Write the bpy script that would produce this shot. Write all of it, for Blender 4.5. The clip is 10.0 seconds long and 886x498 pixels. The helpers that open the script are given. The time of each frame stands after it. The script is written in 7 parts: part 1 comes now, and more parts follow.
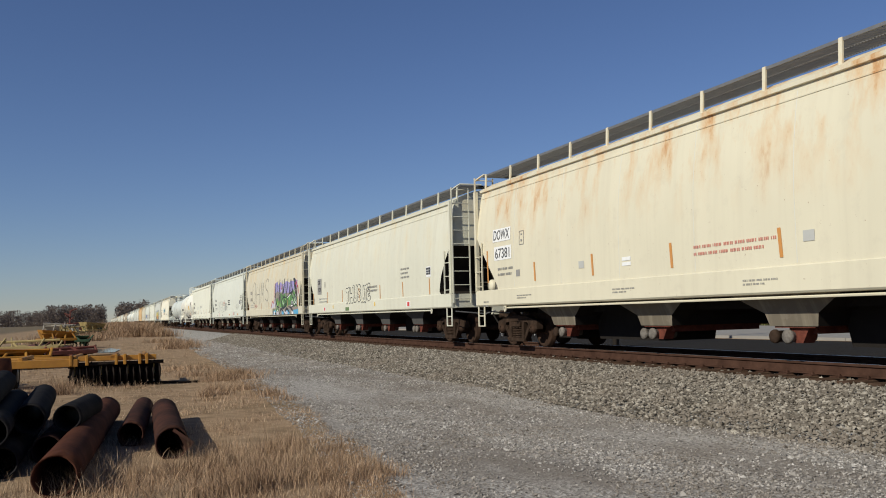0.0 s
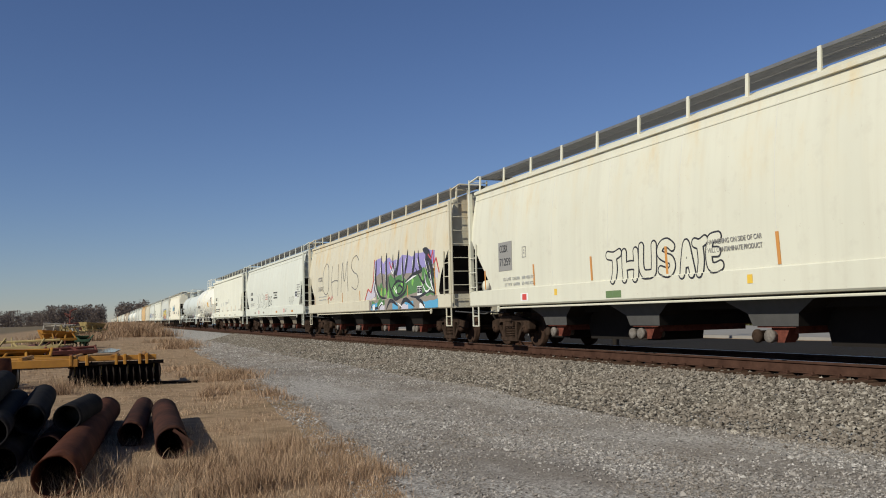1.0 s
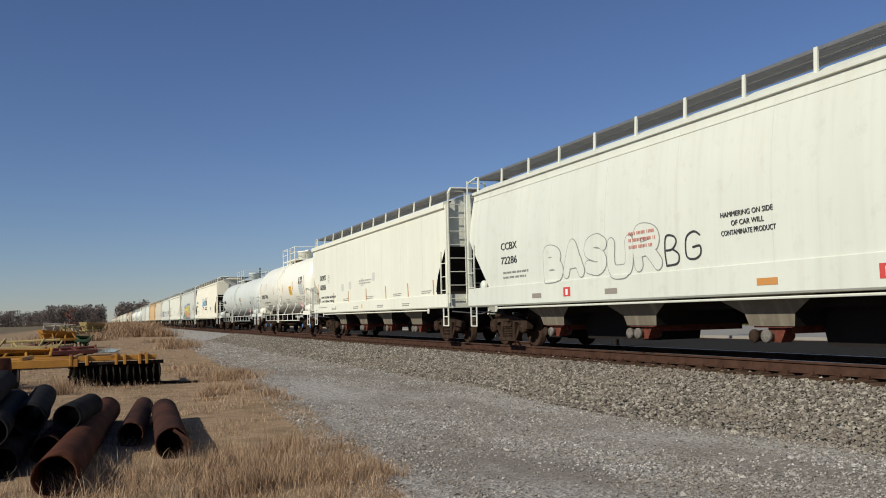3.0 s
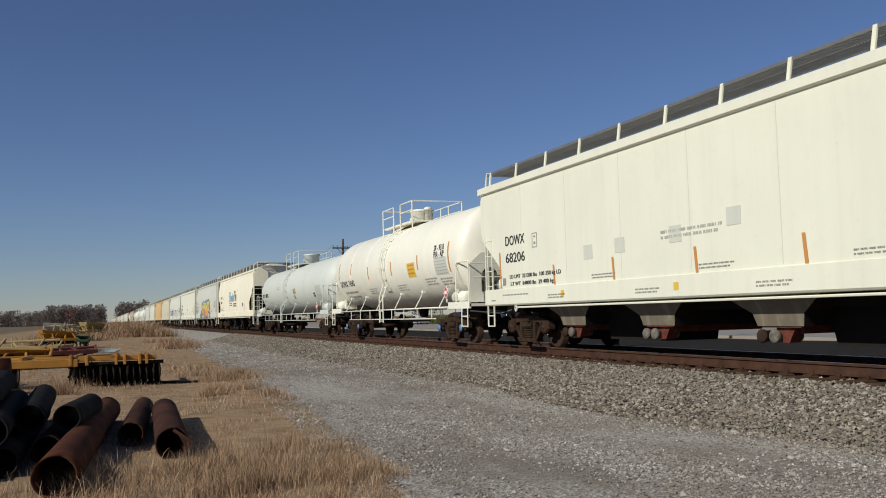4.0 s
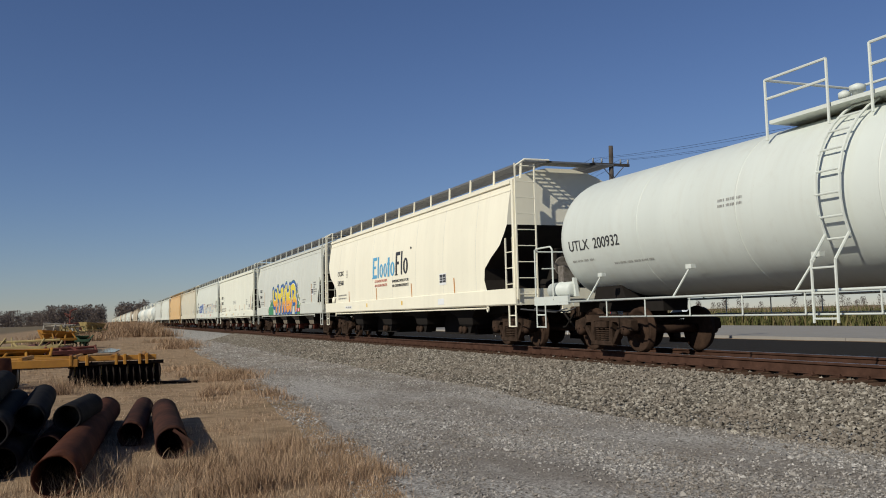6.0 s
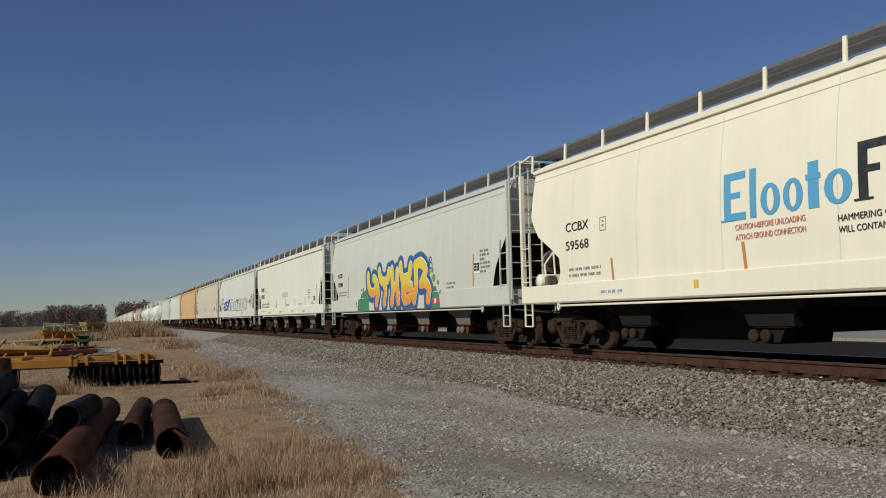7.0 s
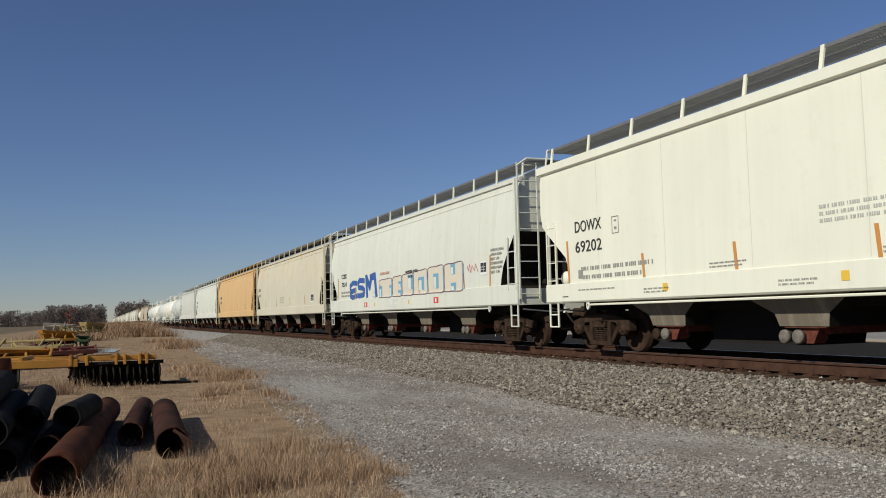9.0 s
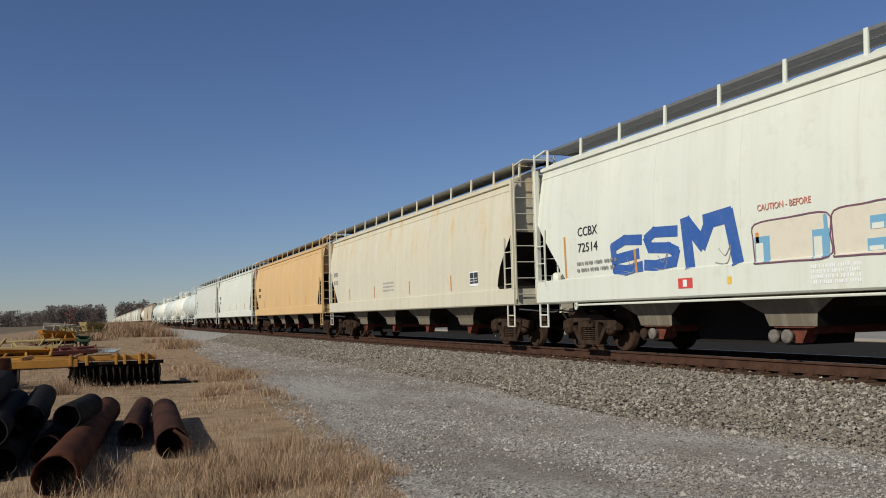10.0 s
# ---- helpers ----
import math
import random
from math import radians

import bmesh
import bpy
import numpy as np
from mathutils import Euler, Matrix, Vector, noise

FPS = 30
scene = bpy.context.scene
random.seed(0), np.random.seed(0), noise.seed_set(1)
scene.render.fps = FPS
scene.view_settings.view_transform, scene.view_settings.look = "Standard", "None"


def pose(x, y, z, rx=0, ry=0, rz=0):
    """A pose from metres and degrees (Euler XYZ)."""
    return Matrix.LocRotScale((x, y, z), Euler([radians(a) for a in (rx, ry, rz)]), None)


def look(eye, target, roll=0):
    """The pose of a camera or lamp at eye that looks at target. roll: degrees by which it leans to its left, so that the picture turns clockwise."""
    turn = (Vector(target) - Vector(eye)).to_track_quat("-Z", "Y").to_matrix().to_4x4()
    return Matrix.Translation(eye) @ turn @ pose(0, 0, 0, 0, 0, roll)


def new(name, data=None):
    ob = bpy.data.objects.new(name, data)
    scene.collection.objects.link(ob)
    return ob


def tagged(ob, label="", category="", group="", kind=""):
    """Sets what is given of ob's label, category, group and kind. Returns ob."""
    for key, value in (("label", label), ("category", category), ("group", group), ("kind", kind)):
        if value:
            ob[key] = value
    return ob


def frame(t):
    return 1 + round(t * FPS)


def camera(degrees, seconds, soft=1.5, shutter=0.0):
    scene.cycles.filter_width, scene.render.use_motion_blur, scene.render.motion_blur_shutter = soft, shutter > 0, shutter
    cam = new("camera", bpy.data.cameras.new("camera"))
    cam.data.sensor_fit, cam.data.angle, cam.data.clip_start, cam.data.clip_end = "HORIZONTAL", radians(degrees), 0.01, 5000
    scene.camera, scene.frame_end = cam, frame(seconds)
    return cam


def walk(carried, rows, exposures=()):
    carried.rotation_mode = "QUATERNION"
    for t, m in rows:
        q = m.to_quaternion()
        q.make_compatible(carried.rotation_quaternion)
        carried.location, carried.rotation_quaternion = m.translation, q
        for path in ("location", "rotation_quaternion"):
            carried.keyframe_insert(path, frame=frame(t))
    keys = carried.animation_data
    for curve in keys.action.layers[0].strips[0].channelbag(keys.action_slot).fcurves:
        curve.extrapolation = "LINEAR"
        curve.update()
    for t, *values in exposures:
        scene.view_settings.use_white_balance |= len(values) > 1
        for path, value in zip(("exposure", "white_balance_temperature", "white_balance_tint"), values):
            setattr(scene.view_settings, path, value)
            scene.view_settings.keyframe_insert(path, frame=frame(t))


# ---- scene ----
cam = camera(53.93, 10.0, soft=1.0)
EYE = Vector((0.0, 0.0, 1.6))
AIM = EYE + Vector((0.36382, 0.92844, 0.07511))
walk(cam, [(0.0, look(EYE, AIM, -1.34)), (10.0, look(EYE, AIM, -1.34))], exposures=[(0.0, 0.16, 6420, 9), (1.0, 0.16, 6420, 9), (2.0, 0.3, 6420, 9), (2.5, 0.26, 6420, 9), (4.0, 0.04, 6420, 9), (4.5, 0.03, 6420, 9), (5.0, 0.06, 6420, 9), (5.5, 0.12, 6420, 9), (6.8, -0.15, 6420, 9), (7.0, -0.17, 6420, 9), (7.5, 0, 6420, 9), (8.5, 0.12, 6420, 9), (9.0, 0.06, 6420, 9), (10.0, 0.09, 6420, 9)])

# ---- light: low winter sun from behind the near side of the train, clear sky ----
SUN_WAY = Vector((0.56, 0.22, -0.40)).normalized()
world = bpy.data.worlds.new("sky")
scene.world = world
world.use_nodes = True
wn = world.node_tree
sky = wn.nodes.new("ShaderNodeTexSky")
sky.sky_type = 'NISHITA'
sky.sun_disc = False
sky.sun_elevation = math.asin(-SUN_WAY.z)
sky.sun_rotation = math.atan2(-SUN_WAY.x, -SUN_WAY.y)
sky.air_density, sky.dust_density, sky.ozone_density = 1.0, 0.0, 1.6
wn.nodes["Background"].inputs["Strength"].default_value = 0.052
tint = wn.nodes.new("ShaderNodeMix")
tint.data_type, tint.blend_type = 'RGBA', 'MULTIPLY'
tint.inputs[0].default_value = 1.0
tint.inputs[7].default_value = (0.80, 0.90, 1.22, 1)
wn.links.new(sky.outputs[0], tint.inputs[6])
wn.links.new(tint.outputs[2], wn.nodes["Background"].inputs["Color"])
sun_data = bpy.data.lights.new("sun", 'SUN')
sun_data.energy, sun_data.angle, sun_data.color = 3.85, radians(0.55), (1.0, 0.945, 0.81)
sun = new("sun", sun_data)
sun.matrix_world = look((0, 0, 60), Vector((0, 0, 60)) + SUN_WAY)

RAIL = 0.737          # rail top above the gravel
TRACK = 11.075        # track centre line
SPEED, EASE = 20.281, -0.02498


# ---- materials ----
def mat_new(name, rough=0.8, metal=0.0):
    m = bpy.data.materials.new(name)
    m.use_nodes = True
    b = m.node_tree.nodes["Principled BSDF"]
    b.inputs["Roughness"].default_value = rough
    b.inputs["Metallic"].default_value = metal
    if rough > 0.75:
        b.inputs["Specular IOR Level"].default_value = 0.05
    return m, m.node_tree, b


def nd(tree, kind, **inputs):
    n = tree.nodes.new(kind)
    for k, v in inputs.items():
        n.inputs[k.replace("_", " ")].default_value = v
    return n


def coords(tree, scale=(1, 1, 1), world_space=False):
    mp = nd(tree, "ShaderNodeMapping")
    mp.inputs["Scale"].default_value = scale
    if world_space:
        src = tree.nodes.new("ShaderNodeNewGeometry").outputs["Position"]
    else:
        src = tree.nodes.new("ShaderNodeTexCoord").outputs["Object"]
    tree.links.new(src, mp.inputs["Vector"])
    return mp.outputs["Vector"]


def noise_f(tree, vec, scale, detail=4, rough=0.55):
    n = nd(tree, "ShaderNodeTexNoise", Scale=scale, Detail=detail, Roughness=rough)
    tree.links.new(vec, n.inputs["Vector"])
    return n.outputs["Fac"]


def ramp(tree, fac, stops):
    r = tree.nodes.new("ShaderNodeValToRGB")
    el = r.color_ramp.elements
    while len(el) < len(stops):
        el.new(0.5)
    for e, (p, c) in zip(el, stops):
        e.position = p
        e.color = (*c, 1) if len(c) == 3 else c
    tree.links.new(fac, r.inputs["Fac"])
    return r.outputs["Color"]


def grey(tree, fac, lo, hi):
    return ramp(tree, fac, [(lo, (0, 0, 0)), (hi, (1, 1, 1))])


def mix(tree, fac, a, b, mode='MIX'):
    m = tree.nodes.new("ShaderNodeMix")
    m.data_type, m.blend_type = 'RGBA', mode
    for sock, v in ((m.inputs[0], fac), (m.inputs[6], a), (m.inputs[7], b)):
        if hasattr(v, "links"):
            tree.links.new(v, sock)
        elif isinstance(v, (int, float)):
            sock.default_value = v
        else:
            sock.default_value = (*v, 1)
    return m.outputs[2]


def mul(tree, a, b, op='MULTIPLY'):
    m = tree.nodes.new("ShaderNodeMath")
    m.operation = op
    for sock, v in ((m.inputs[0], a), (m.inputs[1], b)):
        if hasattr(v, "links"):
            tree.links.new(v, sock)
        else:
            sock.default_value = v
    return m.outputs[0]


def bump(tree, bsdf, fac, strength=0.3, distance=0.01):
    b = nd(tree, "ShaderNodeBump", Strength=strength, Distance=distance)
    tree.links.new(fac, b.inputs["Height"])
    tree.links.new(b.outputs["Normal"], bsdf.inputs["Normal"])


def simple(name, rgb, rough=0.7, metal=0.0, vary=0.25, scale=6.0, bumps=0.2):
    m, t, b = mat_new(name, rough, metal)
    v = coords(t)
    n1, n2 = noise_f(t, v, scale), noise_f(t, v, scale * 9, 3)
    c = mix(t, n1, [q * (1 - vary) for q in rgb], [min(1, q * (1 + vary)) for q in rgb])
    c = mix(t, mul(t, n2, 0.35), c, [q * 0.55 for q in rgb])
    t.links.new(c, b.inputs["Base Color"])
    bump(t, b, n2, bumps, 0.004)
    return m


def paint(name, rgb, rust=0.2, grime=0.3, rough=0.42, stain=(0.56, 0.28, 0.085), core_rgb=(0.30, 0.11, 0.035)):
    """Car paint: streaks that run down from the roof, rust along the top, dust towards the sill, faint sheet seams."""
    m, t, b = mat_new(name, rough)
    v = coords(t)
    sep = t.nodes.new("ShaderNodeSeparateXYZ")
    t.links.new(v, sep.inputs[0])
    z = sep.outputs["Z"]
    big = noise_f(t, v, 0.55, 3)
    c = mix(t, grey(t, big, 0.3, 0.7), [q * 0.94 for q in rgb], rgb)
    band = noise_f(t, coords(t, (0.2, 1.0, 0.03)), 0.9, 3, 0.7)
    c = mix(t, mul(t, grey(t, band, 0.45, 0.62), 0.5), c, [q * 0.90 for q in rgb])
    streak = noise_f(t, coords(t, (1, 3.2, 0.16)), 1.6, 5, 0.6)
    c = mix(t, mul(t, grey(t, streak, 0.48, 0.8), grime * 0.55), c, (0.42, 0.36, 0.27))
    spots = noise_f(t, v, 3.0, 6, 0.65)
    c = mix(t, mul(t, grey(t, spots, 0.56, 0.8), grime * 0.6), c, (0.36, 0.31, 0.25))
    # rust: gathered under the eaves, running down in tongues
    tong = noise_f(t, coords(t, (1, 1.3, 0.5)), 1.5, 7, 0.66)
    high = nd(t, "ShaderNodeMapRange")
    t.links.new(z, high.inputs["Value"])
    high.inputs["From Min"].default_value, high.inputs["From Max"].default_value = 2.3, 4.2
    k = mul(t, grey(t, tong, 0.47, 0.72), mul(t, high.outputs[0], rust))
    c = mix(t, k, c, stain)
    core = mul(t, grey(t, tong, 0.60, 0.74), mul(t, high.outputs[0], rust))
    c = mix(t, core, c, core_rgb)
    # fine chips of rust all over
    chips = noise_f(t, v, 14, 4, 0.7)
    c = mix(t, mul(t, grey(t, chips, 0.68, 0.74), 0.2 + rust * 0.5), c, (0.25, 0.12, 0.06))
    t.links.new(c, b.inputs["Base Color"])
    wav = noise_f(t, coords(t, (1, 0.9, 0.3)), 1.3, 2)
    bump(t, b, mul(t, wav, mul(t, chips, 0.03), 'ADD'), 0.35, 0.03)
    t.links.new(mul(t, mul(t, spots, 0.25), rough, 'ADD'), b.inputs["Roughness"])
    return m


def flat_paint(name, rgb, rough=0.5):
    m, t, b = mat_new(name, rough)
    v = coords(t)
    n = noise_f(t, v, 9, 5, 0.65)
    c = mix(t, mul(t, grey(t, n, 0.45, 0.75), 0.35), rgb, [q * 0.6 + 0.12 for q in rgb])
    t.links.new(c, b.inputs["Base Color"])
    return m


def rusty(name, dark, light, scale=4.0, rough=0.9):
    m, t, b = mat_new(name, rough)
    v = coords(t)
    n1, n2 = noise_f(t, v, scale, 6, 0.65), noise_f(t, v, scale * 7, 4)
    c = ramp(t, n1, [(0.3, dark), (0.7, light)])
    c = mix(t, mul(t, n2, 0.5), c, [q * 0.4 for q in dark])
    t.links.new(c, b.inputs["Base Color"])
    bump(t, b, n2, 0.5, 0.006)
    return m


M = {}
M["cream_rust"] = paint("cream_paint_rusted", (0.69, 0.64, 0.485), 1.0, 0.35, 0.42, (0.60, 0.31, 0.085), (0.36, 0.13, 0.035))
M["ivory"] = paint("ivory_paint", (0.675, 0.66, 0.535), 0.5, 0.4, 0.42, (0.66, 0.52, 0.28), (0.60, 0.44, 0.22))
M["tan_stain"] = paint("stained_cream_paint", (0.64, 0.595, 0.455), 1.0, 0.6, 0.42, (0.64, 0.46, 0.21), (0.52, 0.31, 0.12))
M["white"] = paint("white_paint", (0.69, 0.705, 0.61), 0.06, 0.4)
M["cream"] = paint("cream_paint", (0.80, 0.795, 0.66), 0.0, 0.2)
M["cream2"] = paint("warm_cream_paint", (0.88, 0.83, 0.66), 0.05, 0.16)
M["greyw"] = paint("grey_paint", (0.62, 0.63, 0.555), 0.05, 0.38)
M["tankw"] = paint("tank_cream_paint", (0.86, 0.84, 0.72), 0.02, 0.2, 0.32)
M["tankg"] = paint("tank_grey_white_paint", (0.625, 0.655, 0.60), 0.03, 0.3, 0.4)
M["orange"] = paint("orange_paint", (0.66, 0.43, 0.19), 0.3, 0.6, 0.5, (0.52, 0.30, 0.10), (0.42, 0.22, 0.07))
M["tan"] = paint("tan_paint", (0.50, 0.42, 0.30), 0.3, 0.5)
# chute colours: dust, with the shade under the sill put in
M["chute"] = paint("dusty_chute_paint", (0.17, 0.145, 0.11), 0.0, 0.9, 0.8)
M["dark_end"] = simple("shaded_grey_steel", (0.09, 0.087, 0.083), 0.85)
# shade of the cut-away car ends put into the colour
M["slope"] = simple("shaded_slope_sheet", (0.026, 0.022, 0.019), 0.9)
M["board"] = simple("galvanised_grating", (0.26, 0.26, 0.26), 0.55, 0.6)
# underframe grime, darkened further to stand in for the shade below the cars
M["under"] = simple("grimy_shaded_underframe", (0.022, 0.019, 0.017), 0.9)
M["truck"] = rusty("dusty_cast_steel", (0.026, 0.017, 0.012), (0.08, 0.051, 0.036), 5)
M["wheel"] = rusty("wheel_steel", (0.034, 0.021, 0.015), (0.08, 0.048, 0.033), 6)
M["cap"] = rusty("dull_cap_steel", (0.10, 0.085, 0.07), (0.30, 0.27, 0.24), 8)
M["blue_cap"] = simple("blue_cap_paint", (0.10, 0.22, 0.42), 0.5)
M["tread"] = simple("polished_tread", (0.45, 0.43, 0.40), 0.3, 0.9)
M["red_gate"] = rusty("red_gate_paint", (0.09, 0.03, 0.022), (0.24, 0.075, 0.05), 7)
M["rail"] = rusty("rail_rust", (0.05, 0.026, 0.018), (0.11, 0.058, 0.04), 3)
M["tie"] = rusty("tie_wood", (0.055, 0.035, 0.025), (0.14, 0.085, 0.055), 4)
M["black"] = flat_paint("black_lettering", (0.03, 0.03, 0.032))
M["faded"] = flat_paint("faded_lettering", (0.28, 0.27, 0.25))
M["redtext"] = flat_paint("red_lettering", (0.56, 0.22, 0.17))
M["seam"] = flat_paint("seam_line", (0.64, 0.62, 0.54))
M["table"] = flat_paint("pale_print", (0.46, 0.46, 0.43))
M["stain"] = flat_paint("brown_stain", (0.13, 0.07, 0.04), 0.8)
M["plate"] = flat_paint("white_decal", (0.80, 0.80, 0.78))
M["reflector"] = flat_paint("orange_reflector", (0.56, 0.25, 0.06), 0.4)
M["placard"] = flat_paint("red_placard", (0.60, 0.06, 0.05))
M["yellow_decal"] = flat_paint("yellow_decal", (0.75, 0.48, 0.05))
for key, rgb in (("blue", (0.03, 0.10, 0.34)), ("sky_blue", (0.10, 0.36, 0.58)), ("yellow", (0.74, 0.56, 0.05)), ("orange", (0.78, 0.36, 0.06)), ("green", (0.05, 0.24, 0.11)),
                 ("purple", (0.30, 0.26, 0.52)), ("olive", (0.13, 0.20, 0.08)), ("taupe", (0.28, 0.24, 0.20)), ("lime", (0.22, 0.50, 0.10)), ("ink", (0.025, 0.025, 0.03)),
                 ("haze", (0.16, 0.36, 0.52)), ("plum", (0.17, 0.07, 0.11)), ("leaf", (0.09, 0.21, 0.07)), ("moss", (0.22, 0.27, 0.09)), ("chalk", (0.80, 0.80, 0.80)), ("red", (0.55, 0.06, 0.07)), ("sand", (0.66, 0.60, 0.48)), ("olive_dark", (0.10, 0.13, 0.07)), ("lilac", (0.55, 0.52, 0.58)), ("peach", (0.70, 0.52, 0.34))):
    M["g_" + key] = flat_paint("spray_" + key, rgb, 0.55)


# ---- mesh helpers ----
def part(name, bm, material, parent, label=""):
    me = bpy.data.meshes.new(name)
    bm.to_mesh(me)
    bm.free()
    me.materials.append(material)
    ob = new(name, me)
    ob.parent = parent
    if label:
        tagged(ob, label)
    return ob


def empty(name, m=None):
    ob = new(name)
    ob.empty_display_size = 0.3
    if m is not None:
        ob.matrix_world = m
    return ob


def box(bm, x0, x1, y0, y1, z0, z1):
    vs = [bm.verts.new((x, y, z)) for z in (z0, z1) for x, y in ((x0, y0), (x1, y0), (x1, y1), (x0, y1))]
    for f in ((3, 2, 1, 0), (4, 5, 6, 7), (0, 1, 5, 4), (1, 2, 6, 5), (2, 3, 7, 6), (3, 0, 4, 7)):
        bm.faces.new([vs[i] for i in f])


def rod(bm, a, b, r, n=8, r2=None):
    a, b = Vector(a), Vector(b)
    d = (b - a).normalized()
    u = d.orthogonal().normalized()
    w = d.cross(u)
    r2 = r if r2 is None else r2
    A = [bm.verts.new(a + (u * math.cos(i * math.tau / n) + w * math.sin(i * math.tau / n)) * r) for i in range(n)]
    B = [bm.verts.new(b + (u * math.cos(i * math.tau / n) + w * math.sin(i * math.tau / n)) * r2) for i in range(n)]
    for i in range(n):
        f = bm.faces.new((A[i], A[(i + 1) % n], B[(i + 1) % n], B[i]))
        f.smooth = n > 6
    bm.faces.new(A[::-1])
    bm.faces.new(B)


def pipeline(bm, pts, r, n=6):
    for a, b in zip(pts, pts[1:]):
        rod(bm, a, b, r, n)


def rings(bm, loops, cap=True, smooth=False):
    """Skin closed loops of equal length, one after the other."""
    vs = [[bm.verts.new(p) for p in loop] for loop in loops]
    n = len(vs[0])
    for A, B in zip(vs, vs[1:]):
        for i in range(n):
            f = bm.faces.new((A[i], A[(i + 1) % n], B[(i + 1) % n], B[i]))
            f.smooth = smooth
    if cap:
        bm.faces.new(vs[0][::-1])
        bm.faces.new(vs[-1])


def prism(bm, outline, x0, x1):
    """An outline of (y, z) carried from x0 to x1."""
    rings(bm, [[(x0, y, z) for y, z in outline], [(x1, y, z) for y, z in outline]])


def lathe(bm, profile, n=24, axis='X', smooth=True):
    """A profile of (along, radius) turned about an axis."""
    loops = []
    for a, r in profile:
        loop = []
        for i in range(n):
            c, s = math.cos(i * math.tau / n) * r, math.sin(i * math.tau / n) * r
            loop.append((a, c, s) if axis == 'X' else (c, a, s) if axis == 'Y' else (c, s, a))
        loops.append(loop)
    rings(bm, loops, True, smooth)


SIDE_TURN = Matrix(((0, 0, -1, 0), (-1, 0, 0, 0), (0, 1, 0, 0), (0, 0, 0, 1)))   # writing on the near side of a car


def lettering(name, text, size, material, parent, y, z, x=-1.612, width=None, fat=0.0, thick=0.003, label="", shear=0.0, squeeze=None):
    cu = bpy.data.curves.new(name, 'FONT')
    cu.body, cu.size, cu.offset, cu.extrude, cu.shear = text, size, fat, thick, shear
    cu.resolution_u = 3
    tmp = bpy.data.objects.new(name, cu)
    scene.collection.objects.link(tmp)
    bpy.context.view_layer.update()
    me = bpy.data.meshes.new_from_object(tmp.evaluated_get(bpy.context.evaluated_depsgraph_get()))
    bpy.data.objects.remove(tmp)
    if width:
        xs = [v.co.x for v in me.vertices]
        k = width / max(1e-6, max(xs) - min(xs))
        lo = min(xs)
        for v in me.vertices:
            v.co.x = (v.co.x - lo) * k
    me.materials.clear()
    me.materials.append(material)
    ob = new(name, me)
    ob.parent = parent
    ob.matrix_local = Matrix.Translation((x, y, z)) @ SIDE_TURN
    if label:
        tagged(ob, label)
    return ob


def sheet(name, outline, material, parent, x=-1.606, thick=0.003, label=""):
    """A painted or stuck-on shape on a car's near side, outline in (y, z)."""
    bm = bmesh.new()
    prism(bm, outline, x - thick, x)
    return part(name, bm, material, parent, label)


def rect(name, y0, y1, z0, z1, material, parent, x=-1.606, lean=0.0, label=""):
    return sheet(name, [(y0, z0), (y1, z0), (y1 + lean, z1), (y0 + lean, z1)], material, parent, x, 0.003, label)


def bars(name, y, z, widths, material, parent, height=0.038, step=0.085, x=-1.607):
    """Lines of lettering too small to read, as plain bars; y is where they begin."""
    bm = bmesh.new()
    for i, w in enumerate(widths):
        q, k = 0.0, 0
        while q < w - height * 0.4:
            if (k + 3 * i) % 7 != 5:
                lo, d = z - i * step, height * (0.5, 0.42, 0.55, 0.2, 0.46)[(k + i) % 5]
                prism(bm, [(y - q, lo), (y - q - d, lo), (y - q - d, lo + height), (y - q, lo + height)], x - 0.003, x)
            q += height * 0.78
            k += 1
    ob = part(name, bm, material, parent)
    ob["kind"] = "stuff"
    return ob


def stroke(name, pts, width, material, parent, x=-1.611):
    """A sprayed line through points (y, z)."""
    bm = bmesh.new()
    for i, ((a, b), (c, d)) in enumerate(zip(pts, pts[1:])):
        x -= 0.0004
        v = Vector((c - a, d - b))
        if v.length < 1e-5:
            continue
        v.normalize()
        n = Vector((-v.y, v.x)) * width / 2
        e = v * width * 0.3
        prism(bm, [(a - e.x + n.x, b - e.y + n.y), (a - e.x - n.x, b - e.y - n.y), (c + e.x - n.x, d + e.y - n.y), (c + e.x + n.x, d + e.y + n.y)], x - 0.003, x)
    return part(name, bm, material, parent)


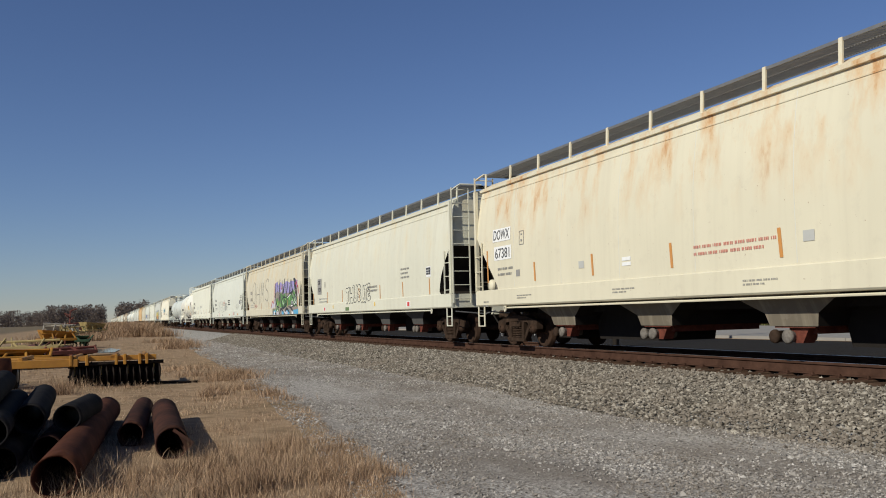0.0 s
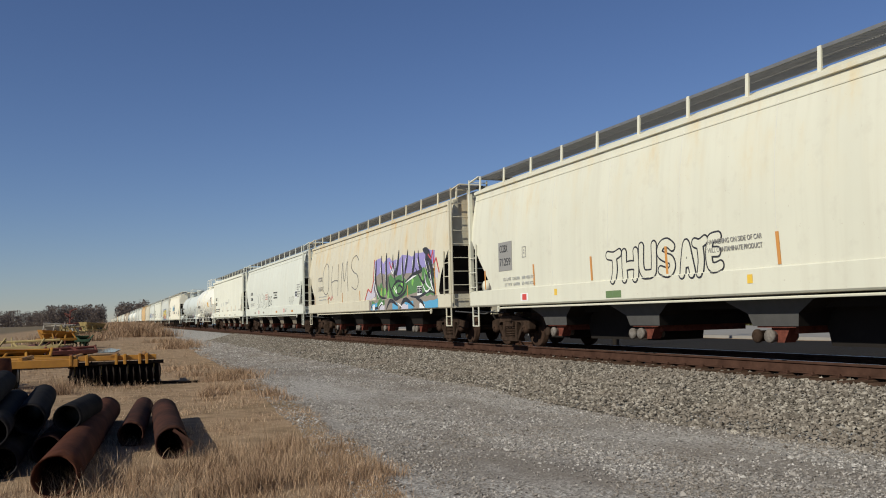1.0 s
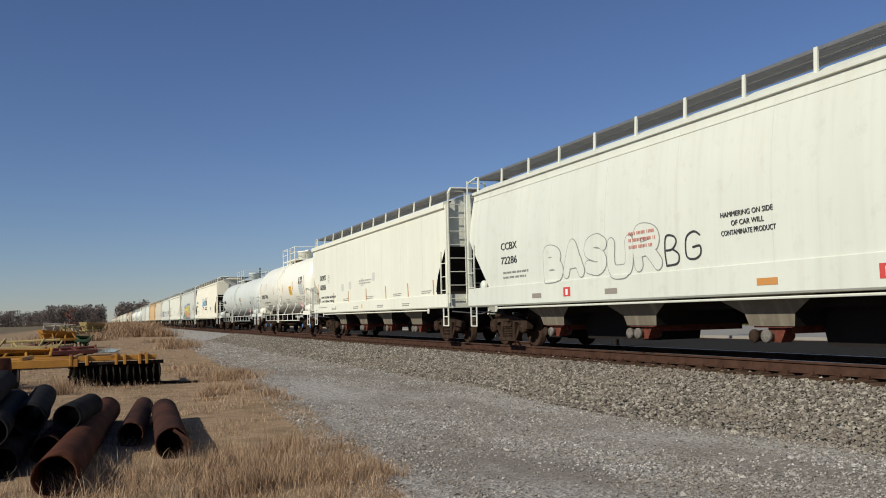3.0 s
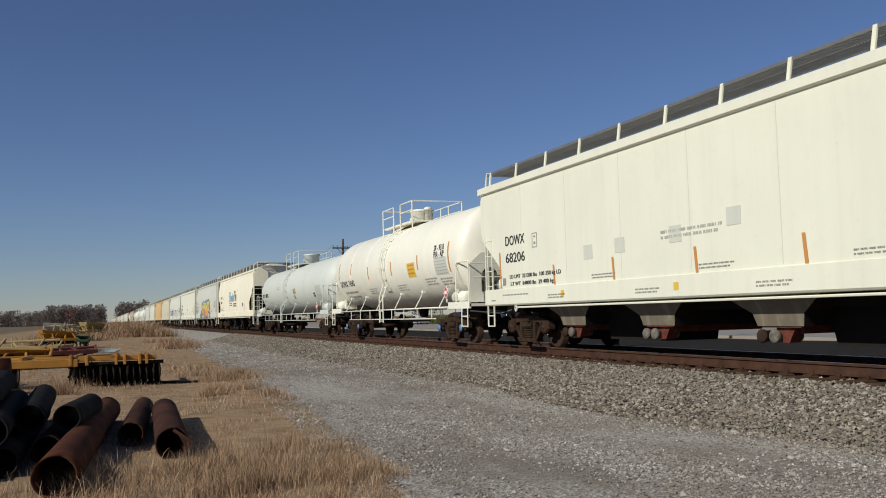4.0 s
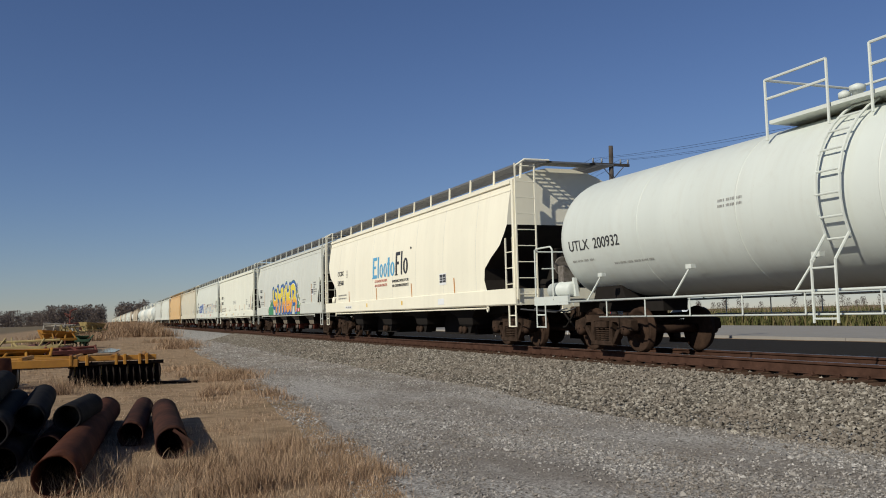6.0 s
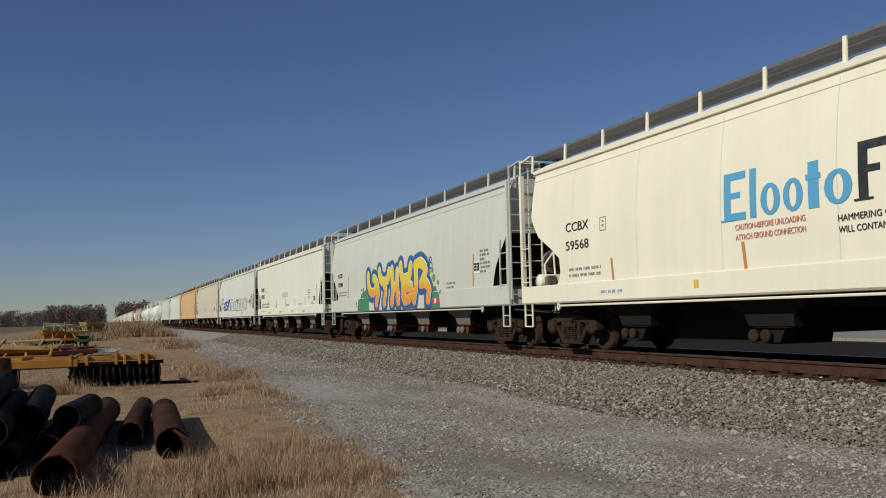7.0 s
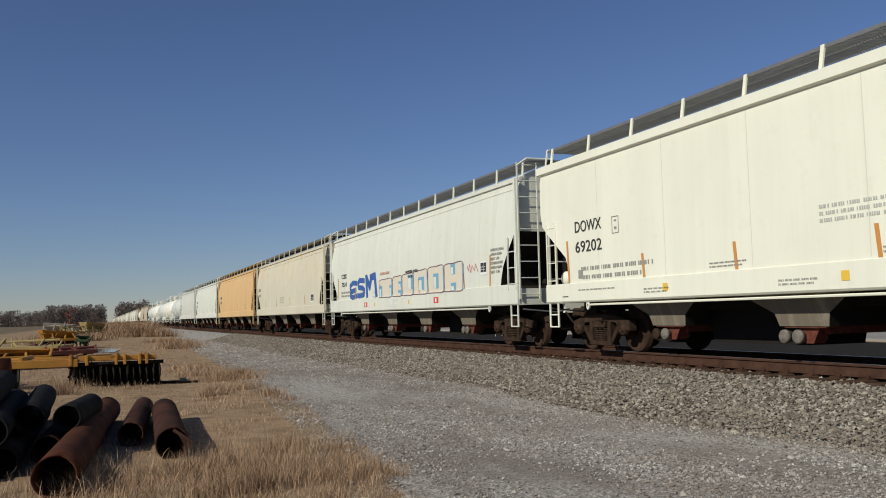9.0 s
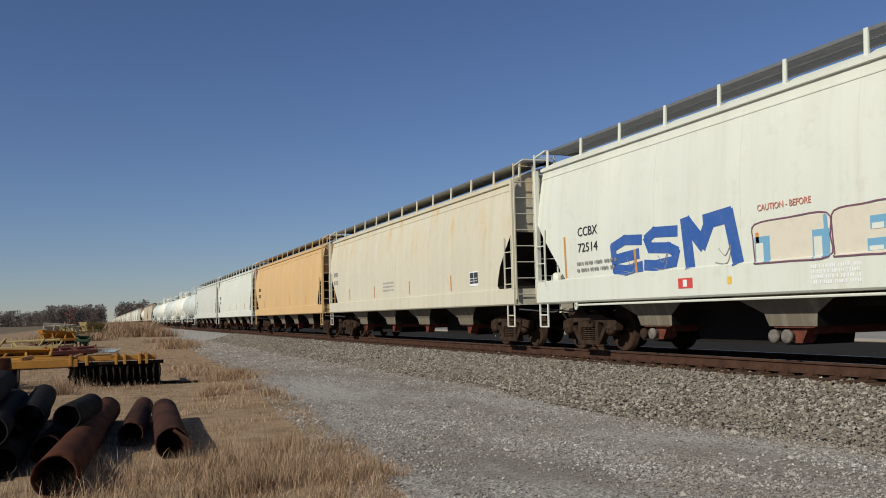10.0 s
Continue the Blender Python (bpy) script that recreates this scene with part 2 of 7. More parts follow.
GLYPHS = {
    "U": [[(0, 1), (0, 0.35), (0.15, 0.05), (0.5, 0), (0.85, 0.05), (1, 0.35), (1, 1)]],
    "T": [[(0, 0.95), (0.5, 0.9), (1, 1)], [(0.5, 0.9), (0.55, 0.4), (0.45, 0)]],
    "H": [[(0.05, 1), (0, 0.5), (0.08, 0)], [(0.95, 1), (1, 0.5), (0.9, 0)], [(0, 0.45), (0.5, 0.5), (1, 0.47)]],
    "E": [[(0.95, 0.98), (0.3, 0.95), (0.05, 0.8), (0, 0.4), (0.1, 0.08), (0.5, 0), (1, 0.06)], [(0.05, 0.52), (0.8, 0.5)]],
    "R": [[(0.05, 0), (0, 0.6), (0.1, 1), (0.6, 1), (0.9, 0.85), (0.85, 0.6), (0.5, 0.48), (0.1, 0.45)], [(0.5, 0.48), (0.8, 0.25), (1, 0)]],
    "O": [[(0.5, 1), (0.15, 0.85), (0, 0.5), (0.12, 0.12), (0.5, 0), (0.88, 0.14), (1, 0.5), (0.85, 0.88), (0.5, 1)]],
    "M": [[(0, 0), (0.08, 0.6), (0.15, 1), (0.35, 0.6), (0.5, 0.35), (0.68, 0.65), (0.85, 1), (0.92, 0.5), (1, 0)]],
    "S": [[(0.95, 0.85), (0.6, 1), (0.15, 0.92), (0.05, 0.68), (0.4, 0.52), (0.85, 0.42), (0.95, 0.18), (0.6, 0), (0.05, 0.1)]],
    "G": [[(0.95, 0.85), (0.55, 1), (0.1, 0.85), (0, 0.45), (0.15, 0.08), (0.6, 0), (0.95, 0.15), (0.95, 0.45), (0.55, 0.43)]],
    "A": [[(0, 0), (0.2, 0.5), (0.5, 1), (0.75, 0.5), (1, 0)], [(0.2, 0.35), (0.8, 0.38)]],
    "I": [[(0.5, 1), (0.48, 0.5), (0.52, 0)]],
    "P": [[(0.05, 0), (0, 0.6), (0.1, 1), (0.6, 1), (0.95, 0.8), (0.85, 0.5), (0.1, 0.42)]],
    "B": [[(0.05, 0), (0, 0.5), (0.05, 1), (0.6, 0.98), (0.85, 0.78), (0.5, 0.55), (0.1, 0.52)], [(0.5, 0.55), (0.95, 0.35), (0.85, 0.05), (0.05, 0)]],
    "N": [[(0, 0), (0.05, 1), (0.5, 0.5), (0.95, 0), (1, 1)]],
}


def smooth_path(pts, steps=4):
    fine = []
    for k in range(len(pts) - 1):
        p0, p1, p2, p3 = pts[max(0, k - 1)], pts[k], pts[k + 1], pts[min(len(pts) - 1, k + 2)]
        for q in range(steps):
            t = q / steps
            fine.append(tuple(0.5 * (2 * b + (c - a) * t + (2 * a - 5 * b + 4 * c - d) * t * t + (3 * b - a - 3 * c + d) * t ** 3) for a, b, c, d in zip(p0, p1, p2, p3)))
    return fine + [pts[-1]]


def sprayed(name, paths, width, material, car, x, label="", shift=(0, 0), taper=0.0):
    """Round-ended sprayed lines along paths of (y, z); taper thins them towards their ends."""
    bm = bmesh.new()
    k = 0
    for fine in paths:
        n = len(fine) - 1
        for i, ((a, b), (c, d)) in enumerate(zip(fine, fine[1:])):
            ang = math.atan2(d - b, c - a)
            r0, r1 = (width / 2 * (1 - taper * abs(2 * j / n - 1) ** 1.5) for j in (i, i + 1))
            xx = x - 0.00005 * (k % 40)
            k += 1
            loop = [(a + r0 * math.cos(ang + math.pi / 2 + j * math.pi / 10), b + r0 * math.sin(ang + math.pi / 2 + j * math.pi / 10)) for j in range(11)]
            loop += [(c + r1 * math.cos(ang - math.pi / 2 + j * math.pi / 10), d + r1 * math.sin(ang - math.pi / 2 + j * math.pi / 10)) for j in range(11)]
            f = bm.faces.new([bm.verts.new((xx, p + shift[0], q + shift[1])) for p, q in loop])
            f.normal_update()
            if f.normal.x > 0:
                f.normal_flip()
    return part(name, bm, material, car, label)


def spray(car, text, y, z, wide, high, layers, gap=0.16, wild=0.05, seed=1, label="", rise=0.0, grow=0.0):
    """Letters sprayed as rounded strokes. layers: (stroke width, material, x), back to front."""
    rnd = random.Random(seed)
    n = len(text)
    cell = wide / (n - gap * (1 - n % 1)) if n == 1 else wide / (n - gap)
    for i, ch in enumerate(text):
        dz, kh = rnd.uniform(-wild, wild) + rise * i, 1 + rnd.uniform(-wild, wild) + grow * i
        paths = []
        for st in GLYPHS.get(ch, ()):
            paths.append(smooth_path([(y - (i + px * (1 - gap)) * cell + rnd.uniform(-wild, wild) * 0.3, z + dz + pz * high * kh) for px, pz in st]))
        for width, material, x in layers:
            sprayed("sprayed_letter", paths, width, material, car, x, label)


MOVING = []          # (car, place at the start)
WHEELS = []          # wheelsets that turn

# ---- ground ----
def edge_x(y):
    """Where the dry grass ends and the gravel begins."""
    pts = ((-60, 1.2), (0, 1.9), (8, 2.6), (12, 3.05), (18, 3.5), (28, 4.2), (41, 4.6), (70, 6.0), (160, 8.6), (2600, 8.8))
    for (a, b), (c, d) in zip(pts, pts[1:]):
        if y <= c:
            return b + (d - b) * (y - a) / (c - a)
    return 8.8


def ground_z(x, y):
    z = 0.05 * noise.noise((x * 0.25, y * 0.2, 1.0)) if abs(x) < 100 else 0.0
    if x < edge_x(y) and -12 < x < 8:
        z += 0.05 * noise.noise((x * 0.9, y * 0.9, 5.0)) + 0.02
    if 12 < y < 140 and -3 < x < 3:
        z -= 0.12 * math.exp(-((y - 54) / 9) ** 2 - ((x - 0.3) / 1.2) ** 2)
    return z


def ground_material():
    m, t, b = mat_new("ground_surface", 0.95)
    v = coords(t, world_space=True)
    big, mid, fine = noise_f(t, v, 0.35, 5, 0.6), noise_f(t, v, 2.2, 5, 0.6), noise_f(t, v, 38, 4, 0.7)
    pebble = t.nodes.new("ShaderNodeTexVoronoi")
    pebble.inputs["Scale"].default_value = 34
    t.links.new(v, pebble.inputs["Vector"])
    stone = ramp(t, pebble.outputs["Color"], [(0.1, (0.168, 0.154, 0.139)), (0.5, (0.335, 0.31, 0.28)), (0.9, (0.50, 0.47, 0.427))])
    worn = noise_f(t, coords(t, (1.0, 0.32, 1.0), True), 0.55, 6, 0.68)
    stone = mix(t, mul(t, grey(t, worn, 0.44, 0.60), 0.75), stone, (0.185, 0.158, 0.132))
    straw = ramp(t, mid, [(0.25, (0.18, 0.122, 0.078)), (0.5, (0.36, 0.25, 0.155)), (0.8, (0.50, 0.365, 0.235))])
    straw = mix(t, mul(t, grey(t, big, 0.5, 0.7), 0.5), straw, (0.17, 0.13, 0.075))
    straw = mix(t, mul(t, fine, 0.45), straw, (0.12, 0.085, 0.05))
    field = mix(t, big, (0.12, 0.095, 0.065), (0.20, 0.16, 0.105))
    at = t.nodes.new("ShaderNodeAttribute")
    at.attribute_name = "kind"
    s = t.nodes.new("ShaderNodeSeparateColor")
    t.links.new(at.outputs["Color"], s.inputs[0])
    k = mul(t, s.outputs[0], mul(t, mul(t, mid, 0.5, 'SUBTRACT'), 0.9), 'ADD')
    c = mix(t, grey(t, k, 0.42, 0.56), straw, stone)
    c = mix(t, s.outputs[1], c, field)
    # dark ground beyond the track, the train's shade put into its colour
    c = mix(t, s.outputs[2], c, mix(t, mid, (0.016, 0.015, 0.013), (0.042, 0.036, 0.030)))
    t.links.new(c, b.inputs["Base Color"])
    h = mul(t, mul(t, pebble.outputs["Distance"], 0.8), fine, 'ADD')
    bump(t, b, h, 0.7, 0.02)
    return m


def build_ground():
    xs = [-2600, -900, -300, -120, -60, -40, -30, -24, -18, -14] + [-12 + 0.5 * i for i in range(42)] + [10, 11.9, 12.1, 16, 20, 26, 30.4, 30.6, 40, 80, 200, 600, 2600]
    ys = [-900, -300, -80, -20] + [-6 + 0.5 * i for i in range(80)] + [34 + 2 * i for i in range(30)] + [96, 110, 130, 160, 200, 260, 340, 450, 600, 900, 1500, 2600, 4200]
    verts, cols = [], []
    for y in ys:
        for x in xs:
            e = edge_x(y)
            wob = 0.35 * noise.noise((x * 0.4, y * 0.35, 3.1)) + 0.15 * noise.noise((x * 1.7, y * 1.2, 8.0))
            k = min(1, max(0, (x - e + wob) / 0.8 + 0.5))
            if x > 20:
                k = 0.0
            fld = 1.0 if (x < -14 and y > 60) or (y > 300 and x < 0) else 0.0
            z = ground_z(x, y)
            verts.append((x, y, z))
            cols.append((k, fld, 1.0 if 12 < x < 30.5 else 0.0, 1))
    nx = len(xs)
    faces = [(j * nx + i, j * nx + i + 1, (j + 1) * nx + i + 1, (j + 1) * nx + i) for j in range(len(ys) - 1) for i in range(nx - 1)]
    me = bpy.data.meshes.new("ground")
    me.from_pydata(verts, [], faces)
    a = me.color_attributes.new("kind", 'FLOAT_COLOR', 'POINT')
    for i, c in enumerate(cols):
        a.data[i].color = c
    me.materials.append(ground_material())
    for p in me.polygons:
        p.use_smooth = True
    tagged(new("ground", me), "dry winter grass and pale gravel beside a railway", "ground", kind="structure")


def stone_material(name, lo, mid_c, hi):
    m, t, b = mat_new(name, 0.9)
    g = t.nodes.new("ShaderNodeNewGeometry")
    v = coords(t, world_space=True)
    c = ramp(t, g.outputs["Random Per Island"], [(0.0, lo), (0.55, mid_c), (1.0, hi)])
    c = mix(t, mul(t, noise_f(t, v, 30, 4), 0.4), c, [q * 0.7 for q in mid_c])
    c = mix(t, mul(t, grey(t, noise_f(t, v, 0.7, 5, 0.65), 0.42, 0.64), 0.7), c, (0.20, 0.168, 0.135))
    t.links.new(c, b.inputs["Base Color"])
    return m


def scatter_stones(name, spots, material, label, category, parent=None):
    """Broken stones, one joined mesh: uneven octahedra. spots: rows of x, y, z, size."""
    rng = np.random.default_rng(5)
    base = np.array([(1, 0, 0), (0, 1, 0), (-1, 0, 0), (0, -1, 0), (0.1, 0.1, 0.8), (0, 0, -0.7)], float)
    tri = np.array([(0, 1, 4), (1, 2, 4), (2, 3, 4), (3, 0, 4), (1, 0, 5), (2, 1, 5), (3, 2, 5), (0, 3, 5)])
    n = len(spots)
    ang = rng.uniform(0, 6.283, n)
    ca, sa = np.cos(ang), np.sin(ang)
    P = base[None] * (1 + rng.uniform(-0.38, 0.38, (n, 6, 3))) + rng.uniform(-0.22, 0.22, (n, 6, 3))
    P = P * spots[:, 3][:, None, None] * np.stack([np.ones(n), rng.uniform(0.6, 1, n), rng.uniform(0.55, 1, n)], 1)[:, None]
    tilt = rng.uniform(-0.7, 0.7, n)
    ct, st = np.cos(tilt), np.sin(tilt)
    x, y, z = P[..., 0], P[..., 1], P[..., 2]
    x, z = x * ct[:, None] - z * st[:, None], x * st[:, None] + z * ct[:, None]
    x, y = x * ca[:, None] - y * sa[:, None], x * sa[:, None] + y * ca[:, None]
    V = np.stack([x, y, z], -1) + spots[:, None, :3]
    F = tri[None] + (np.arange(n) * 6)[:, None, None]
    me = bpy.data.meshes.new(name)
    me.from_pydata(V.reshape(-1, 3).tolist(), [], F.reshape(-1, 3).tolist())
    me.materials.append(material)
    return tagged(new(name, me), label, category, kind="stuff")


def ballast_z(x):
    """Height of the ballast bank across the track."""
    d = abs(x - TRACK)
    top = RAIL - 0.25
    if d < 1.45:
        return top
    return max(0.0, top - (d - 1.45) / 2.1 * top)


def build_track():
    bm = bmesh.new()
    xs = [TRACK - 3.62, TRACK - 2.6, TRACK - 1.9, TRACK - 1.45, TRACK, TRACK + 1.45, TRACK + 2.4, TRACK + 3.62]
    ys = [-420, -200, -100] + [-40 + 2 * i for i in range(70)] + [110, 140, 200, 300, 500, 900, 1600, 2600]
    grid = [[bm.verts.new((x, y, ballast_z(x) - 0.02 if 0 < i < len(xs) - 1 else -0.06)) for i, x in enumerate(xs)] for y in ys]
    for a, b in zip(grid, grid[1:]):
        for i in range(len(xs) - 1):
            bm.faces.new((a[i], a[i + 1], b[i + 1], b[i]))
    m, t, b = mat_new("ballast_bed", 0.95)
    v = coords(t, world_space=True)
    vo = t.nodes.new("ShaderNodeTexVoronoi")
    vo.inputs["Scale"].default_value = 17
    t.links.new(v, vo.inputs["Vector"])
    c = ramp(t, vo.outputs["Color"], [(0.1, (0.17, 0.16, 0.145)), (0.5, (0.29, 0.275, 0.25)), (0.9, (0.42, 0.40, 0.37))])
    sx = t.nodes.new("ShaderNodeSeparateXYZ")
    t.links.new(v, sx.inputs[0])
    mr = nd(t, "ShaderNodeMapRange")
    t.links.new(sx.outputs["X"], mr.inputs["Value"])
    mr.inputs["From Min"].default_value, mr.inputs["From Max"].default_value = TRACK - 1.5, TRACK - 1.15
    c = mix(t, mul(t, mr.outputs[0], 0.85), c, (0.075, 0.05, 0.036))
    t.links.new(c, b.inputs["Base Color"])
    bump(t, b, vo.outputs["Distance"], 0.9, 0.04)
    bank = part("ballast_bank", bm, m, None)
    tagged(bank, "grey crushed-stone ballast bank under the track", "ballast", kind="structure")
    rng = np.random.default_rng(2)

    def spread(n, x0, x1, y0, y1, s0, s1, power=1.0):
        x = rng.uniform(x0, x1, n)
        y = y0 + (y1 - y0) * rng.uniform(0, 1, n) ** power
        s = rng.uniform(s0, s1, n)
        z = np.array([ballast_z(q) for q in x]) + rng.uniform(-0.02, 0.015, n)
        return np.stack([x, y, z, s], 1)
    spots = np.concatenate([spread(42000, TRACK - 3.7, TRACK - 1.32, 3, 26, 0.02, 0.048), spread(20000, TRACK - 3.7, TRACK - 1.32, 26, 70, 0.028, 0.06, 1.3),
                            spread(9000, TRACK - 1.3, TRACK + 1.3, 5, 40, 0.025, 0.05)])
    edge = spots[:, 0] < TRACK - 3.0
    spots = spots[~edge | (rng.uniform(0, 1, len(spots)) < 0.6)]
    scatter_stones("ballast", spots, stone_material("ballast_stone", (0.075, 0.065, 0.053), (0.215, 0.188, 0.153), (0.49, 0.444, 0.37)), "loose grey and buff crushed-stone ballast", "ballast")
    n = 100000
    y = 4.5 + 62 * rng.uniform(0, 1, n) ** 2.2
    x = np.array([edge_x(q) for q in y]) - 0.5 + rng.uniform(0, 1, n) * (TRACK - 3.2 - np.array([edge_x(q) for q in y]) + 0.5)
    bare = np.array([noise.noise((p * 0.55, q * 0.2, 7.0)) for p, q in zip(x, y)]) + rng.uniform(-0.3, 0.3, n) > -0.22
    x, y = x[bare], y[bare]
    n = len(x)
    s = rng.uniform(0.006, 0.021, n) * (1 + 0.9 * (rng.uniform(0, 1, n) > 0.95)) * np.clip(y / 22, 1, 2.6)
    scatter_stones("gravel", np.stack([x, y, np.array([ground_z(p, q) for p, q in zip(x, y)]) + 0.006, s], 1), stone_material("gravel_stone", (0.118, 0.108, 0.098), (0.325, 0.30, 0.271), (0.65, 0.61, 0.56)), "small pale grey gravel stones lying loose", "gravel")

    prof = [(-0.075, 0), (0.075, 0), (0.075, 0.012), (0.012, 0.032), (0.010, 0.135), (0.036, 0.150), (0.036, 0.178), (0.028, 0.186), (-0.028, 0.186), (-0.036, 0.178), (-0.036, 0.150), (-0.010, 0.135), (-0.012, 0.032), (-0.075, 0.012)]
    for side in (-1, 1):
        bm = bmesh.new()
        cx = TRACK + side * 0.753
        rings(bm, [[(cx + a, yy, RAIL - 0.186 + h) for a, h in prof] for yy in (-420, 2600)])
        rail = part("rail", bm, M["rail"], None)
        tagged(rail, "rust-brown steel rail with a worn bright top", "rail", "rails", kind="structure")
        bm = bmesh.new()
        box(bm, cx - 0.022, cx + 0.022, -420, 2600, RAIL - 0.002, RAIL + 0.002)
        part("rail_head_shine", bm, M["tread"], rail, "polished running surface")
        bm = bmesh.new()
        for i in range(-10, 260):
            yy = i * 0.53
            box(bm, cx - 0.17, cx + 0.17, yy - 0.09, yy + 0.09, RAIL - 0.208, RAIL - 0.19)
            for a in (-0.10, 0.10):
                box(bm, cx + a - 0.015, cx + a + 0.015, yy - 0.05, yy - 0.02, RAIL - 0.19, RAIL - 0.155)
        part("tie_plates", bm, M["rail"], rail)["kind"] = "stuff"
    me = bpy.data.meshes.new("tie")
    bx = bmesh.new()
    box(bx, -1.30, 1.30, -0.115, 0.115, -0.18, 0)
    bmesh.ops.bevel(bx, geom=bx.edges[:], offset=0.012, segments=1, affect='EDGES')
    bx.to_mesh(me)
    bx.free()
    me.materials.append(M["tie"])
    rnd = random.Random(4)
    for i in range(-6, 240):
        ob = new("tie", me)
        ob.parent = bank
        ob.location = (TRACK + rnd.uniform(-0.03, 0.03), i * 0.53, RAIL - 0.21)
        ob.rotation_euler = (0, 0, rnd.uniform(-0.015, 0.015))


build_ground()
build_track()

# ---- rolling stock: each car stands at its middle, z is measured from the rail ----
def truck_meshes():
    """One side frame with springs, one wheelset; shared by every car."""
    out = {}
    bm = bmesh.new()
    top = [(-1.12, 0.50), (-1.10, 0.66), (-0.90, 0.70), (-0.55, 0.78), (0, 0.80), (0.55, 0.78), (0.90, 0.70), (1.10, 0.66), (1.12, 0.50)]
    # arch with two windows and a spring pocket, as separate members
    prism(bm, [(-1.12, 0.44), (-0.70, 0.50), (-0.62, 0.63), (0, 0.66), (0.62, 0.63), (0.70, 0.50), (1.12, 0.44)] + top[::-1], -1.12, -0.94)
    for s in (-1, 1):
        prism(bm, [(s * 0.78, 0.55), (s * 0.62, 0.55), (s * 0.34, 0.20), (s * 0.40, 0.13)][::s], -1.11, -0.95)
        prism(bm, [(s * 0.42, 0.64), (s * 0.31, 0.64), (s * 0.28, 0.18), (s * 0.42, 0.18)][::s], -1.13, -0.93)
    prism(bm, [(-0.44, 0.13), (0.44, 0.13), (0.40, 0.23), (-0.40, 0.23)], -1.14, -0.90)
    bmesh.ops.bevel(bm, geom=bm.edges[:], offset=0.012, segments=1, affect='EDGES')
    out["side_frame"] = bm
    bm = bmesh.new()
    for a in (-0.18, -0.0, 0.18):
        for k in range(6):
            lathe_z(bm, (-1.06, a), 0.24 + k * 0.045, 0.08, 0.03)
    out["spring"] = bm
    bm = bmesh.new()
    box(bm, -1.16, 1.16, -0.24, 0.24, 0.50, 0.64)
    box(bm, -0.4, 0.4, -0.28, 0.28, 0.60, 0.86)
    bmesh.ops.bevel(bm, geom=bm.edges[:], offset=0.02, segments=1, affect='EDGES')
    out["bolster"] = bm
    bm = bmesh.new()
    for s in (-1, 1):
        prof = [(0.66, 0.10), (0.66, 0.42), (0.675, 0.475), (0.70, 0.475), (0.715, 0.459), (0.79, 0.452), (0.80, 0.44), (0.795, 0.385), (0.755, 0.36), (0.735, 0.19), (0.78, 0.14), (0.80, 0.12), (0.80, 0.09)]
        lathe(bm, [(s * a, r) for a, r in prof][::s], 32)
        lathe(bm, [(s * a, r) for a, r in ((0.80, 0.085), (0.93, 0.09), (0.93, 0.12), (1.13, 0.125), (1.15, 0.10), (1.17, 0.085), (1.17, 0.04), (1.18, 0.03))][::s], 16)
        for k in range(3):
            a = k * math.tau / 3
            rod(bm, (s * 1.165, 0.06 * math.cos(a), 0.06 * math.sin(a)), (s * 1.195, 0.06 * math.cos(a), 0.06 * math.sin(a)), 0.018, 6)
    lathe(bm, [(-0.67, 0.085), (0.67, 0.085)], 12)
    out["wheelset"] = bm
    bm = bmesh.new()
    for s in (-1, 1):
        lathe(bm, [(s * 0.717, 0.4585), (s * 0.788, 0.4535)][::s], 32)
    out["tread"] = bm
    made = {}
    for k, b in out.items():
        me = bpy.data.meshes.new(k)
        b.to_mesh(me)
        b.free()
        me.materials.append(M["truck"] if k in ("side_frame", "spring", "bolster") else M["tread"] if k == "tread" else M["wheel"])
        made[k] = me
    far = made["side_frame"].copy()
    far.transform(Matrix.Diagonal((-1, 1, 1, 1)))
    far.flip_normals()
    made["side_frame_far"] = far
    return made


def lathe_z(bm, xy, z, r, h):
    loops = []
    for zz, rr in ((z, r * 0.8), (z + h * 0.3, r), (z + h * 0.7, r), (z + h, r * 0.8)):
        loops.append([(xy[0] + rr * math.cos(i * math.tau / 10), xy[1] + rr * math.sin(i * math.tau / 10), zz) for i in range(10)])
    rings(bm, loops, True, True)


TRUCK = truck_meshes()


def add_truck(car, y, turning=True):
    tr = new("truck", TRUCK["bolster"])
    tr.parent, tr.location = car, (0, y, 0)
    for k in ("side_frame", "side_frame_far", "spring"):
        o = new("side_frame" if "side" in k else "spring", TRUCK[k])
        o.parent = tr
        if k == "spring":
            o["kind"] = "stuff"
    for dy in (-0.89, 0.89):
        w = new("wheelset", TRUCK["wheelset"])
        w.parent, w.location = tr, (0, dy, 0.457)
        if turning:
            WHEELS.append((w, dy))
    return tr


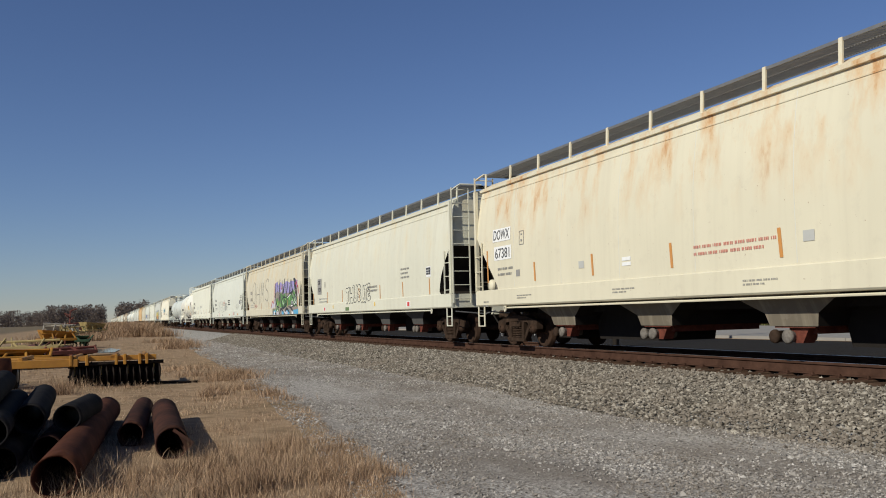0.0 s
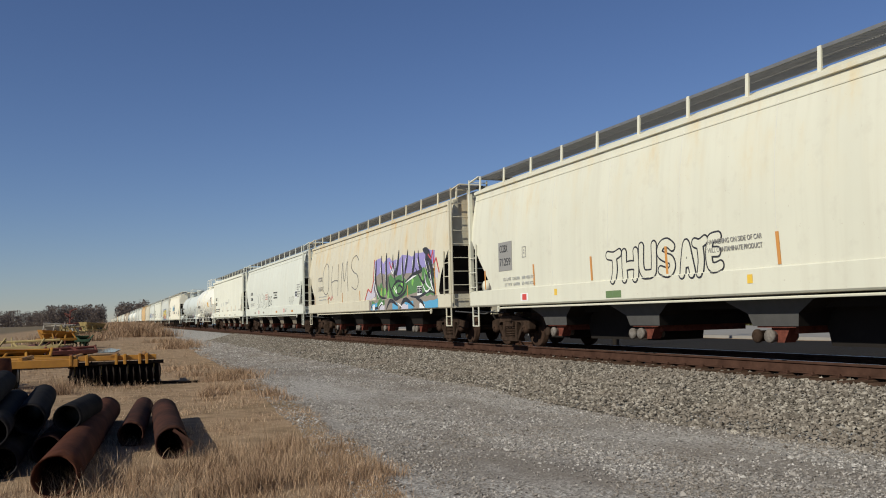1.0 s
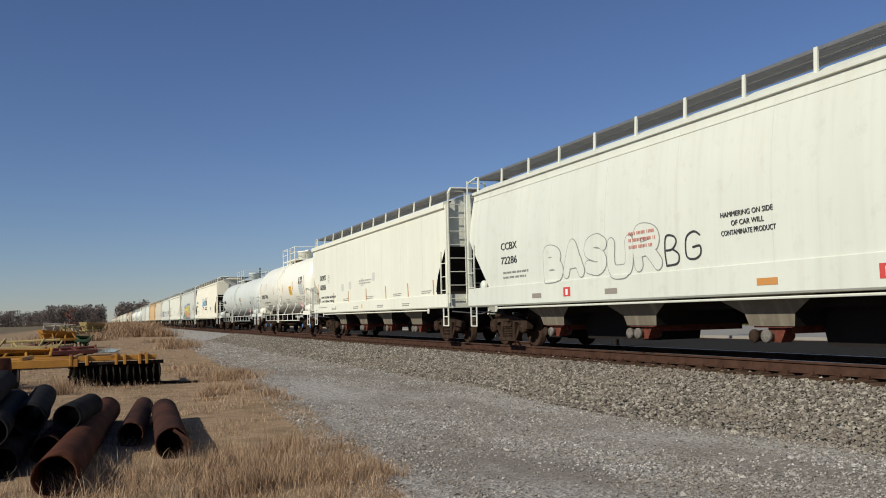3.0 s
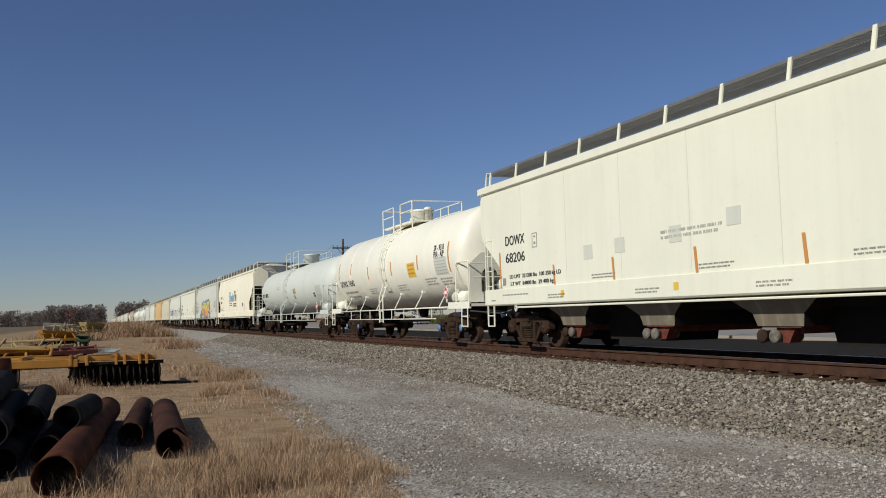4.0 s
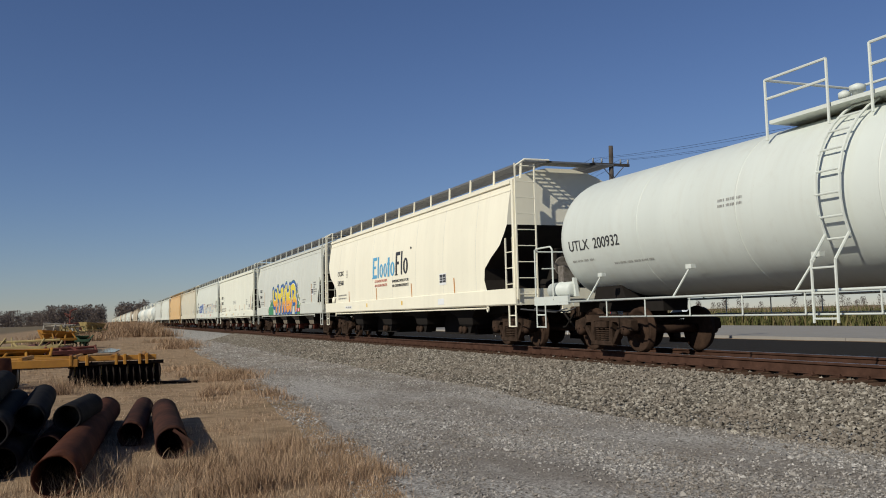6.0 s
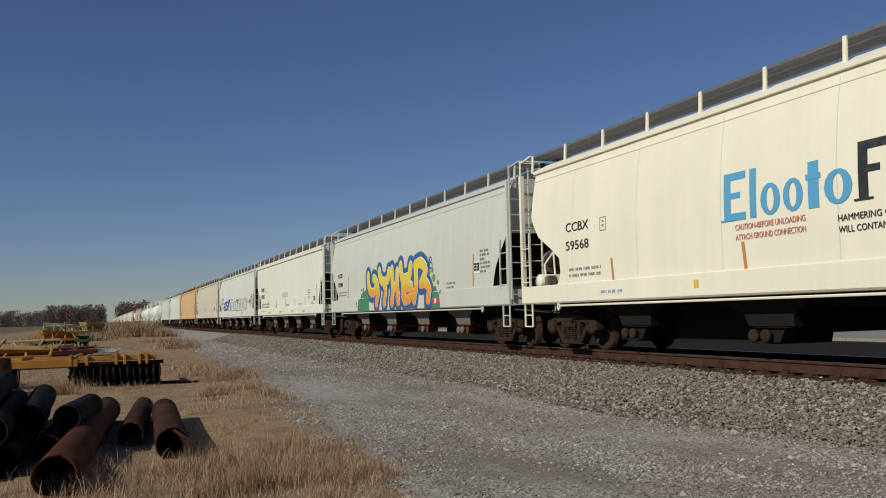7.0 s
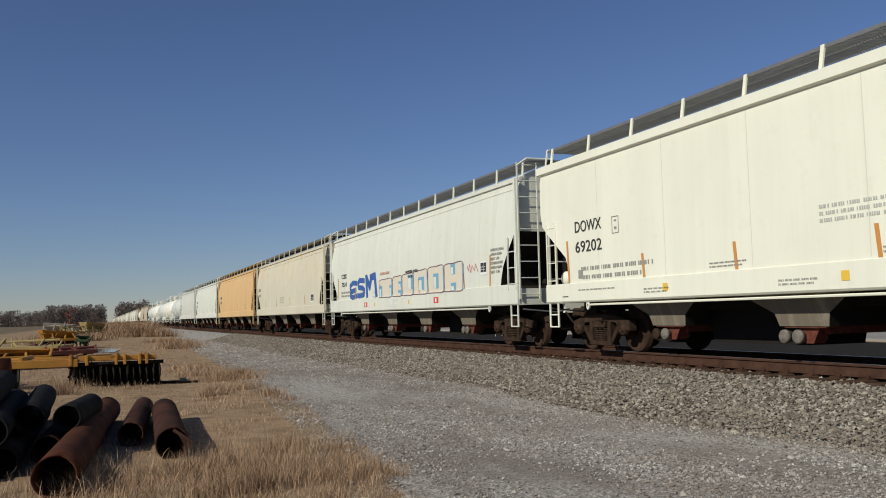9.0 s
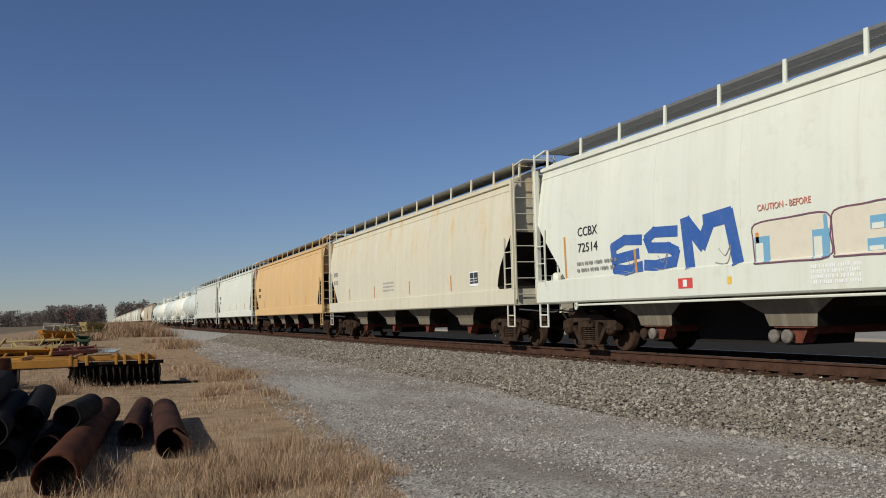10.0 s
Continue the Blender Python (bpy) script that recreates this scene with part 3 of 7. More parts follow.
def add_coupler(car, y, s):
    bm = bmesh.new()
    prism(bm, [(y - s * 0.6, 0.72), (y + s * 0.55, 0.76), (y + s * 0.55, 0.92), (y - s * 0.6, 0.98)][::-s], -0.09, 0.09)
    box(bm, -0.16, 0.10, *sorted((y + s * 0.45, y + s * 0.72)), 0.72, 0.99)
    box(bm, 0.06, 0.2, *sorted((y + s * 0.5, y + s * 0.82)), 0.74, 0.97)
    bmesh.ops.bevel(bm, geom=bm.edges[:], offset=0.025, segments=2, affect='EDGES')
    part("coupler", bm, M["truck"], car)
    bm = bmesh.new()
    pts = [(-0.35, y + s * 0.1, 0.85), (-0.36, y + s * 0.35, 0.68), (-0.34, y + s * 0.6, 0.5), (-0.28, y + s * 0.85, 0.48)]
    pipeline(bm, pts, 0.025, 6)
    part("brake_hose", bm, M["under"], car)
    bm = bmesh.new()
    pipeline(bm, [(-1.5, y + s * 0.03, 0.95), (-0.6, y + s * 0.12, 0.86), (-0.3, y + s * 0.2, 0.95)], 0.018, 6)
    part("uncoupling_lever", bm, M["board"], car)


def ladder(car, a, b, z0, z1, material, step=0.40, r=0.013, stile=0.017):
    """Two uprights at the places a and b (x, y) and rungs between them."""
    bm = bmesh.new()
    for x, y in (a, b):
        box(bm, x - stile, x + stile, y - stile, y + stile, z0, z1)
    n = int((z1 - z0 - 0.1) / step) + 1
    for i in range(n):
        z = z0 + 0.12 + i * step
        rod(bm, (*a, z), (*b, z), r, 6)
    return part("ladder", bm, material, car)


def side_half(z):
    """Half the width of a round-sided car at a height: straight low down, drawn in towards the roof."""
    return 1.6 if z < 2.3 else 1.6 - 0.185 * ((z - 2.3) / 1.78) ** 2


def between(pts, z):
    for (a, p), (b, q) in zip(pts, pts[1:]):
        if z <= b:
            return p + (q - p) * (z - a) / (b - a)
    return pts[-1][1]


def hopper(name, y0, y1, mat, label, kind="A", detail=2, chutes=4, chute_mat=None, post_mat=None, eave=4.13, sill=1.46):
    """A covered hopper between y0 and y1 (ends of its side sill). detail 2: passes close by; 1: farther; 0: far off."""
    L = y1 - y0
    h = L / 2
    car = empty(name)
    tagged(car, label, "freight car", "freight cars of the train")
    paintm = M[mat]
    chute_mat = chute_mat or "chute"
    # how far each end is cut away at each height: the leading end, then the trailing one
    if kind == "C":
        lead = [(1.42, 1.7), (1.7, 1.9), (2.1, 1.85), (2.6, 0.9), (3.05, 0.5), (5, 0.5)]
        trail = lead
    else:
        lead = [(1.42, 0.82), (1.56, 1.0), (1.75, 0.95), (2.05, 0.82), (2.3, 0.62), (2.9, 0.10), (5, 0.10)]
        trail = [(1.42, 1.40), (1.58, 1.34), (2.85, 0.10), (5, 0.10)]
        if kind == "B":
            trail = [(1.42, 1.05), (1.95, 1.02), (2.85, -0.22), (5, -0.22)]
    curved = kind != "B"
    wide = side_half if curved else lambda z: 1.6
    inset = 0.17 if curved else 0.0
    if curved:
        eave += 0.07
    bm = bmesh.new()
    loops = []
    for z in (1.42, 1.56, 1.75, 2.05, 2.3, 2.6, 2.88, 3.1, 3.35, 3.6, 3.85, eave - 0.12):
        lf, lr, w = h - between(lead, z), h - between(trail, z), wide(z)
        loops.append([(-w, -lf, z), (w, -lf, z), (w, lr, z), (-w, lr, z)])
    lt = lf
    for w, z in ((1.59, eave), (1.50, eave + 0.08), (1.25, eave + 0.2), (0.95, eave + 0.3), (0.55, eave + 0.38)):
        w -= inset
        loops.append([(-w, -lt, z), (w, -lt, z), (w, lr, z), (-w, lr, z)])
    rings(bm, loops)
    if kind == "B":
        bmesh.ops.bevel(bm, geom=[e for e in bm.edges if abs(e.verts[0].co.x - e.verts[1].co.x) < 0.2 and abs(e.verts[0].co.y - e.verts[1].co.y) < 1.2 and min(v.co.z for v in e.verts) > 2.8], offset=0.07, segments=2, affect='EDGES')
    bmesh.ops.recalc_face_normals(bm, faces=bm.faces[:])
    for f in bm.faces:
        f.smooth = True
        # undersides and low end faces darkened to stand in for shade
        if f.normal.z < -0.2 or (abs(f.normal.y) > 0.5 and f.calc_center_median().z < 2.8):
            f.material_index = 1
    for e in bm.edges:
        if len(e.link_faces) == 2 and e.calc_face_angle() > 0.3:
            e.smooth = False
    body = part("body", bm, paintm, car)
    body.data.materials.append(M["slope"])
    # sheet seams
    if detail:
        for i in range(1, 8):
            y = -h + L * i / 8
            bm = bmesh.new()
            box(bm, -1.6025, -1.595, y - 0.008, y + 0.008, 1.5, eave - 0.1)
            part("seam", bm, M["seam"], car)
    # eave moulding and sill
    for s in (-1, 1):
        bm = bmesh.new()
        if kind == "B":
            prism2 = [(1.60, eave - 0.13), (1.67, eave - 0.10), (1.67, eave + 0.06), (1.52, eave + 0.12), (1.50, eave + 0.0)]
        else:
            prism2 = [(1.60, eave - 0.06), (1.635, eave - 0.05), (1.635, eave + 0.015), (1.55, eave + 0.06), (1.52, eave + 0.0)]
        rings(bm, [[(s * (x - inset), yy, z) for x, z in prism2] for yy in (-lt - 0.02, lr + 0.02)])
        bmesh.ops.recalc_face_normals(bm, faces=bm.faces[:])
        part("eave", bm, paintm, car)
    if kind != "B" and detail:
        bm = bmesh.new()
        w = wide(eave - 0.23)
        box(bm, -w - 0.012, -w + 0.01, -lt, lt, eave - 0.24, eave - 0.215)
        part("belt", bm, paintm, car)
    for s in (-1, 1):
        bm = bmesh.new()
        rings(bm, [[(s * x, yy, z) for x, z in ((1.56, sill), (1.605, sill + 0.015), (1.625, sill), (1.625, 1.09), (1.60, 1.06), (1.46, 1.05), (1.46, 1.075), (1.56, 1.09))] for yy in (-h, h)])
        bmesh.ops.recalc_face_normals(bm, faces=bm.faces[:])
        part("side_sill", bm, paintm, car)
        bm = bmesh.new()
        prism2 = [(-1.56, 1.06), (-0.3, 1.06), (-0.3, 0.84), (0.3, 0.84), (0.3, 1.06), (1.56, 1.06), (1.56, 1.46), (-1.56, 1.46)]
        rings(bm, [[(x, yy, z) for x, z in prism2] for yy in (s * (h - 0.02), s * (h - 0.14))])
        bmesh.ops.recalc_face_normals(bm, faces=bm.faces[:])
        part("end_sill", bm, paintm if detail else M["under"], car)
    if detail > 1:
        bm = bmesh.new()
        pipeline(bm, [(-1.55, -h + 1.8, 1.0), (-1.55, h - 1.8, 1.0)], 0.022, 6)
        part("brake_pipe", bm, paintm, car)
    # centre sill widened beyond its size to fill the gaps with dark
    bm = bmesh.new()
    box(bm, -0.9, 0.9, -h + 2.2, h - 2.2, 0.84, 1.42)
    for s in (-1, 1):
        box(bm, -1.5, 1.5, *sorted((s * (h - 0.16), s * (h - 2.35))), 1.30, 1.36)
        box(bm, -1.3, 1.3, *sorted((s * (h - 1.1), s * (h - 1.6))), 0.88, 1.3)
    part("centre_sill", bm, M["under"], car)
    # added blocks between the chutes that stand in for deep shade
    for i in range(chutes + 1):
        ya, yb = -(h - 2.3) + 2 * (h - 2.3) / chutes * (i - 0.5) + 0.4, -(h - 2.3) + 2 * (h - 2.3) / chutes * (i + 0.5) - 0.4
        if i != chutes // 2:
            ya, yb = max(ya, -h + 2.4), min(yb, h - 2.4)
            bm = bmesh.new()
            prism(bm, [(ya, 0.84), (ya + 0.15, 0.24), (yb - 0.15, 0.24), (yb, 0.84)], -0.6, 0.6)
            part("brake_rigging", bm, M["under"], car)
    # hopper chutes
    bay = 2 * (h - 2.3) / chutes
    for i in range(chutes):
        yc = -(h - 2.3) + bay * (i + 0.5)
        bm = bmesh.new()
        lp = []
        for z, w, l in ((1.43, 1.52, bay * 0.5), (1.30, 1.52, bay * 0.46), (0.76, 1.24, 0.56), (0.56, 1.20, 0.50)):
            lp.append([(-w, yc - l, z), (w, yc - l, z), (w, yc + l, z), (-w, yc + l, z)])
        rings(bm, lp)
        bmesh.ops.recalc_face_normals(bm, faces=bm.faces[:])
        bm.faces.ensure_lookup_table()
        # end faces take the near-black underframe colour in place of shade
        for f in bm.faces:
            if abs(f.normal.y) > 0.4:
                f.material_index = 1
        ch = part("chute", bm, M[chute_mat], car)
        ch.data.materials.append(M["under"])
        bm = bmesh.new()
        box(bm, -1.18, 1.18, yc - 0.42, yc + 0.42, 0.535, 0.562)
        if detail:
            prism(bm, [(yc - 0.24, 0.54), (yc - 0.10, 0.30), (yc + 0.06, 0.30), (yc + 0.14, 0.54)], -1.12, -0.9)
            box(bm, -1.0, 1.0, yc - 0.3, yc + 0.3, 0.44, 0.538)
        gate = part("outlet_gate", bm, M["red_gate"] if kind != "C" else M["under"], ch, "rust-red outlet gate")
        for dy in (0.12, 0.40) if detail > 1 else ():
            bm = bmesh.new()
            lathe(bm, [(-1.24, 0.02), (-1.24, 0.095), (-1.22, 0.11), (-1.18, 0.11), (-1.16, 0.09), (-0.7, 0.09)], 14)
            bmesh.ops.translate(bm, verts=bm.verts[:], vec=(0, yc + dy, 0.40))
            part("outlet_cap", bm, M["truck"] if kind == "C" or dy > 0.3 and i % 2 else M["cap"], ch)
    # running board on posts
    bm = bmesh.new()
    zb = eave + 0.42
    ends = h + 0.1
    xo, xi = 1.445 - inset, 0.72 - inset
    for s in (-1, 1):
        if detail < 2:
            box(bm, *sorted((s * xi, s * xo)), -ends, ends, zb, zb + 0.04)
            continue
        for q in (xi, (xi + xo) / 2, xo - 0.01):
            box(bm, *sorted((s * q, s * (q + 0.012))), -ends, ends, zb - 0.004, zb + 0.036)
        y = -ends
        while y < ends:
            box(bm, *sorted((s * xi, s * xo)), y, y + 0.012, zb, zb + 0.034)
            y += 0.055
    if detail:
        for s in (-1, 1):
            box(bm, -0.72, 0.72, *sorted((s * ends, s * (ends - 0.5))), zb, zb + 0.04)
    part("running_board", bm, M["board"], car, "dark open-grid steel running board")
    for k in range(5):
        yc = (k - 2) * L / 5.4
        bm = bmesh.new()
        box(bm, -0.3, 0.3, yc - 1.3, yc + 1.3, eave + 0.36, zb + 0.05)
        part("roof_hatch", bm, paintm, car)
    n = int(L / 1.52)
    pitch = (L - 0.3) / n
    pm = M[post_mat] if post_mat else paintm
    bm0 = bmesh.new()
    lean = 0.06 if kind == "B" else 0.0
    rings(bm0, [[(x, -0.036 - k * lean, z), (x + 0.03, -0.036 - k * lean, z), (x + 0.03, 0.036 - k * lean, z), (x, 0.036 - k * lean, z)] for k, x, z in ((0, -1.50 + inset, eave + 0.04), (1, -1.475 + inset, zb + 0.05))])
    me = bpy.data.meshes.new("post")
    bm0.to_mesh(me)
    bm0.free()
    me.materials.append(pm)
    for i in range(n + 1):
        o = new("post", me)
        o.parent, o.location = car, (0, -h + 0.15 + i * pitch, 0)
    if detail:
        o = None
        bm = bmesh.new()
        box(bm, -1.462 + inset, -1.446 + inset, -ends, ends, zb - 0.005, zb + 0.045)
        part("edge_rail", bm, M["board"], car)
    # ends: posts, ladders, steps
    for s in (-1, 1):
        ye = s * h
        if detail:
            if kind != "B" or s < 0:
                for x0, x1 in ((-1.625, -1.53), (1.53, 1.625)):
                    bm = bmesh.new()
                    box(bm, x0, x1, *sorted((ye - s * 0.0, ye - s * 0.10)), sill + 0.02, eave - 0.02)
                    part("corner_post", bm, paintm, car)
                ladder(car, (-1.56, ye + s * 0.03), (-1.02, ye + s * 0.03), 1.2, eave + 0.38, paintm)
                ladder(car, (-1.63, ye - s * 0.06), (-1.63, ye - s * 0.48), 1.46, 2.75, paintm, stile=0.017)
                bm = bmesh.new()
                pipeline(bm, [(-1.56, ye + s * 0.03, eave + 0.3), (-1.46 + inset, ye + s * 0.03, zb + 0.06), (-0.6, ye + s * 0.05, zb + 0.06)], 0.03, 6)
                part("grab_bar", bm, paintm, car)
            else:
                ladder(car, (-1.60, ye - s * 0.06), (-1.60, ye - s * 0.46), 1.44, 2.85, paintm, stile=0.02)
                ladder(car, (-1.5, ye + s * 0.03), (-1.0, ye + s * 0.03), 1.1, 2.7, paintm)
                bm = bmesh.new()
                pipeline(bm, [(-1.45, ye + s * 0.2, eave + 0.05), (-1.46, ye + s * 0.05, zb + 0.06), (-0.7, ye + s * 0.05, zb + 0.06)], 0.022, 6)
                part("grab_bar", bm, paintm, car)
            for x in (-1.58, 1.58):
                bm = bmesh.new()
                for dy in (0.08, 0.46):
                    box(bm, x - 0.012, x + 0.012, ye - s * dy - 0.025, ye - s * dy + 0.025, 0.52, 1.07)
                for z in (0.53, 0.80):
                    rod(bm, (x, ye - s * 0.08, z), (x, ye - s * 0.46, z), 0.016, 6)
                part("step", bm, paintm, car)
            if s > 0 and detail > 1:
                bm = bmesh.new()
                lathe(bm, [(-0.015, 0.24), (-0.015, 0.28), (0.015, 0.28), (0.015, 0.24)], 20, 'Y')
                for k in range(3):
                    a = k * 2.094 + 0.4
                    rod(bm, (0, 0, 0), (0.25 * math.cos(a), 0, 0.25 * math.sin(a)), 0.014, 6)
                bmesh.ops.translate(bm, verts=bm.verts[:], vec=(-0.75, ye + 0.02, 2.1))
                part("brake_wheel", bm, M["board"], car)
                bm = bmesh.new()
                box(bm, -0.95, -0.55, ye - 0.3, ye - 0.05, 1.95, 2.25)
                bmesh.ops.bevel(bm, geom=bm.edges[:], offset=0.03, segments=2, affect='EDGES')
                part("brake_box", bm, M["truck"], car)
            # void behind the slope sheet: plates in the colour darkened for shade
            bm = bmesh.new()
            prism(bm, [(ye - s * 0.25, 1.37), (ye - s * 1.3, 1.37), (ye - s * 1.3, 1.9), (ye - s * 0.35, 2.62)] if kind != "C" else [(ye - s * 0.3, 1.37), (ye - s * 1.95, 1.37), (ye - s * 1.9, 2.05), (ye - s * 0.9, 2.55), (ye - s * 0.6, 2.5)], -0.05, 0.05)
            bmesh.ops.recalc_face_normals(bm, faces=bm.faces[:])
            part("shear_plate", bm, M["slope"], car)
            bm = bmesh.new()
            prism(bm, [(ye - s * 0.45, 1.37), (ye - s * 0.55, 1.37), (ye - s * 0.55, 2.45), (ye - s * 0.45, 2.55)], 0.9, 1.3)
            bmesh.ops.recalc_face_normals(bm, faces=bm.faces[:])
            part("stiffener", bm, M["slope"], car)
            bm = bmesh.new()
            lathe(bm, [(-0.5, 0.02), (-0.5, 0.16), (0.1, 0.16), (0.1, 0.02)], 12)
            bmesh.ops.translate(bm, verts=[v for v in bm.verts if abs(v.co.z) < 0.3 and abs(v.co.y) < 0.3], vec=(0, ye - s * 0.7, 1.56))
            part("brake_gear", bm, M["under"], car)
            if detail > 1 and s > 0:
                bm = bmesh.new()
                lathe(bm, [(-1.42, 0.03), (-1.40, 0.14), (-1.36, 0.17), (-0.75, 0.17), (-0.71, 0.14), (-0.69, 0.03)], 16)
                bmesh.ops.translate(bm, verts=bm.verts[:], vec=(0, ye - 0.45, 1.6))
                part("air_reservoir", bm, paintm, car)
                bm = bmesh.new()
                box(bm, -1.35, -1.1, ye - 0.85, ye - 0.65, 1.44, 1.72)
                bmesh.ops.bevel(bm, geom=bm.edges[:], offset=0.03, segments=2, affect='EDGES')
                part("control_valve", bm, M["cap"], car)
                for x, z in ((-1.2, 2.3), (-0.95, 2.55)):
                    bm = bmesh.new()
                    pipeline(bm, [(x, ye - 0.5, 1.46), (x, ye - 0.42, z - 0.3), (x + 0.3, ye - 0.3, z)], 0.025, 6)
                    part("air_pipe", bm, paintm, car)
            if detail > 1:
                bm = bmesh.new()
                ring = [(0.06 * math.cos(i * math.tau / 12), 0.085 * math.sin(i * math.tau / 12)) for i in range(12)]
                hole = [(a * 0.5, b * 0.5) for a, b in ring]
                yy = ye - s * 1.75
                rings(bm, [[(-1.60, yy + a, 0.98 + b) for a, b in ring], [(-1.57, yy + a, 0.98 + b) for a, b in ring], [(-1.57, yy + a, 0.98 + b) for a, b in hole], [(-1.60, yy + a, 0.98 + b) for a, b in hole], [(-1.60, yy + a, 0.98 + b) for a, b in ring]], False)
                box(bm, -1.60, -1.57, yy - 0.05, yy + 0.05, 1.05, 1.1)
                part("tow_eye", bm, paintm, car)
        add_coupler(car, ye, s) if detail else None
        add_truck(car, s * (h - 1.42), detail > 0)
    # rail-side reflectors and small stencils on the near side
    MOVING.append((car, (y0 + y1) / 2))
    return car


def reflectors(car, ys, z=1.62, hgt=0.42, lean=0.03):
    for y in ys:
        rect("reflector", y - 0.035, y + 0.035, z, z + hgt, M["reflector"], car, lean=lean, label="orange reflective strip")


def tank(name, y0, y1, mat, label, radius=1.52, centre=2.62, detail=2, head=0.55, dome_y=0.0, shields=False, e_in=0.55):
    L = y1 - y0
    h = L / 2
    car = empty(name)
    tagged(car, label, "tank car", "freight cars of the train")
    pm = M[mat]
    bm = bmesh.new()
    e = h - e_in
    prof = [(-e - 0.02, 0.05)]
    for i in range(1, 9):
        a = i / 8 * math.pi / 2
        prof.append((-e + head - head * math.cos(a), radius * math.sin(a)))
    seams = [-e + head + (2 * (e - head)) * i / 6 for i in range(1, 6)]
    prof += [(-a, r) for a, r in prof[8::-1]]
    lathe(bm, prof, 48, 'Y')
    bmesh.ops.translate(bm, verts=bm.verts[:], vec=(0, 0, centre))
    bmesh.ops.recalc_face_normals(bm, faces=bm.faces[:])
    shell = part("tank", bm, pm, car)
    for sgm in seams if detail else ():
        bm = bmesh.new()
        loops = [[(r * math.cos(i * math.tau / 48), sgm + a, centre + r * math.sin(i * math.tau / 48)) for i in range(48)] for a, r in ((-0.015, radius - 0.01), (-0.01, radius + 0.004), (0.01, radius + 0.004), (0.015, radius - 0.01))]
        rings(bm, loops, False, True)
        part("weld_band", bm, pm, shell)
    # stub sills, saddles
    for s in (-1, 1):
        bm = bmesh.new()
        box(bm, -0.3, 0.3, *sorted((s * h, s * (h - 3.4))), 0.84, 1.16)
        part("stub_sill", bm, M["under"], car)
        bm = bmesh.new()
        prism(bm, [(s * (h - 1.5), 1.1), (s * (h - 2.8), 1.1), (s * (h - 2.6), 1.5), (s * (h - 1.7), 1.5)][::-s], -0.8, 0.8)
        bmesh.ops.recalc_face_normals(bm, faces=bm.faces[:])
        part("saddle", bm, M["under"], car)
        bm = bmesh.new()
        box(bm, -1.5, 1.5, *sorted((s * h, s * (h - 0.95))), 1.08, 1.16)
        box(bm, -1.52, -1.46, *sorted((s * h, s * (h - 1.6))), 1.02, 1.22)
        box(bm, 1.46, 1.52, *sorted((s * h, s * (h - 1.6))), 1.02, 1.22)
        prism(bm, [(s * (h - 1.42), 1.2), (s * (h - 1.6), 1.2), (s * (h - 1.5), 1.62), (s * (h - 1.44), 1.62)][::-s], -1.30, -1.22)
        part("end_platform", bm, pm, car)
    if detail:
        bm = bmesh.new()
        for s in (-1, 1):
            pipeline(bm, [(s * 1.5, -h + 1.2, 1.08), (s * 1.5, h - 1.2, 1.08)], 0.022, 8)
            pipeline(bm, [(s * 1.46, -h + 2.8, 0.74), (s * 1.46, h - 2.8, 0.74)], 0.016, 8)
            k = -h + 1.7
            while k < h - 1.5:
                rod(bm, (s * 1.5, k, 0.74 if abs(k) < h - 2.6 else 1.0), (s * 1.5, k, 1.1), 0.014, 6)
                k += 1.35
            for i in range(6):
                k = -h + 2.4 + (L - 4.8) * i / 5
                rod(bm, (s * 1.5, k, 1.08), (s * 1.3, k - 0.28, 1.62), 0.02, 6)
                box(bm, s * 1.3 - 0.05, s * 1.3 + 0.05, k - 0.36, k - 0.2, 1.58, 1.66)
        part("side_rail", bm, pm, car)
        for s in (-1, 1):
            bm = bmesh.new()
            ye = s * h
            pipeline(bm, [(-1.52, ye - s * 0.95, 1.15), (-1.52, ye - s * 0.95, 2.28), (-1.52, ye - s * 0.86, 2.36), (-1.5, ye - s * 0.1, 2.36), (-1.46, ye - s * 0.02, 2.3), (-0.3, ye - s * 0.02, 2.3)], 0.02, 6)
            pipeline(bm, [(-1.5, ye - s * 0.05, 1.15), (-1.5, ye - s * 0.05, 2.34)], 0.018, 6)
            pipeline(bm, [(-1.3, ye - s * 0.02, 1.9), (1.3, ye - s * 0.02, 1.9)], 0.016, 6)
            part("handrail", bm, pm, car)
            bm = bmesh.new()
            for dy in (0.12, 0.55):
                rod(bm, (-1.52, ye - s * dy, 0.5), (-1.52, ye - s * dy, 1.1), 0.017, 6)
            rod(bm, (-1.52, ye - s * 0.12, 0.52), (-1.52, ye - s * 0.55, 0.52), 0.016, 6)
            rod(bm, (-1.52, ye - s * 0.12, 0.8), (-1.52, ye - s * 0.55, 0.8), 0.02, 6)
            part("step", bm, pm, car)
            bm = bmesh.new()
            lathe(bm, [(-0.5, 0.03), (-0.49, 0.13), (-0.45, 0.175), (0.0, 0.175), (0.005, 0.19), (0.03, 0.19), (0.035, 0.175), (0.42, 0.175), (0.46, 0.13), (0.47, 0.03)], 20, 'Y')
            bmesh.ops.translate(bm, verts=bm.verts[:], vec=(-1.3, ye - s * 1.0, 1.36))
            part("air_reservoir", bm, pm, car)
        # ladder that follows the shell
        bm = bmesh.new()
        for dy in (-0.22, 0.22):
            pts = [(-1.62, dome_y + dy, 0.62), (-1.62, dome_y + dy, 1.5)]
            for i in range(9):
                a = math.radians(-25 + i * 11.5)
                pts.append((-(radius + 0.1) * math.cos(a), dome_y + dy, centre + (radius + 0.1) * math.sin(a)))
            pipeline(bm, pts, 0.022, 6)
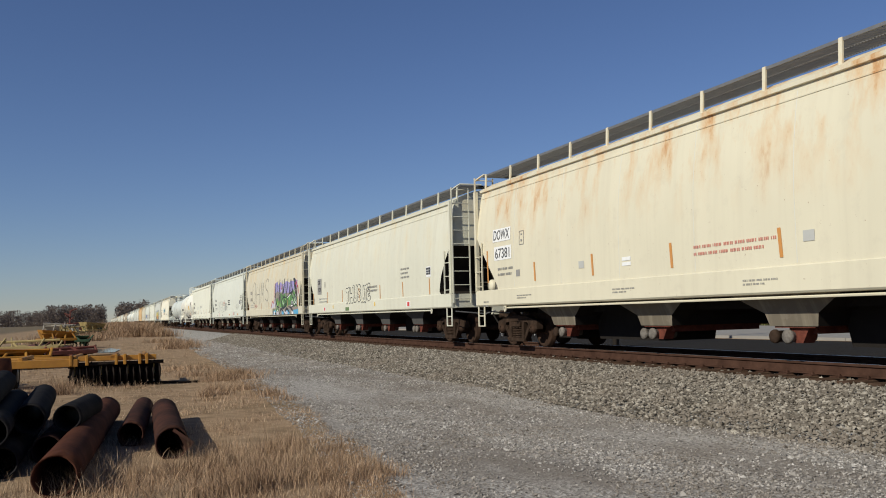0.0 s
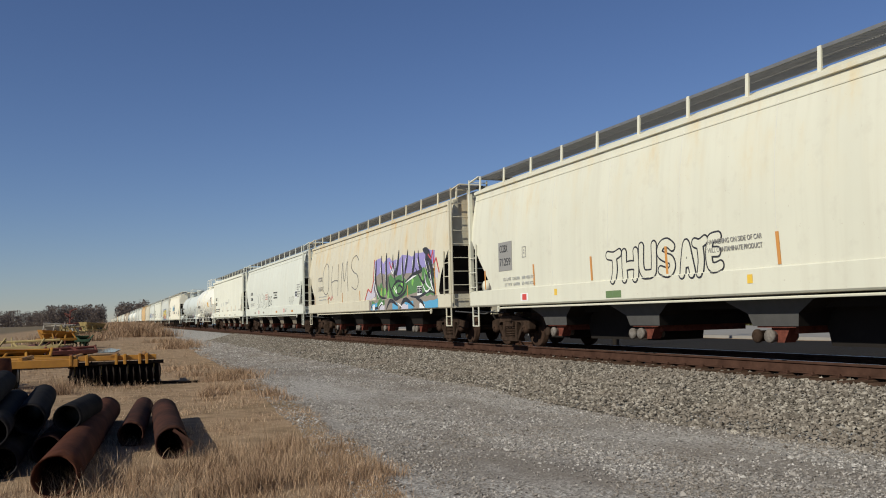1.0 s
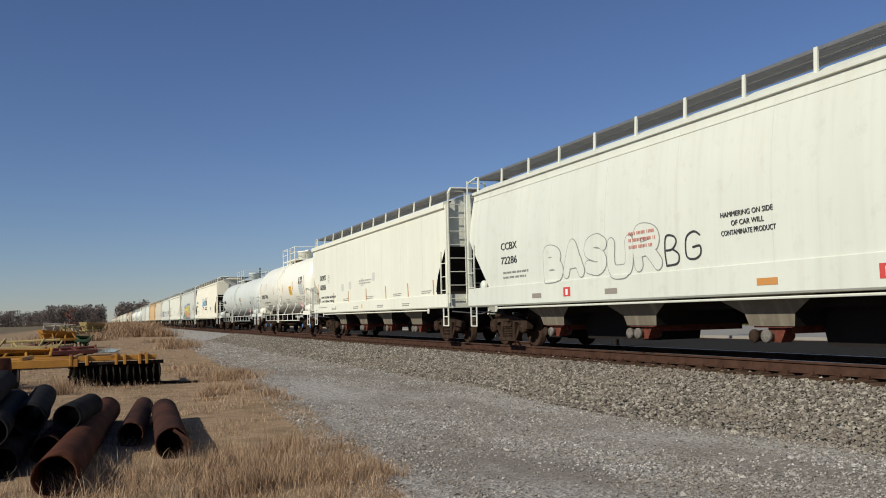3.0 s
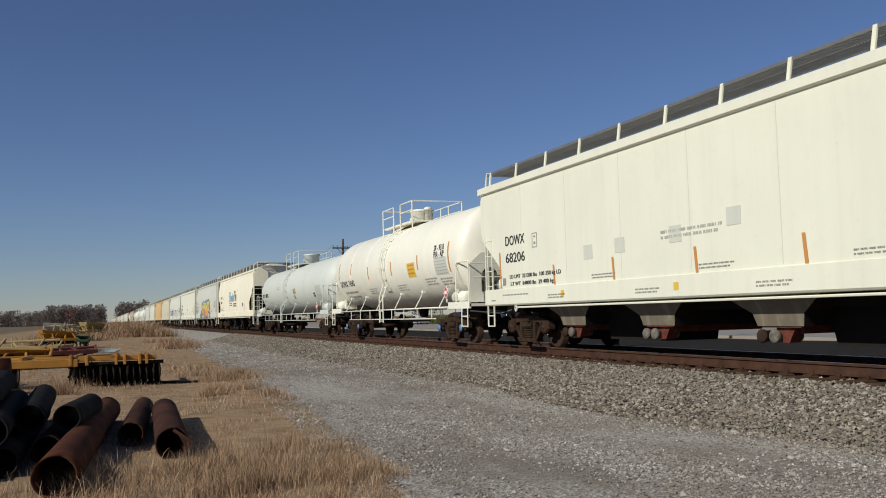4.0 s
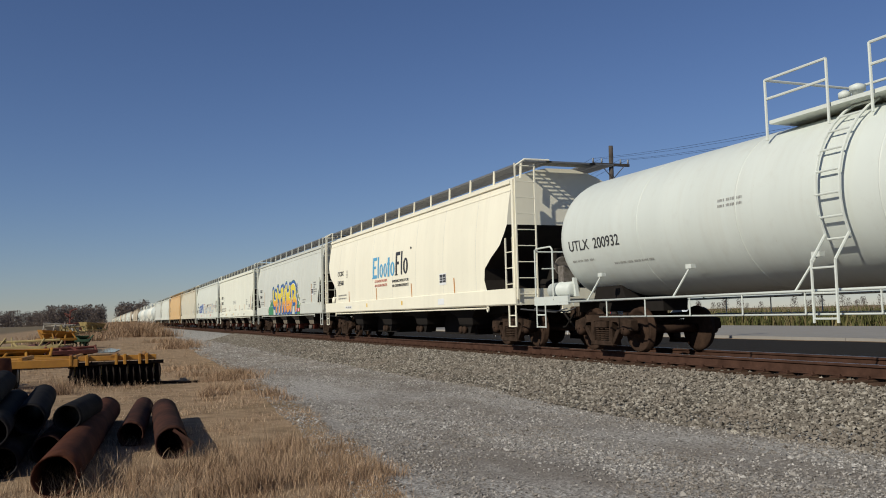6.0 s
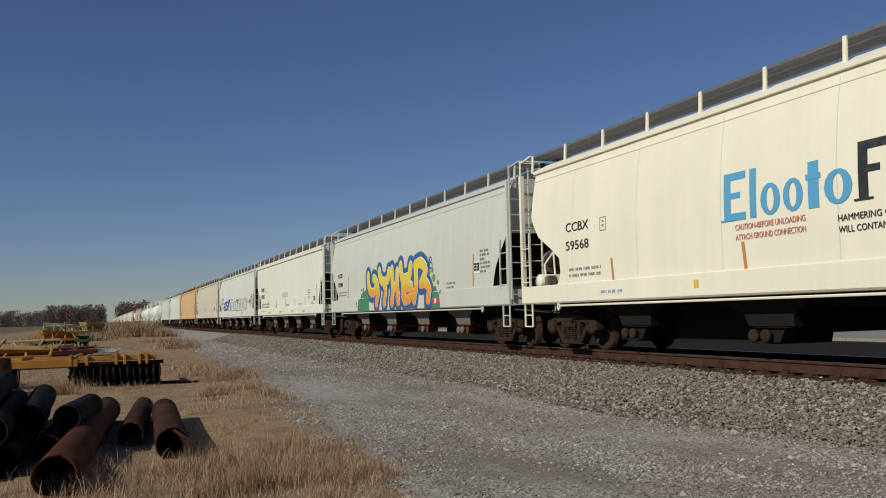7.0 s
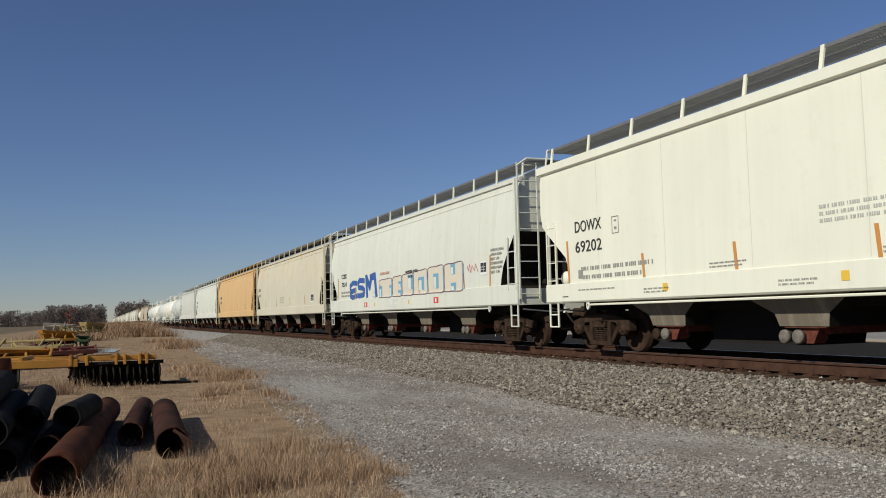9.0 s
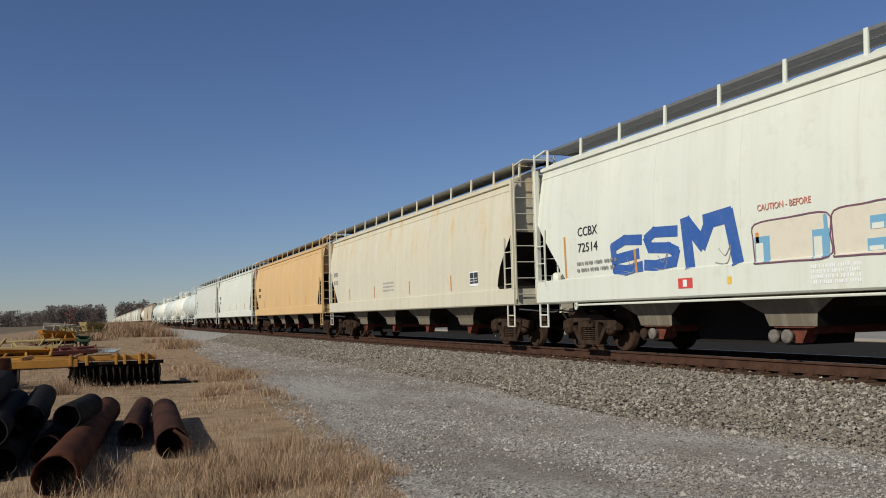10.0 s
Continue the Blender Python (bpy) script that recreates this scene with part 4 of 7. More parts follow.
        for i in range(3):
            rod(bm, (-1.62, dome_y - 0.22, 0.68 + 0.36 * i), (-1.62, dome_y + 0.22, 0.68 + 0.36 * i), 0.016, 6)
        for i in range(8):
            a = math.radians(-28 + i * 13)
            x, z = -(radius + 0.1) * math.cos(a), centre + (radius + 0.1) * math.sin(a)
            rod(bm, (x, dome_y - 0.22, z), (x, dome_y + 0.22, z), 0.016, 6)
        part("ladder", bm, pm, car)
        zt = centre + radius
        bm = bmesh.new()
        box(bm, -0.9, 0.9, dome_y - 1.7, dome_y + 1.7, zt - 0.03, zt + 0.03)
        part("top_platform", bm, pm, car)
        bm = bmesh.new()
        for s in (-1, 1):
            for dy in (-1.7, -0.4, 0.4, 1.7):
                rod(bm, (s * 0.95, dome_y + dy, zt - 0.3), (s * 0.95, dome_y + dy, zt + 0.70), 0.024, 6)
            for zz in (0.38, 0.70):
                if s > 0:
                    rod(bm, (s * 0.95, dome_y - 1.7, zt + zz), (s * 0.95, dome_y + 1.7, zt + zz), 0.022, 6)
                else:
                    rod(bm, (s * 0.95, dome_y - 1.7, zt + zz), (s * 0.95, dome_y - 0.4, zt + zz), 0.022, 6)
                    rod(bm, (s * 0.95, dome_y + 0.4, zt + zz), (s * 0.95, dome_y + 1.7, zt + zz), 0.022, 6)
        for dy in (-1.7, 1.7):
            rod(bm, (-0.95, dome_y + dy, zt + 0.70), (0.95, dome_y + dy, zt + 0.70), 0.022, 6)
        part("guard_rail", bm, pm, car)
        bm = bmesh.new()
        lathe(bm, [(zt - 0.1, 0.42), (zt + 0.48, 0.42), (zt + 0.5, 0.46), (zt + 0.56, 0.46), (zt + 0.6, 0.1)], 20, 'Z')
        part("dome", bm, pm, car)
        for dy, r, hh in ((-0.75, 0.11, 0.5), (0.72, 0.09, 0.35), (0.98, 0.07, 0.3)):
            bm = bmesh.new()
            lathe(bm, [(zt - 0.1, r), (zt + hh, r), (zt + hh, r * 1.4), (zt + hh + 0.08, r * 1.4), (zt + hh + 0.12, 0.03)], 12, 'Z')
            bmesh.ops.translate(bm, verts=bm.verts[:], vec=(0, dome_y + dy, 0))
            part("valve", bm, pm, car)
        bm = bmesh.new()
        lathe(bm, [(centre - radius - 0.35, 0.09), (centre - radius - 0.3, 0.16), (centre - radius + 0.05, 0.2)], 12, 'Z')
        box(bm, -0.9, 0.2, -0.12, 0.12, 0.62, 0.74)
        part("bottom_valve", bm, M["under"], car)
    if shields:
        for s in (-1, 1):
            ye = s * (e + 0.03)
            bm = bmesh.new()
            prism2 = [(-1.36, 1.2), (1.36, 1.2), (1.36, 2.3), (1.0, 2.62), (-1.0, 2.62), (-1.36, 2.3)]
            rings(bm, [[(x, ye, z) for x, z in prism2], [(x, ye + s * 0.03, z) for x, z in prism2]])
            bmesh.ops.recalc_face_normals(bm, faces=bm.faces[:])
            part("head_shield", bm, pm, car)
    for s in (-1, 1):
        if detail:
            add_coupler(car, s * h, s)
        add_truck(car, s * (h - 2.3), detail > 0)
    MOVING.append((car, (y0 + y1) / 2))
    return car


# ---- the train, front to rear; places are those at the clip's start ----
CARS = []
c0 = hopper("hopper_car", 2.9, 21.75, "cream_rust", "cream covered hopper car with rust streaks under the eaves", "A")
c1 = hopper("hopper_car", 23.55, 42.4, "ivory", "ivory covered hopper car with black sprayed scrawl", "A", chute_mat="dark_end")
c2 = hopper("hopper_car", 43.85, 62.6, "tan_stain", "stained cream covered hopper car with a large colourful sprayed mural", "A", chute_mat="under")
c3 = hopper("hopper_car", 63.95, 82.9, "white", "white covered hopper car with thin sprayed outlines", "A", sill=1.54)
c4 = hopper("hopper_car", 84.45, 101.85, "cream", "clean cream covered hopper car with smooth sides", "B")
c5 = tank("tank_car", 103.2, 118.9, "tankw", "cream tank car with an orange panel and top guard rails", 1.53, 2.66, dome_y=0.1, shields=True, e_in=0.35)
c6 = tank("tank_car", 119.6, 139.3, "tankg", "grey-white tank car with a ladder to its dome", 1.37, 2.51, dome_y=0.8, head=0.8, e_in=0.45)
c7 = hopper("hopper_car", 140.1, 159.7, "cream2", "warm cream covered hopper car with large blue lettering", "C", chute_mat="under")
c8 = hopper("hopper_car", 160.4, 178.6, "greyw", "grey covered hopper car with yellow and orange sprayed letters", "A", sill=1.56)
c9 = hopper("hopper_car", 180.1, 198.2, "cream", "clean cream covered hopper car with orange reflector strips", "B")
c10 = hopper("hopper_car", 199.7, 218.5, "white", "white covered hopper car with blue and sand sprayed letters", "A", sill=1.56)
c11 = hopper("hopper_car", 219.7, 238.5, "tan_stain", "beige covered hopper car with rust stains", "A", 1)
c12 = hopper("hopper_car", 239.9, 259.0, "orange", "faded orange covered hopper car", "A", 1)
c13 = hopper("hopper_car", 260.4, 279.0, "white", "white covered hopper car", "A", 1)
c14 = hopper("hopper_car", 280.3, 299.0, "greyw", "grey covered hopper car", "A", 1)
at = 300.4
order = ["t", "t", "t", "t", "t", "h", "h", "T", "h", "h", "h", "h", "h", "h"] + ["h", "h", "t", "h", "h", "h", "T", "h", "h", "t"] * 3
paints = ["white", "greyw", "tan", "ivory", "white", "tan_stain", "cream2", "greyw", "orange", "white"]
for i, k in enumerate(order):
    if k in "tT":
        tank("tank_car", at, at + 16.6, "tankw" if i % 2 else "tankg", "pale tank car far down the train", detail=1 if i < 5 else 0)
        at += 18.0
    else:
        pk = "tan" if 4 < i < 9 else paints[i % len(paints)]
        hopper("hopper_car", at, at + 18.4, pk, "pale covered hopper car far down the train", "A", 0)
        at += 19.9

NEAR = {c0, c1, c2, c3, c4, c5, c6, c7, c8, c9, c10}


# ---- lettering, decals and sprayed paint on the near side of the cars ----
def reporting(car, top, bottom, y, z1, z2, size, material="black", spread=None):
    lettering("lettering", top, size, M[material], car, y, z1, width=spread)
    lettering("lettering", bottom, size, M[material], car, y, z2, width=spread)


def stencil_box(car, y, z, w=0.24, hgt=0.34):
    for a, b, c, d in ((0, w, 0, 0.012), (0, w, hgt - 0.012, hgt), (0, 0.012, 0.012, hgt - 0.012), (w - 0.012, w, 0.012, hgt - 0.012), (0.08, w - 0.08, 0.08, 0.13), (0.08, w - 0.08, hgt - 0.1, hgt - 0.07)):
        rect("stencil", y - b, y - a, z + c, z + d, M["faded"], car, -1.607)


def inspection_plate(car, y, z, w=0.42, hgt=0.32):
    rect("decal", y - w, y, z, z + hgt, M["plate"], car, -1.606)
    rect("decal", y - w * 0.47, y - 0.03, z + 0.07, z + hgt - 0.03, M["black"], car, -1.610)
    rect("decal", y - w + 0.03, y - w * 0.53, z + 0.07, z + hgt - 0.03, M["black"], car, -1.610)
    bars("lettering", y - 0.05, z + 0.2, (w - 0.1, w - 0.12), M["plate"], car, 0.02, 0.07, -1.614)



# cream car with rust
for y in (8.62,):
    reflectors(car=c0, ys=[y], z=1.66, hgt=0.85)
reflectors(c0, (5.95, 3.35, 0.65, -2.05, -4.75, -7.4), 1.6, 0.45)
rect("decal", 7.25, 8.3, 2.70, 3.03, M["plate"], c0, -1.606)
rect("decal", 7.20, 8.2, 2.22, 2.57, M["plate"], c0, -1.606)
lettering("lettering", "DOWX", 0.36, M["black"], c0, 8.24, 2.75, width=0.92)
lettering("lettering", "67381", 0.36, M["black"], c0, 8.13, 2.27, width=0.84)
stencil_box(c0, 6.75, 2.52)
bars("lettering", 8.0, 1.96, (0.95, 0.85), M["faded"], c0, 0.06, 0.14)
rect("decal", 6.75, 6.95, 1.76, 1.92, M["faded"], c0)
rect("decal", 3.7, 3.92, 1.78, 1.93, M["table"], c0)
rect("decal", 1.95, 2.25, 1.73, 1.80, M["plate"], c0)
rect("decal", 1.95, 2.25, 1.83, 1.90, M["plate"], c0)
rect("decal", -2.72, -2.5, 1.8, 1.96, M["table"], c0)
bars("lettering", 0.02, 1.89, (2.0, 1.75), M["redtext"], c0, 0.05, 0.12)
for y in (6.9, 2.6, -1.2, -5.2):
    bars("lettering", y, 1.27, (0.8, 0.5), M["faded"], c0, 0.03, 0.06, -1.628)
bars("lettering", 8.9, 1.14, (0.3, 0.3), M["faded"], c0, 0.05, 0.1, -1.628)

# ivory car with scrawl
reflectors(c1, (8.4, 5.6, 3.0, 0.4, -2.4, -5.0, -7.6), 1.5, 0.5)
rect("decal", 6.78, 7.55, 1.93, 2.66, M["faded"], c1)
lettering("lettering", "CCBX", 0.27, M["black"], c1, 7.47, 2.40, -1.612, 0.46)
lettering("lettering", "71259", 0.27, M["black"], c1, 7.47, 2.06, -1.612, 0.62)
stencil_box(c1, 6.2, 2.2, 0.2, 0.26)
lettering("lettering", "LD LMT  221200   100 400 KG", 0.11, M["table"], c1, 7.3, 1.68, width=1.7)
lettering("lettering", "LT WT  64900   29 400 KG", 0.11, M["table"], c1, 7.2, 1.54, width=1.55)
for word, y, wide in (("THUS", 2.36, 2.15), ("ATE", -0.04, 1.0)):
    spray(c1, word, y, 1.50, wide, 0.52, ((0.20, M["g_ink"], -1.603), (0.135, M["ivory"], -1.607)), 0.28, 0.05, 3)
lettering("lettering", "HAMMERING ON SIDE OF CAR", 0.115, M["faded"], c1, -0.75, 1.93, width=1.3)
lettering("lettering", "WILL CONTAMINATE PRODUCT", 0.115, M["faded"], c1, -0.75, 1.79, width=1.3)
inspection_plate(c1, -7.3, 2.05)
for y, k in ((6.3, "placard"), (-5.4, "placard")):
    rect("decal", y - 0.4, y, 1.15, 1.33, M["plate"], c1, -1.628)
    rect("decal", y - 0.32, y - 0.1, 1.17, 1.31, M[k], c1, -1.632)
for y in (4.6, -1.7):
    rect("decal", y - 0.12, y, 1.24, 1.38, M["yellow_decal"], c1, -1.628)
rect("decal", 1.9, 2.45, 1.12, 1.26, M["g_olive"], c1, -1.628)
bars("lettering", -4.8, 2.4, (0.9, 0.8, 0.9), M["faded"], c1, 0.06, 0.14)

# stained car with the mural; its own small random numbers keep it the same each time
reflectors(c2, (8.1, 5.5, 3.0, 0.3, -2.62, -5.5), 1.46, 0.42, 0.04)
reflectors(c2, (-8.12,), 1.46, 0.9, 0.1)
reporting(c2, "CCBX", "71173", 7.38, 2.52, 2.07, 0.29, "faded", 0.8)
bars("lettering", 7.3, 1.78, (1.6, 1.5), M["table"], c2, 0.05, 0.14)
for k in (0.0, 0.02):
    spray(c2, "OHMS", 6.5 - k * 2, 1.85 + k, 6.0, 1.35, ((0.026 - k * 0.5, M["faded" if k == 0 else "g_ink"], -1.604 - k * 0.15),), 0.3, 0.1, 5)
rm = random.Random(11)


def jag(y0, y1, zlo, zhi, n, lo_amp, hi_amp):
    top = [(y0 + (y1 - y0) * i / n, zhi + rm.uniform(-hi_amp, hi_amp)) for i in range(n + 1)]
    low = [(y0 + (y1 - y0) * i / n, zlo + rm.uniform(-lo_amp, lo_amp)) for i in range(n + 1)]
    return low + top[::-1]


def strip(name, y0, y1, zlo, zhi, n, lo_amp, hi_amp, mat, x):
    """A sprayed band with uneven edges, in rigid strips."""
    strip.lift = 0.0 if x > -1.605 else (strip.lift + 0.00025) % 0.0018
    x -= strip.lift
    pts = jag(y0, y1, zlo, zhi, n, lo_amp, hi_amp)
    low, top = pts[:n + 1], pts[n + 1:][::-1]
    bm = bmesh.new()
    for i in range(n):
        prism(bm, [low[i], low[i + 1], top[i + 1], top[i]], x - 0.002, x)
    return part(name, bm, M[mat], c2)


strip.lift = 0.0
strip("sprayed_band", -8.05, -1.75, 2.1, 2.86, 18, 0.05, 0.12, "g_purple", -1.602)
strip("sprayed_band", -8.1, -1.8, 1.46, 2.34, 9, 0.0, 0.16, "g_taupe", -1.604)
strip("sprayed_band", -8.3, -1.0, 1.07, 1.46, 9, 0.0, 0.0, "g_taupe", -1.604)
for y0, y1, lo, hi in ((-2.9, -2.0, 1.5, 1.95), (-5.1, -3.4, 1.46, 2.3), (-7.3, -5.0, 1.55, 2.12), (-8.0, -6.9, 1.5, 2.3), (-3.0, -1.4, 1.2, 1.46)):
    strip("sprayed_patch", y0, y1, lo, hi, 6, 0.06, 0.14, "g_leaf", -1.606)
for y0, y1 in ((-2.1, -1.3), (-4.5, -3.9), (-6.1, -5.2), (-8.35, -6.9)):
    strip("sprayed_patch", y0, y1, 1.08, 1.3, 4, 0.01, 0.08, "g_sky_blue", -1.606)
for y0, y1, key in ((-3.0, -2.4, "g_lilac"), (-5.6, -4.9, "g_lilac"), (-7.2, -6.7, "g_chalk"), (-1.8, -1.5, "g_chalk")):
    strip("sprayed_patch", y0, y1, 1.08, 1.24, 4, 0.01, 0.06, key, -1.608)
for y, z in ((-2.5, 1.62), (-3.0, 1.7), (-3.35, 1.58), (-4.1, 1.75), (-4.9, 1.9), (-6.0, 1.95), (-6.9, 1.9), (-7.35, 2.25)):
    sheet("sprayed_patch", [(y, z - 0.14), (y + 0.1, z - 0.04), (y + 0.06, z + 0.12), (y - 0.05, z + 0.2), (y - 0.12, z + 0.02)], M["g_lime"], c2, -1.608)


def flick(pts, width, key="g_ink", x=-1.611):
    """A sprayed line that swells in its middle."""
    sprayed("sprayed_line", [smooth_path(pts, 5)], width, M[key], c2, x, taper=0.8)


# upright letter strokes, each bent its own way, then the joining curves and the pale edges beside them
for y, lo, hi, bend, w in ((-1.95, 1.75, 2.95, 0.30, 0.16), (-2.55, 1.9, 3.05, -0.25, 0.13), (-3.15, 1.6, 3.1, -0.10, 0.26), (-3.9, 2.0, 3.0, -0.35, 0.14), (-4.55, 2.25, 3.1, 0.25, 0.22),
                           (-5.0, 1.7, 2.9, -0.12, 0.16), (-5.5, 2.2, 3.05, 0.3, 0.16), (-6.2, 2.15, 2.95, 0.22, 0.22), (-6.55, 2.2, 2.95, -0.28, 0.14), (-7.3, 1.9, 2.9, -0.42, 0.26), (-7.75, 1.45, 2.45, -0.3, 0.18)):
    flick([(y, hi), (y + bend * 0.15, hi * 0.6 + lo * 0.4), (y + bend * 0.6, hi * 0.25 + lo * 0.75), (y + bend, lo)], w)
    flick([(y + 0.1, hi - 0.25), (y + bend * 0.2 + 0.1, hi * 0.6 + lo * 0.4), (y + bend * 0.6 + 0.08, hi * 0.3 + lo * 0.7)], 0.045, "g_chalk", -1.615)
for pts, w in (([(-1.9, 2.6), (-2.0, 1.9), (-2.5, 1.55), (-3.2, 1.5)], 0.12), ([(-3.4, 2.3), (-3.6, 1.85), (-4.2, 1.45), (-5.2, 1.65), (-5.5, 2.0)], 0.14), ([(-3.7, 1.75), (-4.4, 2.05), (-5.2, 1.95)], 0.1),
               ([(-4.3, 1.7), (-4.6, 1.9), (-5.0, 1.75), (-4.6, 1.6), (-4.3, 1.7)], 0.09), ([(-5.3, 2.0), (-6.1, 2.2), (-6.9, 2.3), (-6.5, 2.6)], 0.12), ([(-6.3, 2.4), (-7.0, 1.9), (-7.3, 2.1), (-6.9, 1.75)], 0.13),
               ([(-7.0, 2.95), (-7.5, 2.75), (-8.0, 2.0)], 0.3), ([(-5.7, 1.5), (-6.6, 1.45), (-7.5, 1.6), (-8.1, 1.5)], 0.1), ([(-1.2, 1.4), (-1.5, 1.15), (-2.3, 1.2), (-2.9, 1.4)], 0.1), ([(-3.2, 1.1), (-3.7, 1.4), (-4.5, 1.2)], 0.14),
               ([(-4.7, 1.1), (-5.3, 1.4), (-6.2, 1.15)], 0.16), ([(-6.4, 1.4), (-6.9, 1.3), (-7.2, 1.1)], 0.12), ([(-3.9, 2.9), (-4.15, 2.3), (-4.4, 2.75)], 0.14)):
    flick(pts, w)
for pts in ([(-1.7, 2.3), (-1.85, 1.9), (-2.3, 1.5)], [(-5.3, 1.95), (-6.0, 2.1), (-6.4, 2.15)], [(-6.9, 1.9), (-7.3, 1.6), (-7.8, 1.75)], [(-7.2, 2.2), (-7.3, 1.85), (-7.9, 1.6)], [(-2.2, 1.15), (-2.7, 1.35), (-2.9, 1.15)],
            [(-4.5, 1.3), (-5.0, 1.15)], [(-3.6, 2.6), (-3.95, 2.35), (-4.2, 2.7)], [(-4.0, 1.85), (-4.35, 1.65), (-4.2, 1.9)], [(-7.6, 2.0), (-8.0, 1.55)]):
    flick(pts, 0.06, "g_chalk", -1.615)
sheet("sprayed_patch", [(-0.5, 1.5), (-1.1, 1.48), (-1.9, 1.6), (-1.75, 2.3), (-1.3, 1.75), (-0.9, 1.85)], M["g_lilac"], c2, -1.603)
for line in ([(-0.4, 1.48), (-0.85, 1.9), (-1.25, 1.75), (-1.6, 2.2), (-1.7, 2.95)], [(-7.5, 2.75), (-7.75, 2.6), (-7.9, 2.85), (-8.0, 2.45), (-8.2, 2.6), (-8.45, 2.15)], [(-3.55, 2.75), (-3.75, 2.5), (-3.9, 2.7)]):
    stroke("sprayed_line", line, 0.05, M["g_red"], c2, -1.610)
sheet("sprayed_patch", [(-7.8, 2.5), (-8.0, 2.35), (-8.35, 2.2), (-8.3, 1.95), (-7.9, 2.1)], M["g_lilac"], c2, -1.603)
stroke("sprayed_line", [(5.6, 1.65), (5.2, 1.75), (5.0, 1.6), (4.8, 1.8), (4.6, 1.65)], 0.03, M["g_red"], c2)
inspection_plate(c2, -6.42, 1.5, 0.5, 0.3)

# white car with thin outlines
reporting(c3, "CCBX", "72286", 7.3, 2.46, 2.1, 0.26, "black", 0.9)
bars("lettering", 7.2, 1.85, (1.4, 1.3), M["faded"], c3, 0.05, 0.12)
spray(c3, "BASUR", 4.9, 1.68, 4.3, 0.6, ((0.30, M["faded"], -1.606), (0.26, M["white"], -1.610)), 0.3, 0.07, 7)
spray(c3, "BG", 0.35, 1.68, 1.0, 0.5, ((0.035, M["black"], -1.611),), 0.3, 0.06, 8)
spray(c3, "RIP", -5.85, 1.58, 1.2, 0.42, ((0.02, M["faded"], -1.608),), 0.25, 0.05, 9)
bars("lettering", 1.5, 2.3, (0.85, 0.9, 0.8), M["redtext"], c3, 0.06, 0.13, -1.618)
lettering("lettering", "HAMMERING ON SIDE", 0.12, M["black"], c3, -1.2, 2.34, width=1.2)
lettering("lettering", "OF CAR WILL", 0.12, M["black"], c3, -1.45, 2.19, width=0.75)
lettering("lettering", "CONTAMINATE PRODUCT", 0.12, M["black"], c3, -1.2, 2.04, width=1.25)
inspection_plate(c3, -7.45, 1.93, 0.5, 0.36)
bars("lettering", -7.9, 2.56, (0.7, 0.8, 0.4, 0.8, 0.9, 0.5), M["faded"], c3, 0.06, 0.12)
for y, k in ((4.1, "placard"), (-4.3, "placard"), (5.6, "g_taupe"), (-2.0, "reflector"), (-6.5, "reflector"), (2.4, "g_taupe")):
    w = 0.3 if k == "placard" else 0.45
    rect("decal", y - w, y, 1.2, 1.2 + (0.2 if k == "placard" else 0.11), M[k], c3, -1.628)
    if k == "placard":
        rect("decal", y - 0.2, y - 0.1, 1.23, 1.36, M["plate"], c3, -1.632)
bars("lettering", -4.75, 1.36, (0.6, 0.5, 0.4), M["faded"], c3, 0.03, 0.07, -1.628)

# clean cream cars with smooth sides
for car, num in ((c4, "68206"), (c9, "69202")):
    d = 0.3 if car is c9 else 0.0
    reporting(car, "DOWX", num, 7.4 + d, 2.55, 2.12, 0.34, "black", 1.05)
    lettering("lettering", "LD LMT  221200 lbs  100 350 kg LD", 0.13, M["black"], car, 7.2 + d, 1.72, width=2.6) if car is c4 else bars("lettering", 7.5, 1.72, (2.6,), M["faded"], car, 0.08)
    lettering("lettering", "LT WT  64800 lbs  29 400 kg", 0.13, M["black"], car, 7.15 + d, 1.54, width=2.2) if car is c4 else bars("lettering", 7.45, 1.54, (2.2,), M["faded"], car, 0.08)
    stencil_box(car, 5.95 + d, 2.4)
    reflectors(car, (7.72 + d,), 1.5, 0.9, 0.05)
    reflectors(car, (4.9 + d, 2.45 + d * 0.6, -0.15, -2.65, -5.1) + ((-7.5,) if car is c4 else ()), 1.48, 0.45, 0.04)
    rect("decal", 7.44, 7.62, 1.56, 1.74, M["faded"], car)
    bars("lettering", 0.85, 2.24, (1.7, 1.6, 1.65)[:2 if car is c4 else 3], M["table"], car, 0.05, 0.10)
    for y in (5.2, 1.7, -1.6, -4.5):
        bars("lettering", y, 1.24, (0.8, 0.7), M["faded"], car, 0.03, 0.06, -1.628)
        bars("lettering", y - 1.9, 1.6, (0.9, 0.8), M["faded"], car, 0.025, 0.06)
    for y in (4.6, 0.5):
        rect("decal", y - 0.14, y, 1.2, 1.34, M["yellow_decal"], car, -1.628)
    rect("stencil", 8.05, 8.3, 1.18, 1.2, M["black"], car, -1.628)
    bars("lettering", 7.6, 1.3, (1.4,), M["faded"], car, 0.03, 0.06, -1.628)
for y, z in ((0.6, 2.05), (-0.95, 2.2), (3.6, 1.95), (2.4, 2.0)):
    rect("patch", y - 0.35, y, z, z + 0.3, M["greyw"], c4, -1.603)

